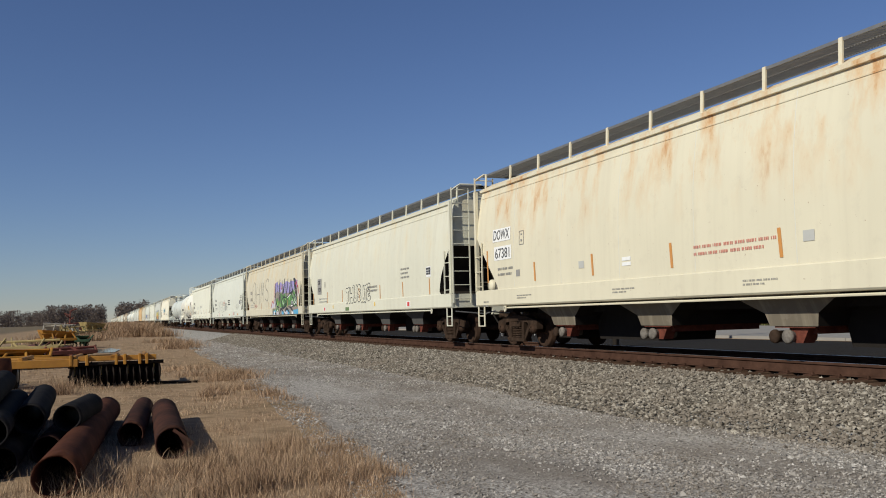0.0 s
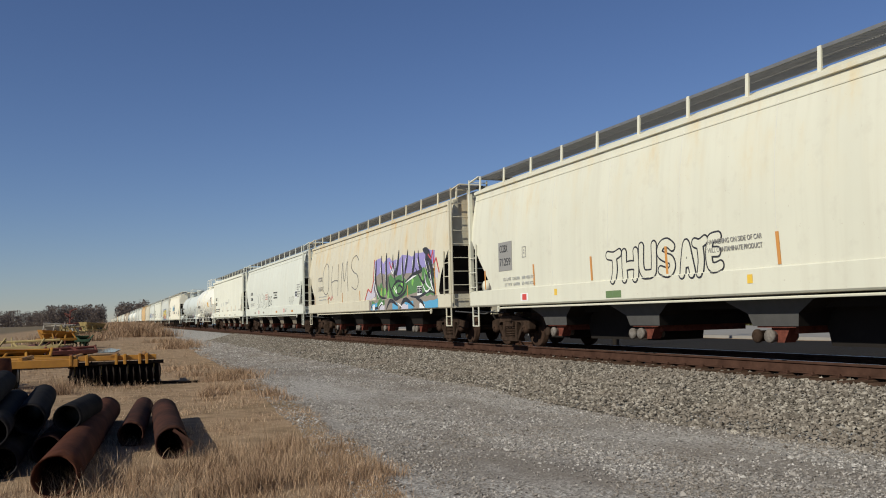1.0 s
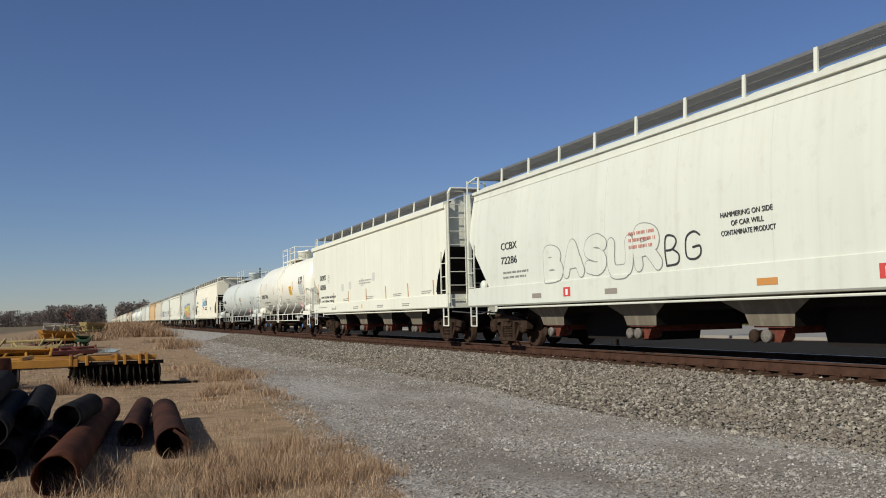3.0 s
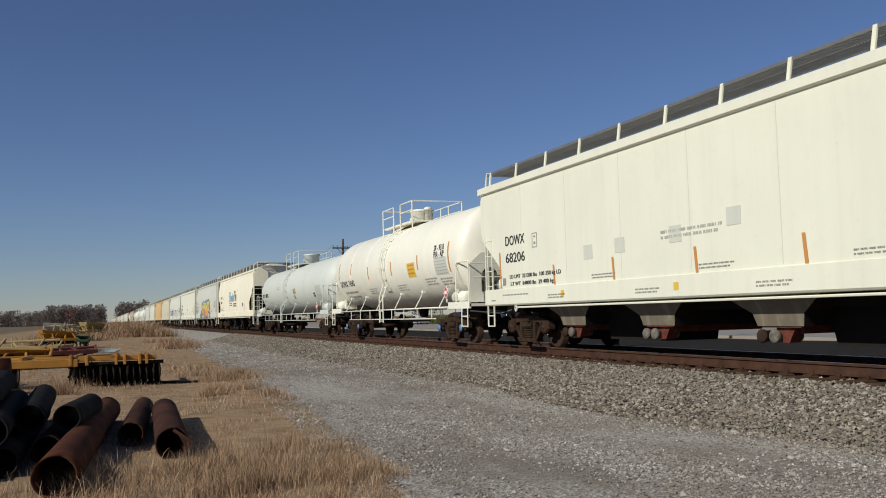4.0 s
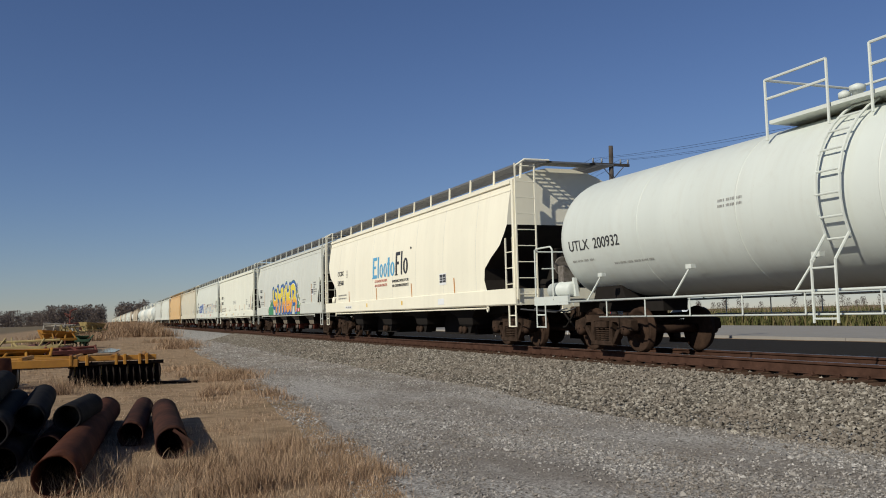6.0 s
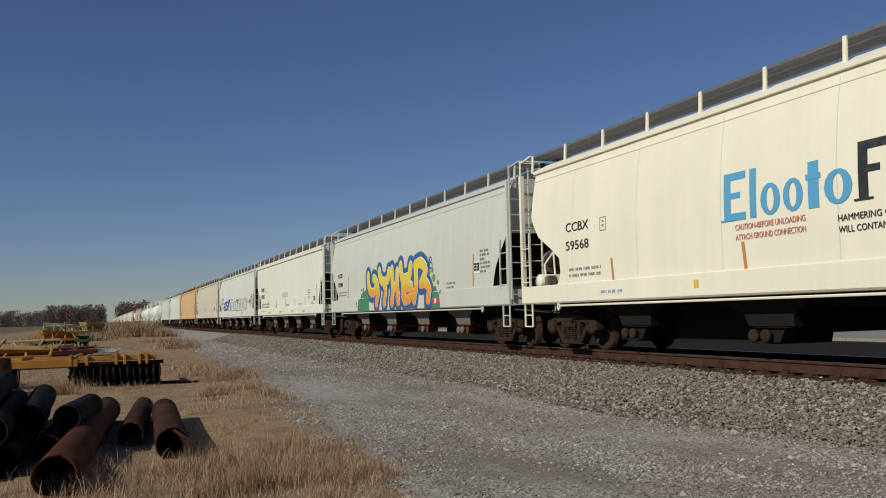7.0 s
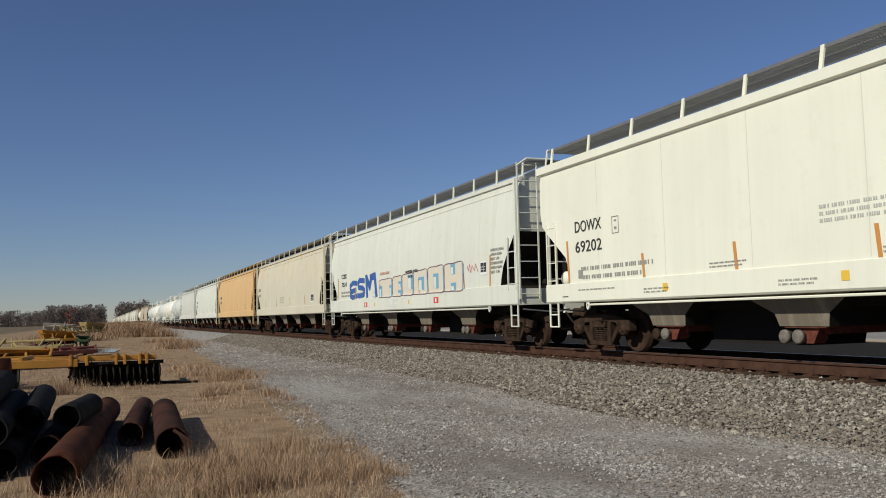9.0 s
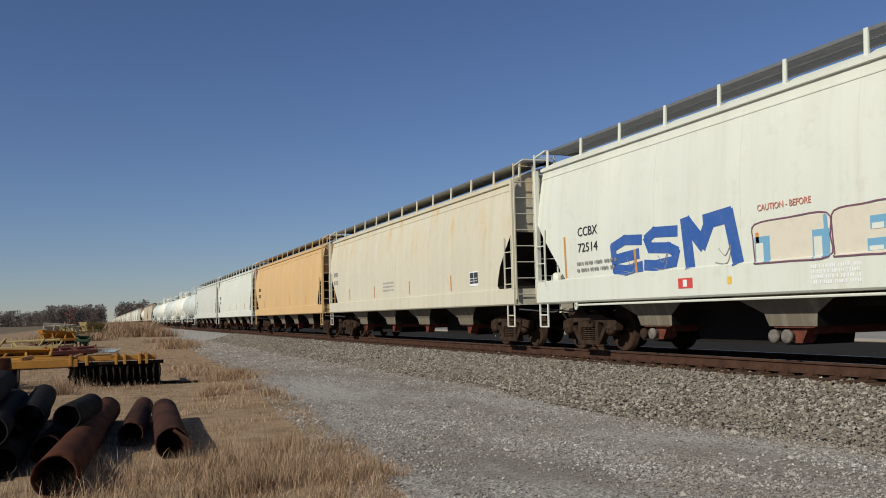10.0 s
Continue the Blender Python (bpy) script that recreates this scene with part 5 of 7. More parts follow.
# cars with lettering on a curved shell
def on_tank(name, car, a, b, y0, y1, radius, centre, material, lift=0.006, label=""):
    """A stuck-on patch that follows the shell from angle a to b (degrees above the middle)."""
    bm = bmesh.new()
    n = max(2, int(abs(b - a) / 4))
    ang = [math.radians(a + (b - a) * i / n) for i in range(n + 1)]
    y0, y1 = y0 + SHIFT[car], y1 + SHIFT[car]
    r0, r1 = radius - 0.004, radius + lift
    for p, q in zip(ang, ang[1:]):
        rings(bm, [[(-r * math.cos(t), y, centre + r * math.sin(t)) for r, t in ((r0, p), (r1, p), (r1, q), (r0, q))] for y in (y0, y1)])
    bmesh.ops.recalc_face_normals(bm, faces=bm.faces[:])
    return part(name, bm, material, car, label)


def tank_bars(car, a, widths, y, radius, centre, material, high=0.045, step=3.6):
    """Lines of print too small to read on a shell, as plain bars."""
    bm = bmesh.new()
    turn = math.degrees(high / radius)
    for i, w in enumerate(widths):
        q, k = 0.0, 0
        while q < w:
            if (k + 3 * i) % 7 != 5:
                d = high * (0.5, 0.4, 0.55, 0.2, 0.45)[(k + i) % 5]
                p0, p1 = math.radians(a - i * step), math.radians(a - i * step + turn)
                r = radius + 0.006
                f = bm.faces.new([bm.verts.new((-r * math.cos(t), y + SHIFT[car] - yy, centre + r * math.sin(t))) for t, yy in ((p0, q), (p0, q + d), (p1, q + d), (p1, q))])
                f.normal_update()
                if f.normal.x > 0:
                    f.normal_flip()
            q += high * 0.8
            k += 1
    part("lettering", bm, material, car)["kind"] = "stuff"


def wrap_text(car, text, size, y, z, width, radius, centre, material):
    ob = lettering("lettering", text, size, M[material], car, 0, 0, 0, width, 0.0, 0.004)
    for v in ob.data.vertices:
        a = math.asin(max(-0.99, min(0.99, (z - centre) / radius))) + v.co.y / radius
        r = radius + 0.006 + v.co.z
        v.co = (-r * math.cos(a), y + SHIFT[car] - v.co.x, centre + r * math.sin(a))
    ob.matrix_local = Matrix.Identity(4)


R5, Z5, R6, Z6 = 1.53, 2.66, 1.37, 2.51
SHIFT = {c5: -0.4, c6: -0.6}
wrap_text(c5, "DOWX  74343", 0.36, 7.0 - 0.25, 2.12, 2.1, R5, Z5, "black")
wrap_text(c5, "SR - 9316", 0.27, -4.75, 2.82, 0.85, R5, Z5, "black")
wrap_text(c5, "FRA - AIP", 0.27, -4.75, 2.62, 0.85, R5, Z5, "black")
wrap_text(c5, "LD LMT  212500 LB  96350 KG", 0.13, 6.5, 1.84, 1.9, R5, Z5, "faded")
wrap_text(c5, "LT WT  73500 LB  33350 KG", 0.13, 6.4, 1.66, 1.8, R5, Z5, "faded")
for y, a, b in ((6.85, -8, 18), (4.95, -3, 14), (2.5, -14, 4), (-0.4, -14, 4), (-3.2, -12, 6), (-5.95, -20, 14)):
    on_tank("reflector", c5, a, b, y - 0.045, y + 0.045, R5, Z5, M["reflector"], label="orange reflective strip")
on_tank("decal", c5, -20, -2, -2.9, -2.15, R5, Z5, M["yellow_decal"], label="yellow-orange warning panel")
for k in range(3):
    on_tank("decal", c5, -6 - k * 5, -4 - k * 5, -2.8, -2.25, R5, Z5, M["reflector"], 0.009)
on_tank("decal", c5, -22, -2, -5.75, -4.72, R5, Z5, M["tankg"])
for k in range(6):
    on_tank("table_line", c5, -21 + k * 3.6, -20.0 + k * 3.6, -5.7, -4.78, R5, Z5, M["table"], 0.009)
for y, a in ((-0.6, -30), (-3.6, -26), (2.9, -30), (-4.9, -28)):
    tank_bars(c5, a, (1.0, 0.85, 0.95), y, R5, Z5, M["faded"])
wrap_text(c6, "UTLX  200932", 0.32, 9.0, 2.2, 2.0, R6, Z6, "black")
for y, w, a in ((9.0, 0.9, -24), (7.4, 1.4, -30), (3.9, 0.6, 6), (3.9, 0.6, 2)):
    tank_bars(c6, a, (w,), y, R6, Z6, M["faded"])
on_tank("decal", c6, -14, -2, -1.25, -0.62, R6, Z6, M["faded"])
on_tank("decal", c6, -8, -4, -1.25, -1.0, R6, Z6, M["yellow_decal"], 0.009)
on_tank("decal", c6, -26, -17, -1.0, -0.62, R6, Z6, M["faded"])
on_tank("decal", c6, -28, -15, -5.75, -5.3, R6, Z6, M["plate"])
on_tank("decal", c6, -26.5, -16.5, -5.5, -5.34, R6, Z6, M["black"], 0.009)
on_tank("decal", c6, -26.5, -16.5, -5.71, -5.54, R6, Z6, M["black"], 0.009)
tank_bars(c6, -5, (1.05, 1.1, 1.0, 1.1, 1.05, 1.1, 0.9, 1.0, 0.8, 0.6), -5.92, R6, Z6, M["table"], 0.04, 3.0)


def diamond(car, y, z, s=0.2, x=-1.53):
    o = sheet("placard", [(y - s, z), (y, z + s), (y + s, z), (y, z - s)], M["plate"], car, x, 0.012, "red and white diamond hazard placard")
    sheet("placard_face", [(y - s * 0.86, z), (y, z + s * 0.86), (y + s * 0.86, z), (y, z - s * 0.86)], M["placard"], o, x - 0.013, 0.004)
    sheet("placard_bar", [(y - s * 0.5, z - 0.05), (y + s * 0.5, z - 0.05), (y + s * 0.5, z + 0.05), (y - s * 0.5, z + 0.05)], M["plate"], o, x - 0.018, 0.004)
    bm = bmesh.new()
    rod(bm, (x + 0.02, y, z - s - 0.1), (x + 0.02, y, z + 0.1), 0.02, 6)
    part("placard_bracket", bm, M["plate"], o)


for tr in [o for o in c5.children if o.name.startswith("truck")]:
    for dy in (-0.89, 0.89):
        bm = bmesh.new()
        lathe(bm, [(-1.235, 0.01), (-1.235, 0.045), (-1.225, 0.05), (-1.225, 0.1), (-1.19, 0.11)], 16)
        bmesh.ops.translate(bm, verts=bm.verts[:], vec=(0, dy, 0.457))
        part("bearing_cap", bm, M["blue_cap"], tr, "blue-painted bearing cap")
diamond(c5, -6.15, 1.52)
diamond(c6, -7.65, 1.40)
# brake gear, valves and hoses on the tank ends
for car, h in ((c5, 7.85), (c6, 9.85)):
    for s in (-1, 1):
        bm = bmesh.new()
        box(bm, -1.0, -0.55, *sorted((s * (h - 0.25), s * (h - 0.5))), 1.5, 1.95)
        lathe(bm, [(-0.02, 0.24), (0.02, 0.24)], 16, 'Y')
        bmesh.ops.translate(bm, verts=[v for v in bm.verts if v.co.z < 0.6], vec=(-0.8, s * (h - 0.16), 1.95))
        bmesh.ops.bevel(bm, geom=bm.edges[:], offset=0.01, segments=1, affect='EDGES')
        part("hand_brake", bm, M["cap"], car)
        bm = bmesh.new()
        pipeline(bm, [(-0.55, s * (h - 0.4), 1.6), (0.1, s * (h - 0.35), 1.9), (0.6, s * (h - 0.4), 1.5), (1.0, s * (h - 0.4), 1.2)], 0.04, 8)
        part("hose", bm, M["under"], car)

# warm cream car with the big two-colour word: a plain row of shapes
for k, (w, hh, mt) in enumerate(((0.55, 0.78, "b"), (0.22, 0.78, "b"), (0.42, 0.5, "b"), (0.40, 0.5, "b"), (0.28, 0.68, "b"), (0.50, 0.5, "b"), (0.52, 0.80, "k"), (0.22, 0.80, "k"), (0.5, 0.55, "k"))):
    y = 2.4 - sum((0.55, 0.22, 0.42, 0.40, 0.28, 0.50, 0.52, 0.22, 0.5)[:k]) - 0.06 * k
    m = M["g_sky_blue"] if mt == "b" else M["g_ink"]
    if k in (2, 3, 5, 8):
        n = 14
        bm = bmesh.new()
        for i in range(n):
            p, q = i * math.tau / n, (i + 1) * math.tau / n
            cy, cz = y - w / 2, 2.26 + hh / 2
            prism(bm, [(cy + math.cos(a) * w / 2 * f, cz + math.sin(a) * hh / 2 * g) for a, f, g in ((p, 0.38, 0.74), (p, 1, 1), (q, 1, 1), (q, 0.38, 0.74))], -1.610, -1.606)
        part("emblem", bm, m, c7)
    elif k in (0, 6):
        rect("emblem", y - 0.2, y - 0.04, 2.26, 2.26 + hh, m, c7)
        rect("emblem", y - w, y - 0.2, 2.26 + hh - 0.12, 2.26 + hh, m, c7)
        rect("emblem", y - w + 0.12, y - 0.2, 2.26 + hh * 0.46, 2.26 + hh * 0.58, m, c7)
        if k == 0:
            rect("emblem", y - w, y - 0.2, 2.26, 2.38, m, c7)
        rect("emblem", y - 0.28, y + 0.04, 2.26, 2.29, m, c7, -1.610)
    else:
        rect("emblem", y - w + 0.04, y - 0.04, 2.26, 2.26 + hh, m, c7)
        if k == 4:
            rect("emblem", y - w, y, 2.26 + 0.42, 2.26 + 0.5, m, c7, -1.610)
lettering("lettering", "TM", 0.12, M["black"], c7, -1.85, 3.05)
reporting(c7, "CCBX", "59568", 7.6, 2.6, 2.2, 0.28, "black", 0.95)
stencil_box(c7, 6.2, 2.5, 0.22, 0.28)
bars("lettering", 7.5, 1.74, (1.3, 1.3), M["faded"], c7, 0.06, 0.13)
lettering("lettering", "HAMMERING ON SIDE OF CAR", 0.13, M["black"], c7, 0.0, 2.02, width=1.75)
lettering("lettering", "WILL CONTAMINATE PRODUCT", 0.13, M["black"], c7, 0.0, 1.86, width=1.75)
lettering("lettering", "CAUTION-BEFORE UNLOADING", 0.13, M["redtext"], c7, 2.1, 2.1, width=1.5)
lettering("lettering", "ATTACH GROUND CONNECTION", 0.13, M["redtext"], c7, 2.1, 1.94, width=1.5)
reflectors(c7, (5.75, 1.9, -2.05, -5.8), 1.45, 0.46, 0.05)
rect("decal", 5.35, 6.3, 1.2, 1.3, M["plate"], c7, -1.627)
bars("lettering", 6.2, 1.22, (0.8,), M["faded"], c7, 0.06, 0.1, -1.631)
for y in (3.2, -1.0):
    rect("decal", y - 0.13, y, 1.22, 1.36, M["yellow_decal"], c7, -1.628)
inspection_plate(c7, -4.6, 1.75, 0.55, 0.34)
rect("decal", -5.0, -4.5, 1.16, 1.34, M["plate"], c7, -1.628)

# grey car with bubble letters
for side, y0, y1 in ((1, 3.2, 4.8), (-1, -2.9, -4.3)):
    n = 14
    rim = [(y0 + (y1 - y0) * i / n, 1.2 + 0.75 * math.sqrt(1 - (i / n) ** 1.7) + 0.06 * math.sin(i * 2.1)) for i in range(n + 1)]
    bm = bmesh.new()
    for (a, b), (c, d) in zip(rim, rim[1:]):
        prism(bm, sorted([(a, 1.08), (c, 1.08)])[::1] + sorted([(a, b), (c, d)])[::-1], -1.602, -1.600)
    part("sprayed_bush", bm, M["g_green"], c8)
mb, tb, bb = mat_new("spray_yellow_to_orange", 0.55)
vb = coords(tb)
sb = tb.nodes.new("ShaderNodeSeparateXYZ")
tb.links.new(vb, sb.inputs[0])
wob = mul(tb, mul(tb, noise_f(tb, vb, 2.0, 3), 0.35), mul(tb, mul(tb, sb.outputs["Z"], 1.35, 'SUBTRACT'), 0.8), 'ADD')
tb.links.new(ramp(tb, wob, [(0.15, (0.76, 0.30, 0.05)), (0.50, (0.75, 0.36, 0.05)), (0.62, (0.72, 0.55, 0.05)), (1.0, (0.74, 0.60, 0.06))]), bb.inputs["Base Color"])
BUBBLE = {
    "U": [[(0.0, 0.98), (0.03, 0.68), (0.25, 0.42), (0.6, 0.40), (0.82, 0.55)], [(0.62, 0.86), (0.88, 0.74), (1.04, 0.42), (0.92, 0.04)]],
    "T": [[(0.0, 1.06), (0.15, 0.80), (0.5, 0.68)], [(1.0, 1.0), (0.9, 0.78), (0.5, 0.68)], [(0.5, 0.68), (0.62, 0.4), (0.55, 0.03)]],
    "H": [[(0.0, 1.04), (0.12, 0.5), (0.05, 0.03)], [(0.8, 0.95), (0.78, 0.5), (1.0, 0.05)], [(0.12, 0.48), (0.78, 0.5)]],
    "E": [[(0.0, 1.12), (0.12, 0.78), (0.3, 0.66)], [(0.95, 1.06), (0.8, 0.76), (0.3, 0.66), (0.22, 0.3), (0.45, 0.04)], [(0.28, 0.42), (0.98, 0.46)], [(0.45, 0.04), (0.8, 0.10), (1.1, 0.25)]],
    "R": [[(0.12, 1.02), (0.14, 0.55), (0.02, 0.05)], [(0.1, 1.05), (0.5, 1.1), (0.84, 0.88), (0.62, 0.6)], [(0.5, 0.5), (0.85, 0.5), (1.06, 0.3), (1.02, 0.04)]],
}
for ch, y, w in (("U", 3.32, 1.2), ("T", 1.88, 1.14), ("H", 0.40, 0.74), ("E", -0.56, 1.1), ("R", -1.95, 1.3)):
    paths = [smooth_path([(y - px * w, 1.30 + pz * 1.12) for px, pz in st], 5) for st in BUBBLE[ch]]
    for width, material, x, sh in ((0.74, M["g_leaf"], -1.604, (0, 0)), (0.67, M["g_blue"], -1.608, (0, 0)), (0.365, M["g_chalk"], -1.612, (-0.028, 0.012)), (0.34, mb, -1.616, (0, 0))):
        sprayed("sprayed_letter", paths, width, material, c8, x, "bubble letter fading from yellow to orange" if material is mb else "", sh)
for y, z, r in ((-3.75, 2.0, 0.13), (-3.65, 2.25, 0.09), (-4.1, 1.85, 0.08), (4.1, 1.72, 0.11), (4.25, 1.9, 0.06), (4.0, 1.92, 0.06), (4.95, 1.4, 0.06), (4.9, 1.28, 0.05), (-3.4, 2.2, 0.08), (-4.3, 1.55, 0.07)):
    sheet("sprayed_dot", [(y + r * math.cos(i * 0.7854), z + r * math.sin(i * 0.7854)) for i in range(8)], M["g_moss"], c8, -1.609)
spray(c8, "SNB", -2.85, 2.38, 0.8, 0.32, ((0.035, M["g_blue"], -1.611),), 0.25, 0.1, 13)
reflectors(c8, (-6.8, 6.3), 1.62, 0.88, -0.05)
reporting(c8, "CCBX", "72948", 7.9, 2.52, 2.14, 0.25, "black", 0.75)
bars("lettering", 7.8, 1.86, (1.4, 1.3), M["faded"], c8, 0.05, 0.12)
inspection_plate(c8, -6.86, 1.96, 0.42, 0.32)
bars("lettering", -7.3, 2.52, (0.6, 0.6, 0.35, 0.65, 0.7, 0.4), M["faded"], c8, 0.06, 0.11)
rect("decal", -4.25, -3.6, 1.2, 1.38, M["placard"], c8, -1.632)
rect("decal", -4.0, -3.85, 1.22, 1.36, M["plate"], c8, -1.636)
bars("lettering", -4.8, 1.75, (0.7, 0.6, 0.5), M["faded"], c8, 0.05, 0.12)

# white car with blue and sand letters
BLOCK = {"E": [[(1.0, 0.92), (0.5, 0.98), (0.1, 0.80), (0.16, 0.1), (0.55, 0.03), (1.0, 0.10)], [(0.1, 0.40), (0.9, 0.50)]],
         "S": [[(0.98, 0.92), (0.3, 0.98), (0.05, 0.82), (0.15, 0.55), (0.75, 0.48), (0.98, 0.35), (0.9, 0.08), (0.3, 0.02), (0.0, 0.06)]],
         "M": [[(0.12, 0.0), (0.06, 0.95)], [(0.1, 0.9), (0.36, 0.42), (0.52, 0.88)], [(0.45, 0.88), (0.84, 0.94), (0.96, 0.0)]]}
for ch, y, w, z, hh, thick in (("E", 6.2, 1.05, 1.62, 0.62, 0.2), ("S", 4.98, 0.95, 1.66, 0.64, 0.2), ("M", 3.85, 1.45, 1.64, 0.78, 0.26)):
    for k, st in enumerate(BLOCK[ch]):
        stroke("sprayed_letter", [(y - px * w, z + pz * hh) for px, pz in st], thick, M["g_blue"], c10, -1.603 - 0.0012 * k)
for y in (5.6, 4.6, 2.9):
    sprayed("sprayed_line", [smooth_path([(y, 1.85), (y - 0.15, 1.72), (y - 0.3, 1.88), (y - 0.2, 1.6), (y + 0.1, 1.62)])], 0.014, M["faded"], c10, -1.612)
# sand-coloured blocks: the letter's cell, its blue notches and openings, and a scratchy edge line
for y0, y1, top, notches in ((2.05, 0.55, 2.17, ((2.05, 1.72, 1.5, 1.95), (0.86, 0.55, 1.5, 1.95))), (0.46, -0.54, 2.2, ((-0.16, -0.54, 1.86, 2.04), (-0.1, -0.54, 1.58, 1.74))),
                             (-0.58, -1.70, 2.23, ((-1.15, -1.70, 1.72, 2.2),)), (-1.74, -3.06, 2.28, ((-2.2, -2.72, 1.66, 2.08),)),
                             (-3.1, -4.46, 2.32, ((-3.55, -4.0, 1.66, 2.12),)), (-4.5, -5.95, 2.33, ((-5.0, -5.35, 2.02, 2.33), (-5.0, -5.4, 1.56, 1.78)))):
    rect("sprayed_block", y1, y0, 1.53, top, M["g_sand"], c10, -1.602, 0.02, "sand-coloured block letter edged in blue")
    for a, b, lo, hi in notches:
        rect("sprayed_notch", b, a, max(lo, 1.53), hi, M["g_haze"], c10, -1.606)
        rect("sprayed_notch", b + (a - b) * 0.42, a - 0.03, max(lo, 1.53), hi - 0.1, M["white"], c10, -1.610)
    sprayed("sprayed_line", [smooth_path([(y0, 1.54), (y0 + 0.03, 1.9), (y0 - 0.02, top - 0.02), ((y0 + y1) / 2, top + 0.015), (y1 + 0.02, top), (y1 - 0.02, 1.85), (y1 + 0.01, 1.55), ((y0 + y1) / 2, 1.535), (y0, 1.54)])], 0.022, M["g_plum"], c10, -1.612)
    sprayed("sprayed_line", [smooth_path([(y1 + 0.06, top - 0.05), (y1 + 0.05, 1.85), (y1 + 0.07, 1.56)])], 0.07, M["g_haze"], c10, -1.608)
reflectors(c10, (-7.75,), 1.55, 0.85, -0.05)
stroke("sprayed_line", [(-6.25, 2.2), (-6.35, 2.05), (-6.42, 2.25), (-6.5, 2.0), (-6.6, 2.2), (-6.75, 2.05), (-6.85, 2.22), (-7.0, 2.0)], 0.014, M["g_red"], c10)
reporting(c10, "CCBX", "72514", 7.45, 2.46, 2.12, 0.27, "black", 0.78)
bars("lettering", 7.5, 1.84, (1.6, 1.5), M["faded"], c10, 0.07, 0.14, -1.620)
reflectors(c10, (8.0,), 1.6, 0.9, 0.04)
reflectors(c10, (5.3, 1.95, -2.25, -6.0), 1.57, 0.45, 0.04)
lettering("lettering", "CAUTION - BEFORE", 0.14, M["redtext"], c10, 1.95, 2.35, width=1.1)
lettering("lettering", "HAMMERING ON SIDE", 0.14, M["black"], c10, -0.95, 2.26, -1.614, width=1.2)
lettering("lettering", "OF CAR", 0.14, M["black"], c10, -1.2, 2.1, -1.614, width=0.45)
inspection_plate(c10, -7.15, 1.9, 0.42, 0.35)
for k, line in enumerate(("INTERIOR LINING", "AMERON 400HSA", "EBRT  5-00", "EXTERIOR PAINT", "AMERON 400HSA", "EBRT  5-00")):
    lettering("lettering", line, 0.1, M["faded"], c10, -7.85, 2.48 - 0.115 * k, width=0.052 * len(line))
for y in (4.0, -3.6):
    rect("decal", y - 0.4, y, 1.22, 1.4, M["placard"], c10, -1.628)
    rect("decal", y - 0.25, y - 0.14, 1.25, 1.37, M["plate"], c10, -1.632)
bars("lettering", 0.9, 1.4, (0.9, 0.9, 0.9, 0.9), M["g_chalk"], c10, 0.05, 0.075, -1.628)
for y in (2.7, -1.2):
    rect("decal", y - 0.1, y, 1.25, 1.37, M["yellow_decal"], c10, -1.628)

# farther cars
reflectors(c11, (6.0, 2.5, -1.5, -5.2), 1.55, 0.45)
bars("lettering", 8.6, 2.6, (0.7, 0.7), M["faded"], c11, 0.18, 0.35)
inspection_plate(c11, -6.6, 1.62, 0.6, 0.4)
bars("lettering", 1.4, 2.0, (1.2, 1.2, 1.2), M["table"], c11, 0.06, 0.13)
for car in (c12, c13, c14):
    reflectors(car, (6.0, 2.0, -2.0, -6.0), 1.55, 0.45)
    bars("lettering", 8.0, 2.6, (0.8, 0.8), M["black"], car, 0.2, 0.4)



# writing and a stain on the grey tank's leading head
def head_point(x, z, lift=0.006):
    e, hd = 9.85 - 0.45, 0.8
    q = min(0.98, (x * x + (z - Z6) ** 2) / R6 ** 2)
    return (x, -(e - hd) - hd * math.sqrt(1 - q) - lift, z)


ob = lettering("lettering", "UTLX  200932", 0.21, M["black"], c6, 0, 0, 0, 1.2, 0.0, 0.003)
for v in ob.data.vertices:
    v.co = head_point(-0.75 + v.co.x, 2.92 + v.co.y, 0.006 + v.co.z)
ob.matrix_local = Matrix.Identity(4)
for k, (x, z, w) in enumerate(((-0.55, 2.72, 0.6), (-0.5, 2.6, 0.5), (-0.52, 2.5, 0.35))):
    bm = bmesh.new()
    bm.faces.new([bm.verts.new(head_point(x + a * w, z + b)) for a, b in ((0, 0), (0.5, 0), (1, 0), (1, 0.035), (0.5, 0.035), (0, 0.035))])
    part("lettering", bm, M["table"], c6)
rm = random.Random(21)
for k in range(5):
    x = -0.78 + 0.07 * k + rm.uniform(-0.02, 0.02)
    top, low = 2.25 + rm.uniform(-0.1, 0.12), 1.62 + rm.uniform(-0.1, 0.2)
    bm = bmesh.new()
    a = [bm.verts.new(head_point(x + rm.uniform(-0.02, 0.0), low + (top - low) * i / 6, 0.005 + 0.0006 * k)) for i in range(7)]
    b = [bm.verts.new(head_point(x + 0.06 + rm.uniform(0, 0.03), low + (top - low) * i / 6, 0.005 + 0.0006 * k)) for i in range(7)]
    for i in range(6):
        bm.faces.new((a[i], b[i], b[i + 1], a[i + 1]))
    part("stain", bm, M["stain"], c6)


inspection_plate(c9, -6.95, 1.62, 0.38, 0.32)
reflectors(c9, (-7.72,), 1.5, 0.95, 0.05)
bars("lettering", -5.75, 2.2, (0.5, 0.55, 0.35, 0.5), M["faded"], c9, 0.05, 0.115)
# everything painted or stuck on the side of a round-sided car follows its surface
ON_SIDE = {"lettering", "decal", "stencil", "reflector", "seam", "patch", "emblem"}


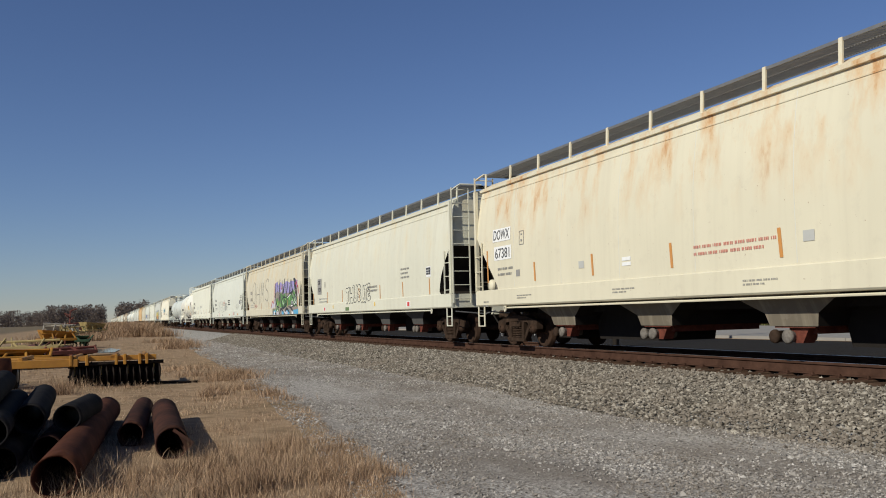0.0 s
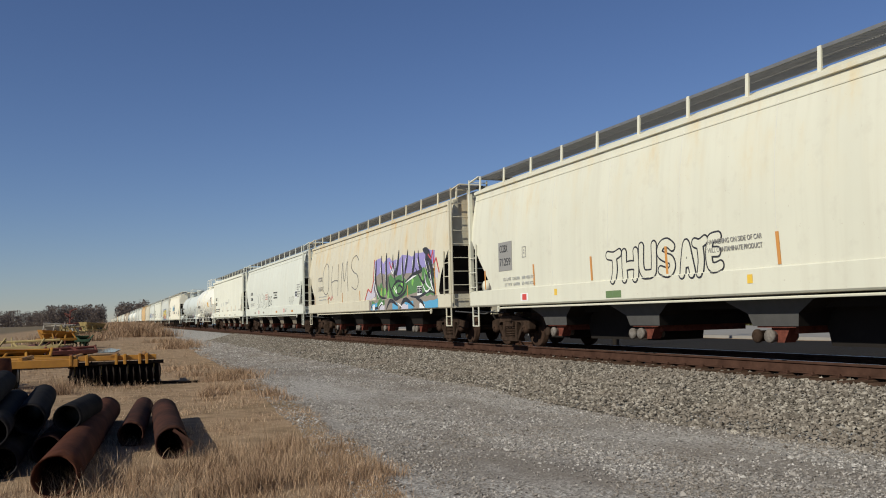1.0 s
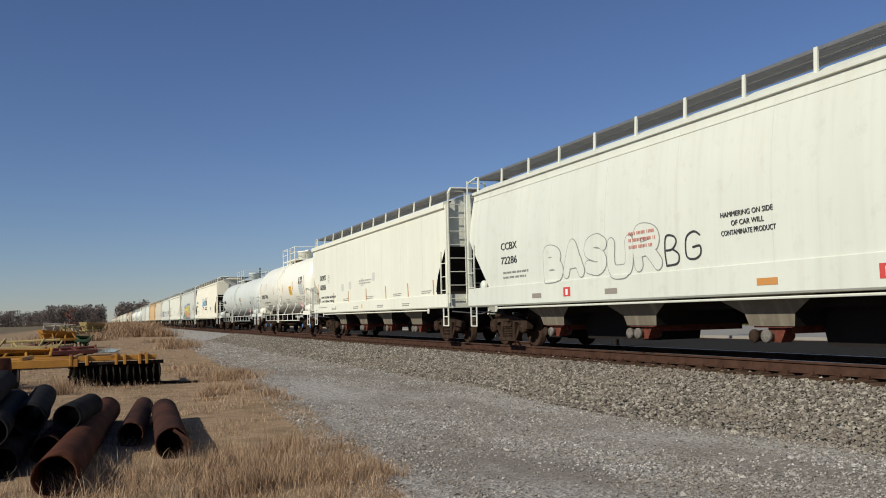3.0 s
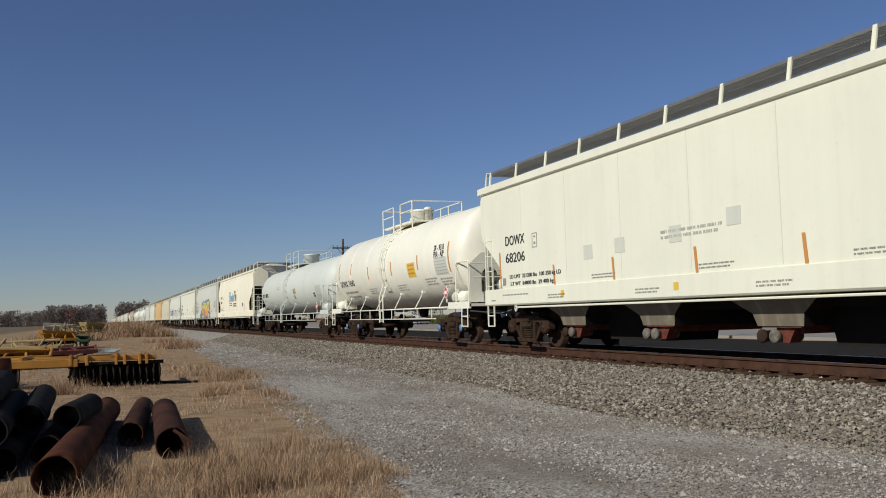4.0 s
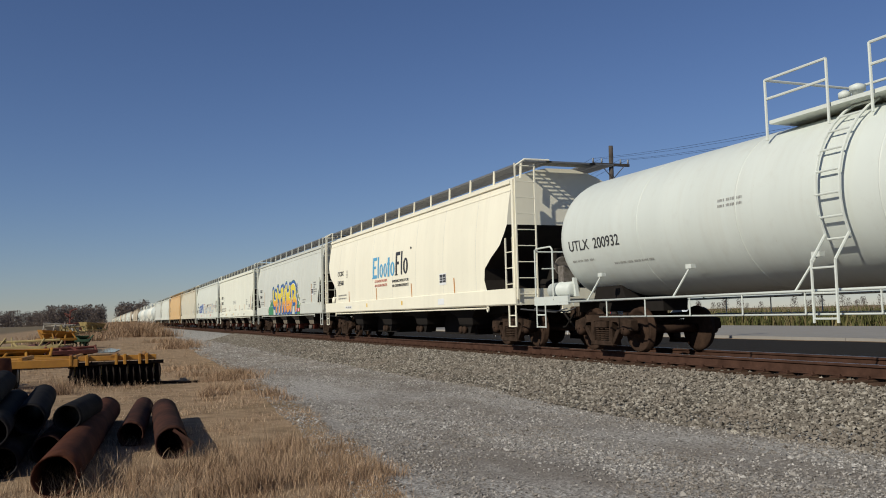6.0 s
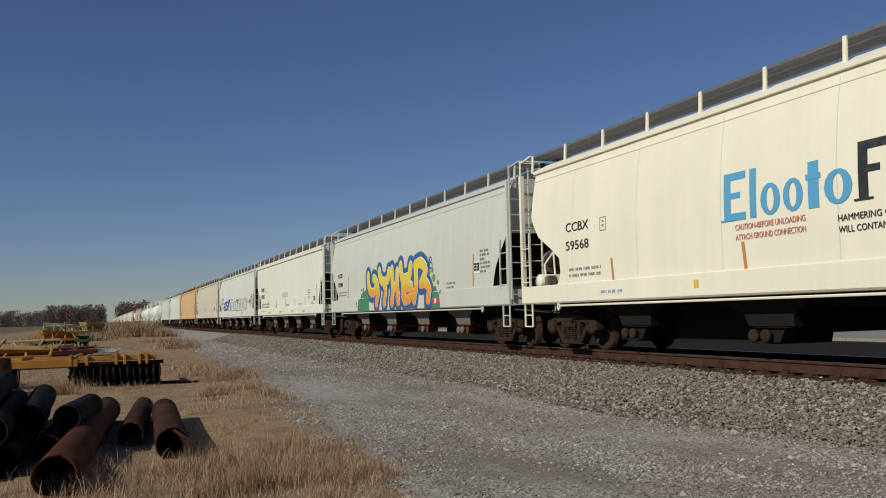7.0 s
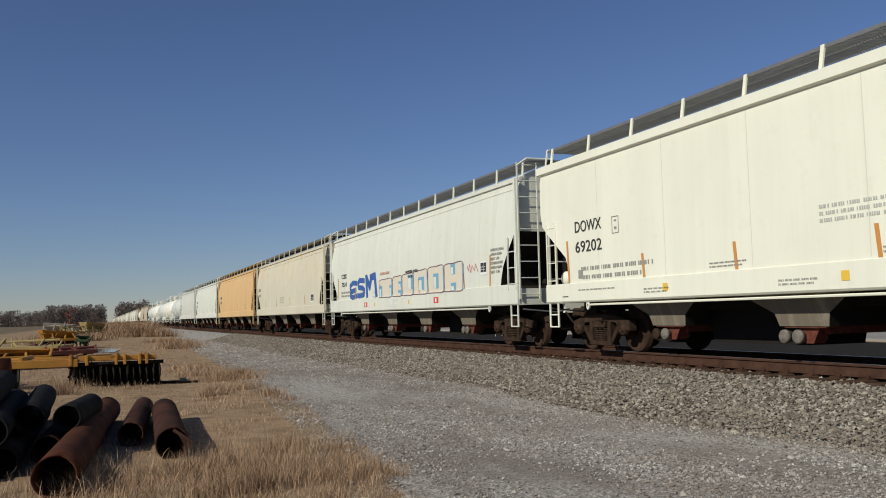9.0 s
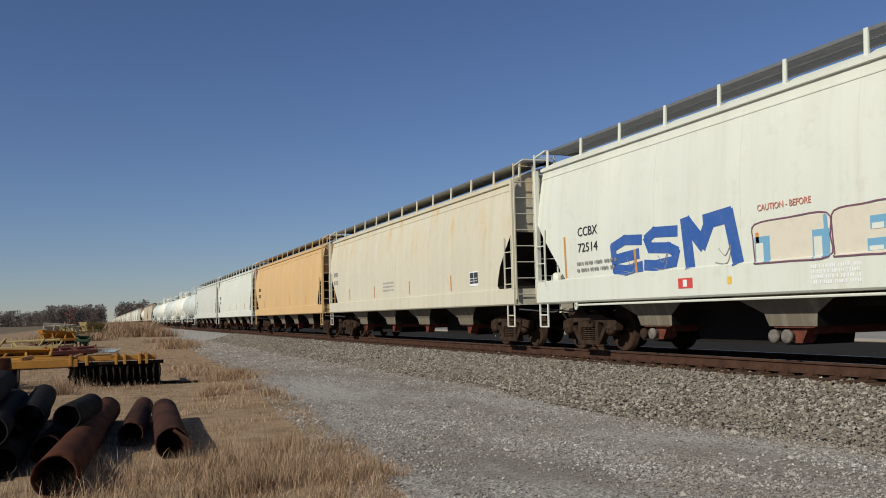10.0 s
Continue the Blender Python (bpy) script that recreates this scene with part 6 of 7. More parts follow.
def hug_side(car, sill, curved=True):
    for ob in list(car.children):
        base = ob.name.split(".")[0]
        paint_on = base.startswith("sprayed")
        if ob.type != 'MESH' or not (paint_on or base in ON_SIDE):
            continue
        bm = bmesh.new()
        bm.from_mesh(ob.data)
        bm.transform(ob.matrix_local)
        hi, lo = max(v.co.z for v in bm.verts), min(v.co.z for v in bm.verts)
        if paint_on and lo < 1.085:
            bmesh.ops.bisect_plane(bm, geom=bm.verts[:] + bm.edges[:] + bm.faces[:], plane_co=(0, 0, 1.085), plane_no=(0, 0, -1), clear_outer=True)
        if hi > 2.3 or paint_on and lo < sill:
            for z in (sill - 0.001, sill + 0.012, 2.3, 2.5, 2.7, 2.9, 3.1, 3.4, 3.7, 4.0):
                if lo < z < hi and (z > 2 or paint_on):
                    bmesh.ops.bisect_plane(bm, geom=bm.verts[:] + bm.edges[:] + bm.faces[:], plane_co=(0, 0, z), plane_no=(0, 0, 1))
            for v in bm.verts:
                out = 1.626 if paint_on and v.co.z < sill + 0.005 else side_half(v.co.z) if curved else 1.6
                v.co.x += 1.6 - out
            bm.to_mesh(ob.data)
            ob.matrix_local = Matrix.Identity(4)
        bm.free()


for car in (c0, c1, c2, c7, c11, c12, c13, c14):
    hug_side(car, 1.46)
for car in (c3, c8, c10):
    hug_side(car, 1.56)

# ---- pipes in the grass ----
M["pipe_rust"] = rusty("pipe_rust", (0.05, 0.02, 0.013), (0.13, 0.052, 0.032), 2.2)
M["pipe_black"] = rusty("tarred_pipe", (0.010, 0.010, 0.011), (0.03, 0.027, 0.027), 3.0, 0.9)
M["pipe_mixed"] = rusty("rusted_tarred_pipe", (0.018, 0.014, 0.013), (0.10, 0.042, 0.028), 1.4)


def pipe(a, b, r, mat, label, torn=False):
    """A hollow pipe from a to b, with wall thickness; torn: a split lip at its near end."""
    a, b = Vector(a), Vector(b)
    d = (b - a).normalized()
    u = d.orthogonal().normalized()
    w = d.cross(u)
    n, k = 28, 14
    rnd = random.Random(int(a.x * 100 + a.y * 10))
    bm = bmesh.new()
    loops = []

    def loop(p, rad, ragged=0.0):
        out = []
        for i in range(n):
            t = i * math.tau / n
            v = u * math.cos(t) + w * math.sin(t)
            out.append(p + v * (rad + 0.006 * noise.noise(p * 1.3 + v * 2)) + d * ragged * rnd.uniform(-1, 1))
        return out
    for i in range(k + 1):
        loops.append(loop(a.lerp(b, i / k), r, 0.02 if i in (0, k) else 0))
    loops += [loop(b - d * 0.01, r - 0.018), loop(a.lerp(b, 0.5), r - 0.018), loop(a + d * 0.01, r - 0.018)]
    vs = [[bm.verts.new(p) for p in lp] for lp in loops]
    for A, B in zip(vs, vs[1:] + vs[:1]):
        for i in range(n):
            bm.faces.new((A[i], A[(i + 1) % n], B[(i + 1) % n], B[i])).smooth = True
    if torn:
        side = Vector((1, -0.15, 0.25)).normalized()
        p = a + side * r * 0.9
        q = a + d * 0.75 + Vector((0, 0, r * 0.75))
        f = [p + Vector((0.07, -0.1, -0.02)), p + Vector((0.0, 0.0, -0.12)), a + d * 0.8 + side * r, q, a + Vector((0.02, 0, r * 0.9))]
        top = [bm.verts.new(x) for x in f]
        low = [bm.verts.new(x + Vector((-0.02, 0, -0.03))) for x in f]
        bm.faces.new(top)
        bm.faces.new(low[::-1])
        for i in range(5):
            bm.faces.new((top[i], low[i], low[(i + 1) % 5], top[(i + 1) % 5]))
    bmesh.ops.recalc_face_normals(bm, faces=bm.faces[:])
    ob = part("pipe", bm, M[mat], None)
    return tagged(ob, label, "pipe", "scrap pipes in the grass")


pipe((-0.40, 8.85, 0.20), (0.08, 15.2, 0.2), 0.2, "pipe_rust", "long rust-brown steel pipe lying in dry grass")
pipe((0.34, 11.94, 0.165), (0.66, 15.8, 0.16), 0.16, "pipe_mixed", "short dark rusted pipe lying in dry grass")
pipe((0.76, 10.63, 0.19), (0.92, 14.6, 0.19), 0.19, "pipe_mixed", "rusted pipe with a torn split end in grass", True)
pipe((-0.38, 11.18, 0.50), (-0.14, 13.0, 0.48), 0.155, "pipe_black", "short black tarred pipe resting on other pipes")
pipe((-0.77, 11.06, 0.52), (-0.80, 14.3, 0.54), 0.17, "pipe_black", "black tarred pipe resting on other pipes")
pipe((-0.58, 11.0, 0.17), (-0.32, 15.4, 0.17), 0.165, "pipe_mixed", "dark rusted pipe under others in the grass")
pipe((-0.98, 10.2, 0.17), (-0.95, 15.8, 0.17), 0.17, "pipe_black", "black tarred pipe at the bottom of a heap")
pipe((-1.06, 10.1, 0.50), (-1.16, 14.2, 0.50), 0.165, "pipe_black", "black tarred pipe on top of a heap")
pipe((-1.35, 9.9, 0.17), (-1.36, 15.5, 0.17), 0.17, "pipe_black", "black tarred pipe at the bottom of a heap")
pipe((-1.40, 10.6, 0.50), (-1.48, 15.0, 0.50), 0.17, "pipe_black", "black tarred pipe on top of a heap")
pipe((-1.75, 10.3, 0.17), (-1.8, 15.2, 0.17), 0.17, "pipe_mixed", "dark rusted pipe at the edge of a heap")
pipe((-1.22, 10.8, 0.80), (-1.3, 13.9, 0.80), 0.16, "pipe_black", "black tarred pipe crowning a heap")

# ---- farm machinery parked in the grass ----
M["farm_yellow"] = rusty("farm_yellow_paint", (0.30, 0.125, 0.014), (0.50, 0.235, 0.022), 1.5, 0.6)
M["farm_dark"] = rusty("dark_disc_steel", (0.012, 0.010, 0.009), (0.04, 0.03, 0.025), 5)
M["farm_tan"] = rusty("faded_yellow_paint", (0.26, 0.19, 0.07), (0.42, 0.32, 0.13), 2, 0.7)
M["farm_green"] = rusty("dark_green_paint", (0.02, 0.05, 0.025), (0.05, 0.11, 0.05), 2, 0.6)
M["farm_red"] = rusty("dull_red_paint", (0.10, 0.025, 0.015), (0.22, 0.06, 0.04), 2, 0.7)
M["farm_white"] = rusty("dirty_white_paint", (0.22, 0.19, 0.15), (0.50, 0.46, 0.38), 1.5, 0.7)
M["tyre"] = simple("rubber", (0.02, 0.02, 0.02), 0.9)


def disc_harrow():
    car = empty("disc_harrow", pose(-0.68, 23.7, 0, 0, 0, -4))
    tagged(car, "yellow disc harrow with a long beam over dark discs", "disc harrow")

    def beam(name, x0, x1, y0, y1, z0, z1, mat="farm_yellow", parent=car):
        bm = bmesh.new()
        box(bm, x0, x1, y0, y1, z0 * 0.88, z1 * 0.88)
        bmesh.ops.bevel(bm, geom=bm.edges[:], offset=0.012, segments=1, affect='EDGES')
        return part(name, bm, M[mat], parent)
    beam("beam", -3.6, 0.15, -0.37, -0.18, 0.60, 0.82)
    beam("beam", 0.15, 1.98, -0.30, -0.17, 0.74, 0.88)
    beam("beam", -3.6, 1.9, 0.55, 0.68, 0.70, 0.82)
    for x in (-2.4, -1.2, 0.0, 0.9, 1.6):
        beam("cross_bar", x, x + 0.1, -0.3, 1.6, 0.80, 0.90)
    for x in (-1.9, -0.05, 0.32, 1.0, 1.2, 1.55, 1.72):
        beam("bracket", x, x + 0.07, -0.39, -0.14, 0.62, 0.92)
    for x in (-3.0, -2.45):
        bm = bmesh.new()
        prism(bm, [(-0.4, 0.45), (0.4, 0.5), (0.2, 0.1), (-0.25, 0.14)], x, x + 0.08)
        part("plate", bm, M["farm_yellow"], car)
    bm = bmesh.new()
    rod(bm, (-1.0, -0.24, 0.56), (2.15, -0.24, 0.59), 0.045, 8)
    part("gang_bar", bm, M["farm_dark"], car)
    for yy in (-0.12, 0.75):
        beam("gang_frame", -0.1, 2.0, yy, yy + 0.12, 0.54, 0.66, "farm_dark")
    for row, yy in ((0, -0.15), (1, 0.75)):
        bm = bmesh.new()
        rod(bm, (-0.1, yy, 0.28), (2.05, yy, 0.28), 0.03, 8)
        axle = part("axle", bm, M["farm_dark"], car)
        me = None
        for i in range(14):
            x = -0.05 + i * 0.155
            if me is None:
                bm = bmesh.new()
                lathe(bm, [(0, 0.03), (0.03, 0.09), (0.045, 0.18), (0.035, 0.275), (0.03, 0.28), (0.035, 0.18), (0.02, 0.09), (-0.01, 0.03)], 18)
                d = part("disc", bm, M["farm_dark"], axle)
                me = d.data
            else:
                d = new("disc", me)
                d.parent = axle
            d.location = (x, yy, 0.28)
            d.rotation_euler = (0, 0, 0.3 if row == 0 else -0.3)
            if i % 2 == 0:
                bm = bmesh.new()
                prism(bm, [(yy - 0.03, 0.3), (yy + 0.03, 0.3), (yy + 0.06, 0.6), (yy - 0.02, 0.6)], x + 0.09, x + 0.12)
                part("standard", bm, M["farm_tan"] if i % 4 == 0 else M["farm_dark"], axle)
    for x in (-1.7, -1.35):
        bm = bmesh.new()
        lathe(bm, [(x - 0.09, 0.16), (x - 0.1, 0.28), (x - 0.06, 0.34), (x + 0.06, 0.34), (x + 0.1, 0.28), (x + 0.09, 0.16)], 22)
        bmesh.ops.translate(bm, verts=bm.verts[:], vec=(0, 0.1, 0.34))
        w = part("wheel", bm, M["tyre"], car)
        bm = bmesh.new()
        lathe(bm, [(x - 0.105, 0.02), (x - 0.09, 0.17), (x + 0.09, 0.17), (x + 0.105, 0.02)], 16)
        bmesh.ops.translate(bm, verts=bm.verts[:], vec=(0, 0.1, 0.34))
        part("rim", bm, M["board"], w)
    bm = bmesh.new()
    rod(bm, (1.5, 0.0, 0.06), (3.0, -0.2, 0.03), 0.035, 8)
    part("drag_bar", bm, M["farm_dark"], car)
    for y in (0.9, 1.7):
        bm = bmesh.new()
        rod(bm, (-3.4, y, 0.66), (1.0, y + 0.2, 0.70), 0.04, 8)
        part("rod", bm, M["farm_yellow"], car)


def implement(x, y, turn, width, depth, height, mat, dark, label, name, seed, hopper_box=False, wheels=2, mast=0.0):
    """A parked implement: a frame of beams on wheels, uprights, a hopper or toolbar and tines."""
    rnd = random.Random(seed)
    car = empty(name, pose(x, y, 0, 0, 0, turn))
    tagged(car, label, "farm implement")

    def beam(nm, x0, x1, y0, y1, z0, z1, m):
        bm = bmesh.new()
        box(bm, min(x0, x1), max(x0, x1), min(y0, y1), max(y0, y1), z0, z1)
        bmesh.ops.bevel(bm, geom=bm.edges[:], offset=0.015, segments=1, affect='EDGES')
        return part(nm, bm, M[m], car)
    w, d = width / 2, depth / 2
    base = height * 0.45
    for yy in (-d, d):
        beam("beam", -w, w, yy - 0.07, yy + 0.07, base, base + 0.16, mat)
    for k in range(4):
        xx = -w + width * k / 3
        beam("cross_bar", xx - 0.06, xx + 0.06, -d, d, base + 0.02, base + 0.14, mat)
        bm = bmesh.new()
        rod(bm, (xx, -d, base + 0.1), (xx + rnd.uniform(-0.3, 0.3), -d + 0.2, height * rnd.uniform(0.75, 1.0)), 0.05, 6)
        part("upright", bm, M[mat], car)
    bm = bmesh.new()
    rod(bm, (-w, -d + 0.2, height * 0.8), (w, -d + 0.2, height * 0.86), 0.06, 6)
    part("rail_bar", bm, M[mat], car)
    if hopper_box:
        bm = bmesh.new()
        rings(bm, [[(-w * 0.8, -d * 0.5, base + 0.15), (w * 0.8, -d * 0.5, base + 0.15), (w * 0.8, d * 0.5, base + 0.15), (-w * 0.8, d * 0.5, base + 0.15)],
                   [(-w, -d * 0.9, height), (w, -d * 0.9, height * 0.86), (w, d * 0.9, height * 0.86), (-w, d * 0.9, height)]])
        bmesh.ops.recalc_face_normals(bm, faces=bm.faces[:])
        part("hopper", bm, M[mat], car)
    for k in range(7):
        xx = -w + width * (k + 0.5) / 7
        bm = bmesh.new()
        pipeline(bm, [(xx, d * 0.6, base), (xx + 0.05, d * 0.9, base * 0.5), (xx - 0.02, d * 0.4, 0.03)], 0.035, 6)
        part("tine", bm, M[dark], car)
    for k in range(wheels):
        xx = -w * 0.7 + 1.4 * w * k / max(1, wheels - 1)
        bm = bmesh.new()
        r = height * 0.28
        lathe(bm, [(xx - 0.1, r * 0.5), (xx - 0.12, r * 0.85), (xx - 0.07, r), (xx + 0.07, r), (xx + 0.12, r * 0.85), (xx + 0.1, r * 0.5)], 18)
        bmesh.ops.translate(bm, verts=bm.verts[:], vec=(0, 0, r))
        part("wheel", bm, M["tyre"], car)
    for k in range(5):
        xx, sz = rnd.uniform(-w, w * 0.8), rnd.uniform(0.15, 0.3) * width
        bm = bmesh.new()
        z0 = rnd.uniform(0.1, 0.45) * height
        lean = rnd.uniform(-0.15, 0.15)
        prism(bm, [(-d * 0.7, z0), (d * 0.5, z0 + 0.05), (d * 0.3 + lean, z0 + 0.3 * height), (-d * 0.6 + lean, z0 + 0.26 * height)], xx, xx + sz)
        bmesh.ops.bevel(bm, geom=bm.edges[:], offset=0.02, segments=1, affect='EDGES')
        part("housing", bm, M[mat if k == 0 else dark], car)
    for k in range(9):
        bm = bmesh.new()
        xx = rnd.uniform(-w, w)
        rod(bm, (xx, rnd.uniform(-d, d), rnd.uniform(0.1, 0.5) * height), (xx + rnd.uniform(-0.4, 0.4) * w, rnd.uniform(-d, d), rnd.uniform(0.5, 1.0) * height), 0.035, 6)
        part("strut", bm, M[(mat, dark, "farm_dark")[k % 3]], car)
    if mast:
        bm = bmesh.new()
        rod(bm, (0, 0, base), (0.1, 0, mast), 0.08, 6)
        for k in range(5):
            a = k * 1.3
            rod(bm, (0.08, 0, mast - 0.25 * k), (0.08 + 0.7 * math.cos(a), 0.5 * math.sin(a), mast - 0.25 * k + 0.25), 0.07, 6)
        part("mast", bm, M[dark], car)
    return car


disc_harrow()
implement(-2.9, 34, 8, 2.2, 1.6, 0.80, "farm_yellow", "farm_dark", "yellow field cultivator standing in weeds", "cultivator", 1, True)
implement(-2.9, 45, -12, 2.6, 2.2, 1.0, "farm_tan", "farm_red", "faded yellow tillage frame with many tines", "cultivator", 2, False, 3)
implement(-1.5, 41, 20, 2.2, 1.4, 0.65, "farm_red", "farm_dark", "low dull red plough frame in the weeds", "plough", 6, False)
implement(-2.6, 58, 15, 1.9, 1.6, 1.25, "farm_yellow", "farm_dark", "orange-yellow hopper implement in the weeds", "seeder", 3, True)
implement(-1.6, 62, 0, 1.6, 1.4, 0.85, "farm_green", "farm_dark", "dark green implement with wheels", "planter", 4, True)
implement(-3.6, 88, -10, 2.6, 2.0, 1.7, "farm_white", "farm_tan", "white and yellow machine among weeds", "sprayer", 5, True)
implement(-2.7, 84, 25, 1.8, 1.8, 1.5, "farm_tan", "farm_dark", "faded yellow machine among weeds", "harvester_part", 8, False)
implement(-3.5, 108, 5, 2.8, 2.2, 1.9, "farm_red", "farm_red", "dark rusty machine with a tall arm", "loader", 7, False, 2, 3.0)
implement(-1.0, 100, 30, 2.2, 1.8, 1.7, "farm_tan", "farm_green", "old tractor-like machine with big wheels", "tractor", 9, True, 2)
bm = bmesh.new()
lathe(bm, [(0, 0.05), (0.0, 0.42), (0.03, 0.44), (0.5, 0.42), (0.53, 0.44), (1.1, 0.42), (1.12, 0.05)], 22, 'Z')
bmesh.ops.transform(bm, matrix=Matrix.Translation((-2.55, 22.2, 0.42)) @ Matrix.Rotation(1.57, 4, 'Y') @ Matrix.Translation((0, 0, -0.5)), verts=bm.verts[:])
tagged(part("drum", bm, M["pipe_rust"], None), "rust-brown steel drum lying in the grass", "drum")


# ---- dry grass, weeds and brush ----
def blade_material(name, a, b, c):
    m, t, bs = mat_new(name, 0.8)
    g = t.nodes.new("ShaderNodeNewGeometry")
    t.links.new(ramp(t, g.outputs["Random Per Island"], [(0.0, a), (0.5, b), (1.0, c)]), bs.inputs["Base Color"])
    return m


def blades(name, xs, ys, zs, heights, widths, material, label, lean=0.5, seed=1, ground_follow=True):
    """Bent blades, each two quads and a tip, joined in one mesh."""
    rng = np.random.default_rng(seed)
    n = len(xs)
    a = rng.uniform(0, 6.283, n)
    b = rng.uniform(0, 6.283, n)
    l = rng.uniform(0.1, lean, n)
    wx, wy = np.cos(a) * widths, np.sin(a) * widths
    dx, dy = np.cos(b) * l * heights, np.sin(b) * l * heights
    zs = zs + np.array([ground_z(p, q) for p, q in zip(xs, ys)]) - 0.012 if ground_follow else zs
    V = np.zeros((n, 5, 3))
    for k, (f, hh, w) in enumerate(((0, 0, 1), (0, 0, -1), (0.35, 0.55, 0.8), (0.35, 0.55, -0.8), (1, 1, 0))):
        V[:, k, 0] = xs + dx * f + wx * w
        V[:, k, 1] = ys + dy * f + wy * w
        V[:, k, 2] = zs + heights * hh * np.sqrt(np.clip(1 - 0.5 * l * l, 0.08, 1))
    base = np.arange(n)[:, None] * 5
    quads = (base + np.array([0, 1, 3, 2])).tolist()
    tris = (base + np.array([2, 3, 4])).tolist()
    me = bpy.data.meshes.new(name)
    me.from_pydata(V.reshape(-1, 3).tolist(), [], quads + tris)
    me.materials.append(material)
    return tagged(new(name, me), label, "grass", kind="stuff")


straw = blade_material("straw_blades", (0.18, 0.117, 0.073), (0.42, 0.29, 0.185), (0.65, 0.485, 0.33))
weed = blade_material("weed_stems", (0.13, 0.082, 0.050), (0.31, 0.203, 0.127), (0.50, 0.35, 0.225))
far_straw = blade_material("brown_straw", (0.16, 0.105, 0.066), (0.33, 0.226, 0.143), (0.52, 0.375, 0.245))
rng = np.random.default_rng(8)


def grass_field(n, y0, y1, xl, power, h0, h1, w, seed, name="grass", mat=None):
    y = y0 + (y1 - y0) * rng.uniform(0, 1, n) ** power
    e = np.array([edge_x(q) for q in y])
    e = e + 0.5 * np.sin(y * 1.7) * np.cos(y * 0.6) - 0.1
    lo = np.full(n, xl)
    lo = np.maximum(lo, -0.16 * y - 1.2)
    u = rng.uniform(0, 1, n)
    x = lo + (e - lo) * u
    clump = np.array([noise.noise((a * 1.1, b * 1.1, 0.5)) for a, b in zip(x, y)])
    keep = clump + rng.uniform(-0.4, 0.55, n) > -0.12
    x, y, clump = x[keep], y[keep], clump[keep]
    hts = (h0 + (h1 - h0) * rng.uniform(0, 1, len(x)) ** 2.2) * (1 + 0.9 * np.clip(clump, -0.6, 1))
    return blades(name, x, y, np.full(len(x), 0.0), hts, rng.uniform(0.6, 1.2, len(x)) * w, mat or straw, "dry straw-coloured winter grass", 2.4, seed)


grass_field(140000, 5.5, 13, -3.5, 1.0, 0.012, 0.10, 0.0021, 1)
grass_field(75000, 13, 26, -6, 1.0, 0.015, 0.09, 0.0036, 2)
grass_field(26000, 26, 70, -14, 1.3, 0.03, 0.13, 0.008, 3, "grass", far_straw)


def weed_clumps(name, rows, material, label, seed):
    """rows: x, y, spread, height, count, blade width."""
    r = np.random.default_rng(seed)
    X, Y, H, W = [], [], [], []
    for x, y, s, hh, n, w in rows:
        X.append(x + r.normal(0, s, n))
        Y.append(y + r.normal(0, s, n))
        H.append(hh * r.uniform(0.35, 1.1, n))
        W.append(np.full(n, w))
    return blades(name, np.concatenate(X), np.concatenate(Y), np.zeros(sum(map(len, X))), np.concatenate(H), np.concatenate(W), material, label, 1.0, seed)


weed_clumps("weeds", [(1.30, 8.3, 0.16, 0.30, 500, 0.003), (1.55, 8.9, 0.18, 0.24, 450, 0.003), (1.0, 8.2, 0.2, 0.26, 400, 0.003), (1.9, 8.5, 0.25, 0.2, 500, 0.003), (2.25, 8.2, 0.25, 0.14, 500, 0.003), (1.2, 9.7, 0.4, 0.18, 500, 0.003), (0.5, 9.2, 0.5, 0.16, 700, 0.003), (0.1, 8.6, 0.3, 0.2, 350, 0.003),
                      (-0.95, 21.3, 0.2, 0.42, 350, 0.006), (0.6, 22.6, 0.4, 0.14, 200, 0.006), (3.2, 23.8, 0.4, 0.32, 700, 0.006), (3.6, 25.5, 0.4, 0.26, 400, 0.006), (2.6, 30, 0.6, 0.2, 400, 0.008)] + [(rng.uniform(1.0, 2.7), rng.uniform(7.4, 11.5), rng.uniform(0.06, 0.16), rng.uniform(0.08, 0.22), 170, 0.0024) for i in range(26)]
            + [(rng.uniform(2.0, 3.6), rng.uniform(17, 27), rng.uniform(0.1, 0.25), rng.uniform(0.12, 0.28), 120, 0.005) for i in range(16)], weed, "tall brown dead weeds", 4)
weed_clumps("brush", [(4.0, 52, 0.6, 0.5, 700, 0.012), (4.6, 56, 0.5, 0.6, 600, 0.012), (4.2, 68, 0.7, 0.45, 400, 0.015)]
            + [(4.4 + rng.uniform(-1.8, 1.8), 92 + rng.uniform(0, 50), rng.uniform(0.35, 0.9), rng.uniform(0.8, 2.0), 600, 0.02) for i in range(16)] + [(-2.2 + rng.uniform(-2.5, 2.2), 72 + rng.uniform(0, 50), 0.8, 0.9, 500, 0.02) for i in range(10)]
            + [(5 + rng.uniform(-4, 3), 150 + rng.uniform(0, 180), 2.0, 1.8, 700, 0.04) for i in range(16)], weed, "brown leafless brush along the ditch", 5)

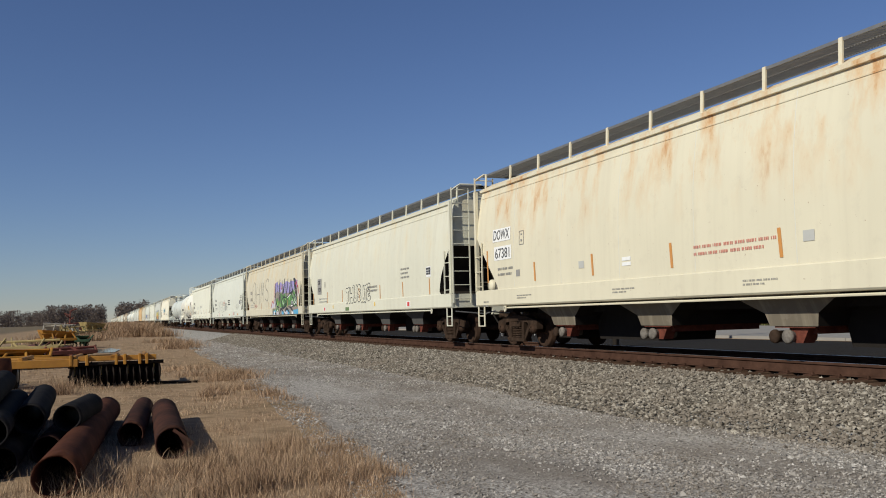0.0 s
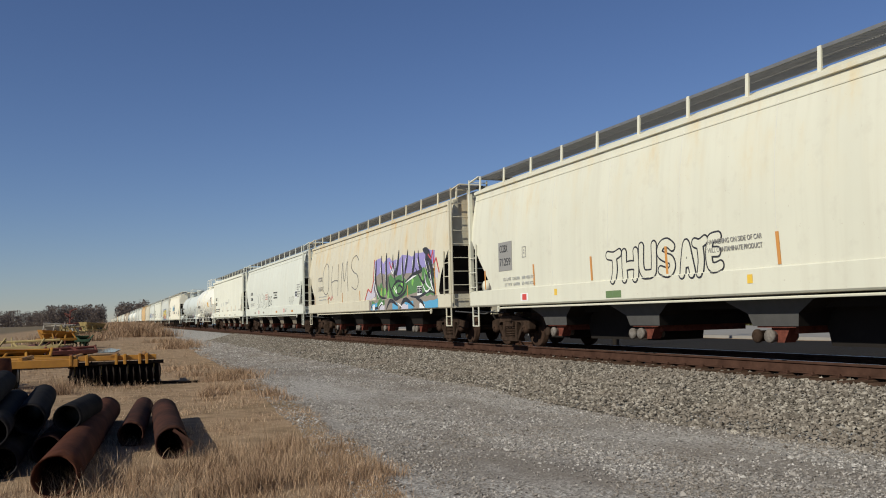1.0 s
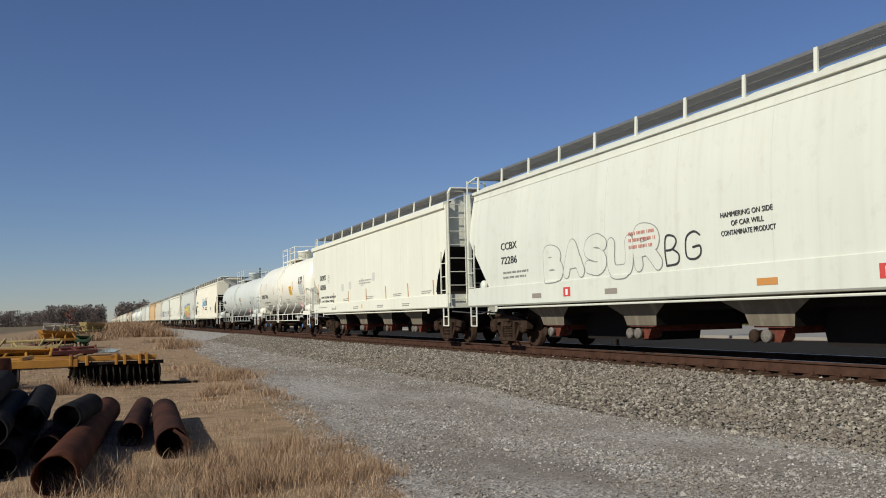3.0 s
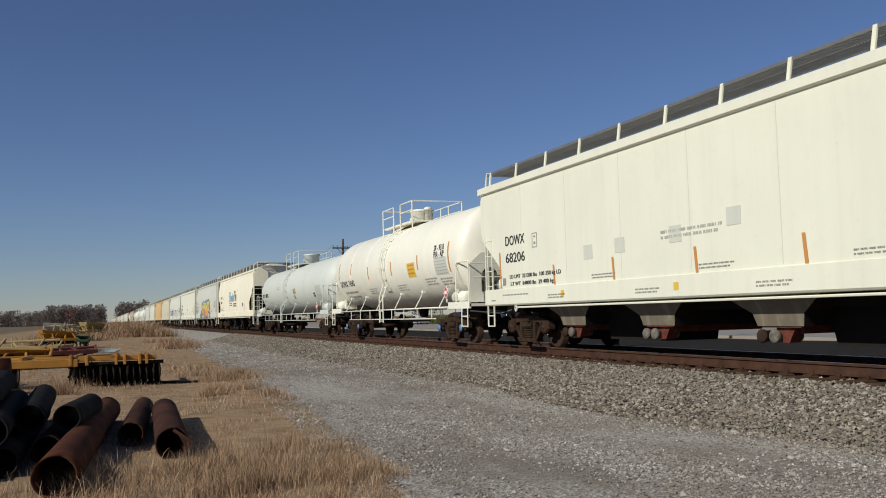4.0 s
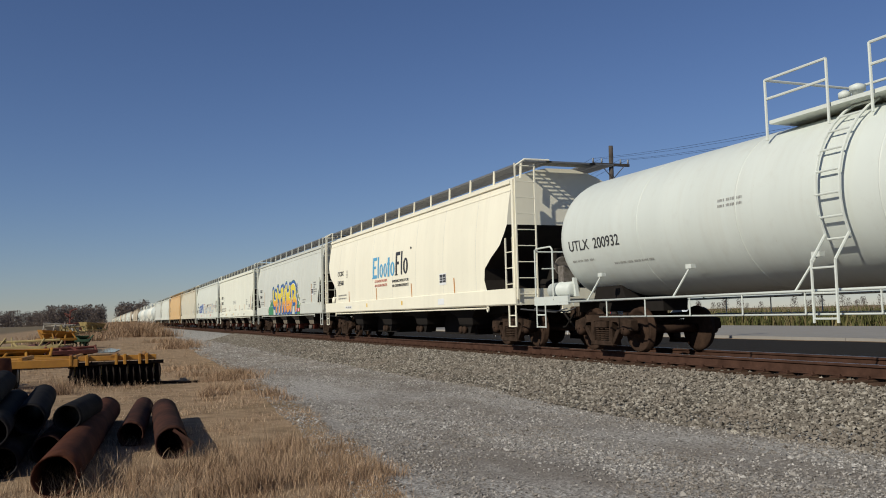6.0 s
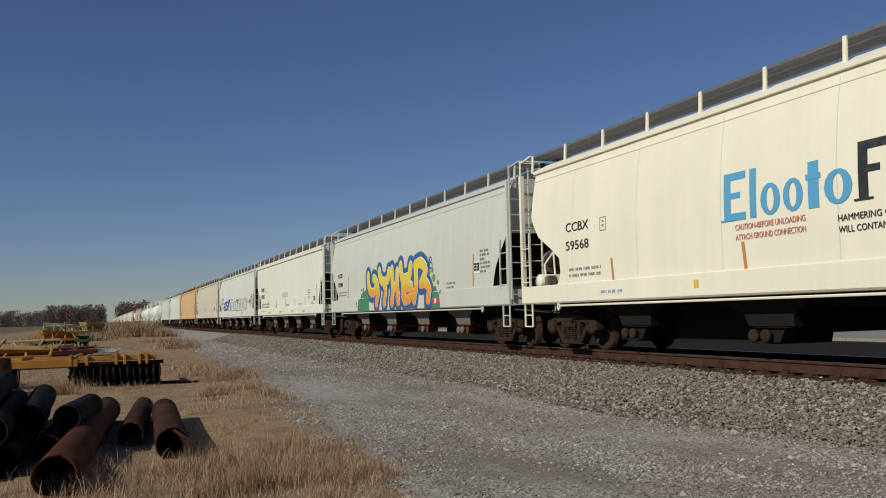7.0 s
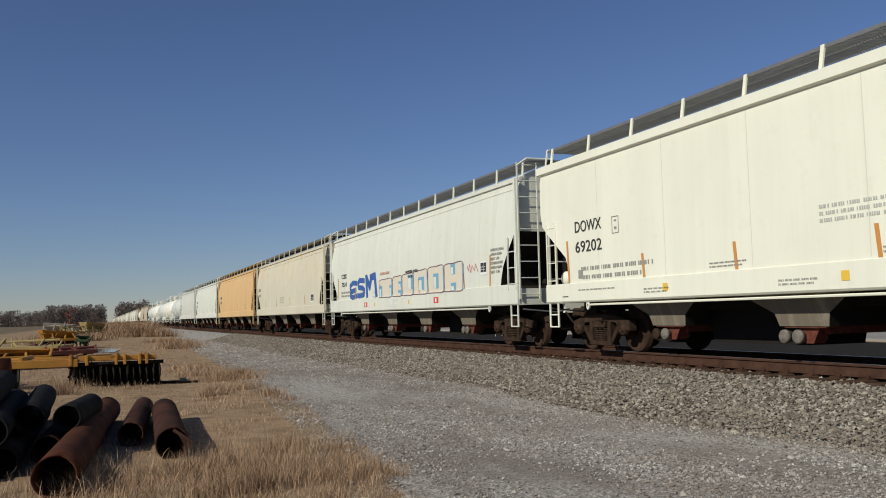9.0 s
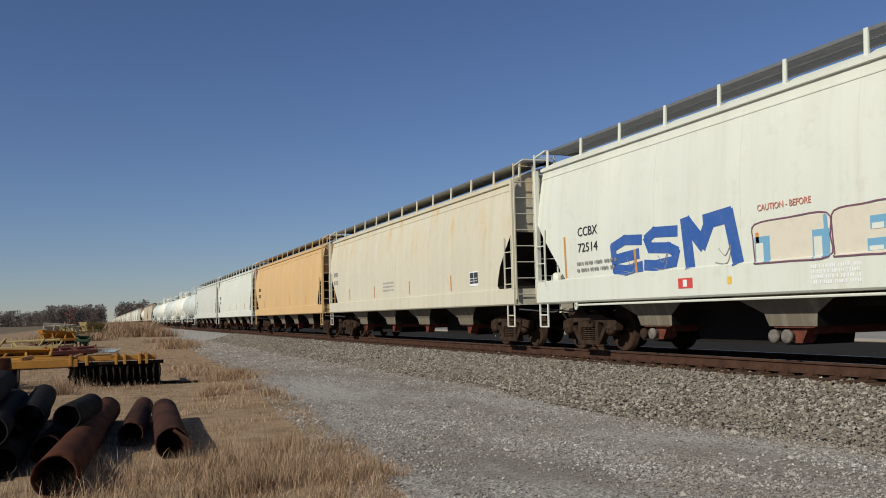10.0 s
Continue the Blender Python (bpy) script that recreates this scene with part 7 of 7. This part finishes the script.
# pale tufts that bend over, and bare dark stalks, in front of the pipes
weed_clumps("tufts", [(1.11, 9.8, 0.16, 0.34, 260, 0.0022), (1.35, 9.5, 0.14, 0.28, 200, 0.0022), (1.5, 8.6, 0.14, 0.36, 200, 0.0022), (0.64, 9.4, 0.2, 0.26, 240, 0.0022), (0.1, 9.7, 0.2, 0.28, 260, 0.0022), (-0.1, 9.0, 0.12, 0.3, 160, 0.0022), (-0.5, 9.3, 0.25, 0.24, 260, 0.0022),
                      (2.0, 10.5, 0.2, 0.28, 260, 0.0022), (2.4, 10.3, 0.22, 0.24, 260, 0.0022), (2.5, 9.3, 0.22, 0.2, 300, 0.0022), (2.55, 8.6, 0.2, 0.17, 300, 0.0022), (2.1, 8.9, 0.25, 0.22, 300, 0.0022), (1.9, 9.6, 0.25, 0.26, 300, 0.0022), (3.0, 24.6, 0.16, 0.34, 200, 0.004), (-0.6, 23.0, 0.3, 0.3, 200, 0.004)],
            far_straw, "pale brown bent tufts of dead grass", 11)
weed_clumps("stalks", [(1.6, 8.6, 0.07, 0.62, 16, 0.0028), (1.75, 9.4, 0.06, 0.58, 14, 0.0028), (1.95, 10.3, 0.08, 0.5, 14, 0.003), (2.3, 9.2, 0.1, 0.34, 14, 0.0026), (1.4, 8.3, 0.1, 0.4, 20, 0.0028)], weed, "bare dark weed stalks", 12)

# puddle in the ditch
m, t, b = mat_new("still_water", 0.06)
b.inputs["Base Color"].default_value = (0.03, 0.035, 0.04, 1)
bm = bmesh.new()
bm.faces.new([bm.verts.new((0.15 + (0.9 + 0.2 * math.sin(3 * a)) * math.cos(a), 57 + (6 + 1.2 * math.cos(2 * a)) * math.sin(a), -0.06)) for a in [i * math.tau / 28 for i in range(28)]])
tagged(part("puddle", bm, m, None), "shallow puddle reflecting the sky", "water", kind="structure")


# ---- woods on the horizon ----
def woods(name, spots, label, seed, material):
    """Leafless trees far off: a forked trunk and a crown of many twig clumps, joined."""
    r = np.random.default_rng(seed)
    V, F = [], []
    c = 0
    for x, y, hh in spots:
        w = hh * 0.02
        limbs = [((x, y, -3), (x, y, hh * 0.55), w)] + [((x, y, hh * r.uniform(0.25, 0.5)), (x + r.uniform(-0.3, 0.3) * hh, y + r.uniform(-0.3, 0.3) * hh, hh * r.uniform(0.7, 0.95)), w * 0.5) for _ in range(5)]
        for a, b, k in limbs:
            for dx, dy in ((k, 0), (0, k)):
                V += [(a[0] - dx, a[1] - dy, a[2]), (a[0] + dx, a[1] + dy, a[2]), (b[0] + dx * 0.3, b[1] + dy * 0.3, b[2]), (b[0] - dx * 0.3, b[1] - dy * 0.3, b[2])]
                F.append((c, c + 1, c + 2, c + 3))
                c += 4
        n = 280
        t = r.uniform(0, 1, n)
        zz = hh * (0.02 + 0.98 * t)
        rad = hh * 0.36 * np.sqrt(np.clip(1.12 - t, 0, 1)) * (0.8 + t * 0.5)
        an = r.uniform(0, 6.283, n)
        q = rad * np.sqrt(r.uniform(0, 1, n))
        for i in range(n):
            p = np.array((x + q[i] * math.cos(an[i]), y + q[i] * math.sin(an[i]), zz[i] - 1.0))
            s = hh * 0.024 * r.uniform(0.5, 1.4)
            e1, e2 = r.normal(0, s, 3), r.normal(0, s, 3)
            V += [tuple(p - e1), tuple(p + e2 * 0.4), tuple(p + e1), tuple(p - e2)]
            F.append((c, c + 1, c + 2, c + 3))
            c += 4
    me = bpy.data.meshes.new(name)
    me.from_pydata(V, [], F)
    me.materials.append(material)
    return tagged(new(name, me), label, "woods", kind="stuff")


def twig_material(name, a, b, c):
    """Fine twigs let as much light through as they throw back."""
    m = blade_material(name, a, b, c)
    t = m.node_tree
    bs = t.nodes["Principled BSDF"]
    tr = t.nodes.new("ShaderNodeBsdfTranslucent")
    mx = t.nodes.new("ShaderNodeMixShader")
    mx.inputs[0].default_value = 0.5
    t.links.new(bs.inputs["Base Color"].links[0].from_socket, tr.inputs["Color"])
    t.links.new(bs.outputs[0], mx.inputs[1])
    t.links.new(tr.outputs[0], mx.inputs[2])
    t.links.new(mx.outputs[0], t.nodes["Material Output"].inputs["Surface"])
    return m


# paler than bare bark: distance haze put into the twig colour
twig = twig_material("hazed_bare_twigs", (0.165, 0.132, 0.112), (0.185, 0.149, 0.127), (0.205, 0.166, 0.142))
rw = random.Random(3)
spots = []
for i in range(420):
    f = i / 420
    y = rw.uniform(640, 760)
    spots.append((-260 + 262 * f + rw.uniform(-3, 3), y, rw.uniform(8.5, 12.5) + (3.5 if 0.86 < f < 0.99 else 0)))
woods("woods", spots, "grey-brown leafless woods beyond the field", 3, twig)
spots = [(24 + rw.uniform(-9, 13), 900 + rw.uniform(-60, 80), rw.uniform(15, 23)) for i in range(30)] + [(60 + rw.uniform(-18, 25), 760 + rw.uniform(-40, 60), rw.uniform(9, 18)) for i in range(22)]
spots += [(90 + i * 9 + rw.uniform(-5, 5), 560 + rw.uniform(-60, 90), rw.uniform(6, 11)) for i in range(60)]
woods("woods", spots, "leafless trees beyond the railway", 4, twig)

# ---- beyond the track: road, fence, bank of weeds, pole line ----
bm = bmesh.new()
n = 60
for i in range(n):
    y0, y1 = -60 + i * 10, -60 + (i + 1) * 10
    box(bm, 31.0, 49.0, y0, y1 - 0.03, -0.03, 0.14)
tagged(part("road", bm, simple("pale_concrete", (0.30, 0.28, 0.25), 0.9, 0, 0.15, 0.8), None), "pale concrete road beyond the track", "road", kind="structure")
g2 = blade_material("green_brown_weeds", (0.05, 0.06, 0.02), (0.11, 0.11, 0.04), (0.20, 0.16, 0.08))
n = 26000
blades("verge", rng.uniform(51, 60, n), rng.uniform(0, 160, n), np.zeros(n), rng.uniform(0.4, 1.9, n), np.full(n, 0.05), g2, "green and brown weeds along the road", 0.6, 9)
fence = empty("fence", pose(25.2, 54.8, 0, 0, 0, -111.3))
tagged(fence, "low white rail fence beside the road", "fence")
bm = bmesh.new()
box(bm, -0.012, 0.012, -0.012, 0.012, 0, 1.0)
me = bpy.data.meshes.new("post")
bm.to_mesh(me)
bm.free()
me.materials.append(M["plate"])
for i in range(15):
    o = new("post", me)
    o.parent, o.location = fence, (0, i * 0.45, 0)
for z in (0.74, 0.92):
    bm = bmesh.new()
    box(bm, -0.05, -0.012, 0, 6.3, z, z + 0.06)
    part("rail_board", bm, M["plate"], fence)

# ---- vehicles on the road ----
VEHICLES = []
M["car_glass"] = simple("dark_car_glass", (0.015, 0.018, 0.022), 0.08, 0, 0.1, 3, 0.0)


def road_vehicle(name, label, rgb, y, length, high, van):
    """A car that drives towards -y: body with bonnet and cabin, windows, lamps, wheels. y: where it is at the start."""
    car = empty(name)
    tagged(car, label, "car", "cars on the road")
    body_paint = simple(name + "_paint", rgb, 0.25, 0.0, 0.06, 2, 0.0)
    h = length / 2
    deck = high * 0.58
    if van:
        side = [(-h, 0.3), (h, 0.3), (h, high * 0.72), (h - 0.12, high - 0.08), (h - 0.3, high), (-h + 1.7, high), (-h + 1.25, high - 0.1), (-h + 0.75, deck + 0.1), (-h + 0.1, deck - 0.1), (-h, 0.55)]
        glass = [(-h + 0.95, deck + 0.1), (h - 0.25, deck + 0.12), (h - 0.3, high - 0.14), (-h + 1.6, high - 0.12)]
    else:
        side = [(-h, 0.28), (h, 0.28), (h, deck - 0.02), (h - 0.75, deck + 0.03), (h - 1.35, high), (-h + 1.95, high), (-h + 1.25, deck + 0.05), (-h + 0.1, deck - 0.12), (-h, 0.5)]
        glass = [(-h + 1.4, deck + 0.05), (h - 0.95, deck + 0.06), (h - 1.4, high - 0.08), (-h + 1.95, high - 0.08)]
    bm = bmesh.new()
    prism(bm, side, -0.88, 0.88)
    for v in bm.verts:
        if v.co.z > deck + 0.1:
            v.co.x *= 0.84
    bmesh.ops.recalc_face_normals(bm, faces=bm.faces[:])
    bmesh.ops.bevel(bm, geom=bm.edges[:], offset=0.05, segments=2, affect='EDGES')
    part("body", bm, body_paint, car)
    for q in (-1, 1):
        bm = bmesh.new()
        rings(bm, [[(q * (x0 if z < deck + 0.2 else x0 - 0.115), yy, z) for yy, z in glass] for x0 in (0.80, 0.885)])
        bmesh.ops.recalc_face_normals(bm, faces=bm.faces[:])
        part("side_window", bm, M["car_glass"], car)
        bm = bmesh.new()
        box(bm, q * 0.68 - 0.14, q * 0.68 + 0.14, -h - 0.02, -h + 0.1, 0.55, 0.68)
        part("headlight", bm, M["plate"], car)
        for yy in (-h + 0.85, h - 0.85):
            bm = bmesh.new()
            lathe(bm, [(q * 0.72, 0.05), (q * 0.72, 0.30), (q * 0.76, 0.33), (q * 0.88, 0.33), (q * 0.91, 0.30), (q * 0.91, 0.05)][::q], 20)
            bmesh.ops.translate(bm, verts=bm.verts[:], vec=(0, yy, 0.33))
            tyre = part("wheel", bm, M["tyre"], car)
            bm = bmesh.new()
            lathe(bm, [(q * 0.90, 0.02), (q * 0.90, 0.2), (q * 0.925, 0.19), (q * 0.925, 0.02)][::q], 16)
            bmesh.ops.translate(bm, verts=bm.verts[:], vec=(0, yy, 0.33))
            part("rim", bm, M["board"], tyre)
    VEHICLES.append((car, y))


road_vehicle("minivan", "dark blue minivan driving on the road", (0.012, 0.018, 0.035), 44.6 + 17.5 * 7.9, 4.8, 1.76, True)
road_vehicle("sedan", "pale silver sedan driving on the road", (0.55, 0.57, 0.58), 62.8 + 17.5 * 7.9, 4.6, 1.45, False)
road_vehicle("sedan", "white sedan driving on the road", (0.75, 0.76, 0.76), 46.9 + 17.5 * 6.9, 4.6, 1.45, False)
road_vehicle("hatchback", "dull red car driving on the road", (0.42, 0.05, 0.05), 50.6 + 17.5 * 7.2, 4.2, 1.5, True)

M["pole_wood"] = rusty("weathered_pole_wood", (0.06, 0.05, 0.042), (0.13, 0.11, 0.095), 2)


def utility_pole(y):
    p = empty("utility_pole", pose(21.6, y, 0))
    tagged(p, "weathered wooden utility pole with one crossarm", "utility pole", "utility poles")
    bm = bmesh.new()
    rod(bm, (0, 0, -0.2), (0.12, 0, 9.15), 0.15, 12, 0.10)
    part("pole", bm, M["pole_wood"], p)
    bm = bmesh.new()
    box(bm, -0.95, 1.0, -0.15, -0.04, 8.2, 8.32)
    part("crossarm", bm, M["pole_wood"], p)
    bm = bmesh.new()
    for s in (-1, 1):
        rod(bm, (0.1, -0.14, 7.6), (0.1 + s * 0.6, -0.14, 8.2), 0.02, 6)
    part("brace", bm, M["pole_wood"], p)
    for x in (-0.9, -0.45, 0.55, 0.95):
        bm = bmesh.new()
        lathe(bm, [(8.32, 0.02), (8.38, 0.05), (8.44, 0.03), (8.5, 0.045), (8.54, 0.01)], 10, 'Z')
        bmesh.ops.translate(bm, verts=bm.verts[:], vec=(x, -0.1, 0))
        part("insulator", bm, M["board"], p)
    return p


for y in (-14, 34, 82, 130):
    utility_pole(y)
for x in (-0.9, -0.45, 0.55, 0.95):
    for y0 in (-14, 34, 82):
        bm = bmesh.new()
        pts = [(21.6 + x, y0 + 48 * k / 16, 8.52 - 1.5 * (1 - (2 * k / 16 - 1) ** 2)) for k in range(17)]
        pipeline(bm, pts, 0.006, 4)
        tagged(part("wire", bm, M["under"], None), "thin dark overhead wire between poles", "wire", "overhead wires")


# ---- movement ----
def travelled(t):
    return SPEED * t + EASE * t * t


def motions():
    for car, y in MOVING:
        walk(car, [(t / 2, pose(TRACK, y - travelled(t / 2), RAIL)) for t in range(21)])
    for car, y in VEHICLES:
        walk(car, [(t, pose(47.0, y - 17.5 * t, 0.14)) for t in range(11)])
    near = [w for w in WHEELS if w[0].parent.parent in NEAR]
    for w, dy in near:
        walk(w, [(k / 30, pose(0, dy, 0.457, math.degrees(travelled(k / 30) / 0.457))) for k in range(301)])


motions()
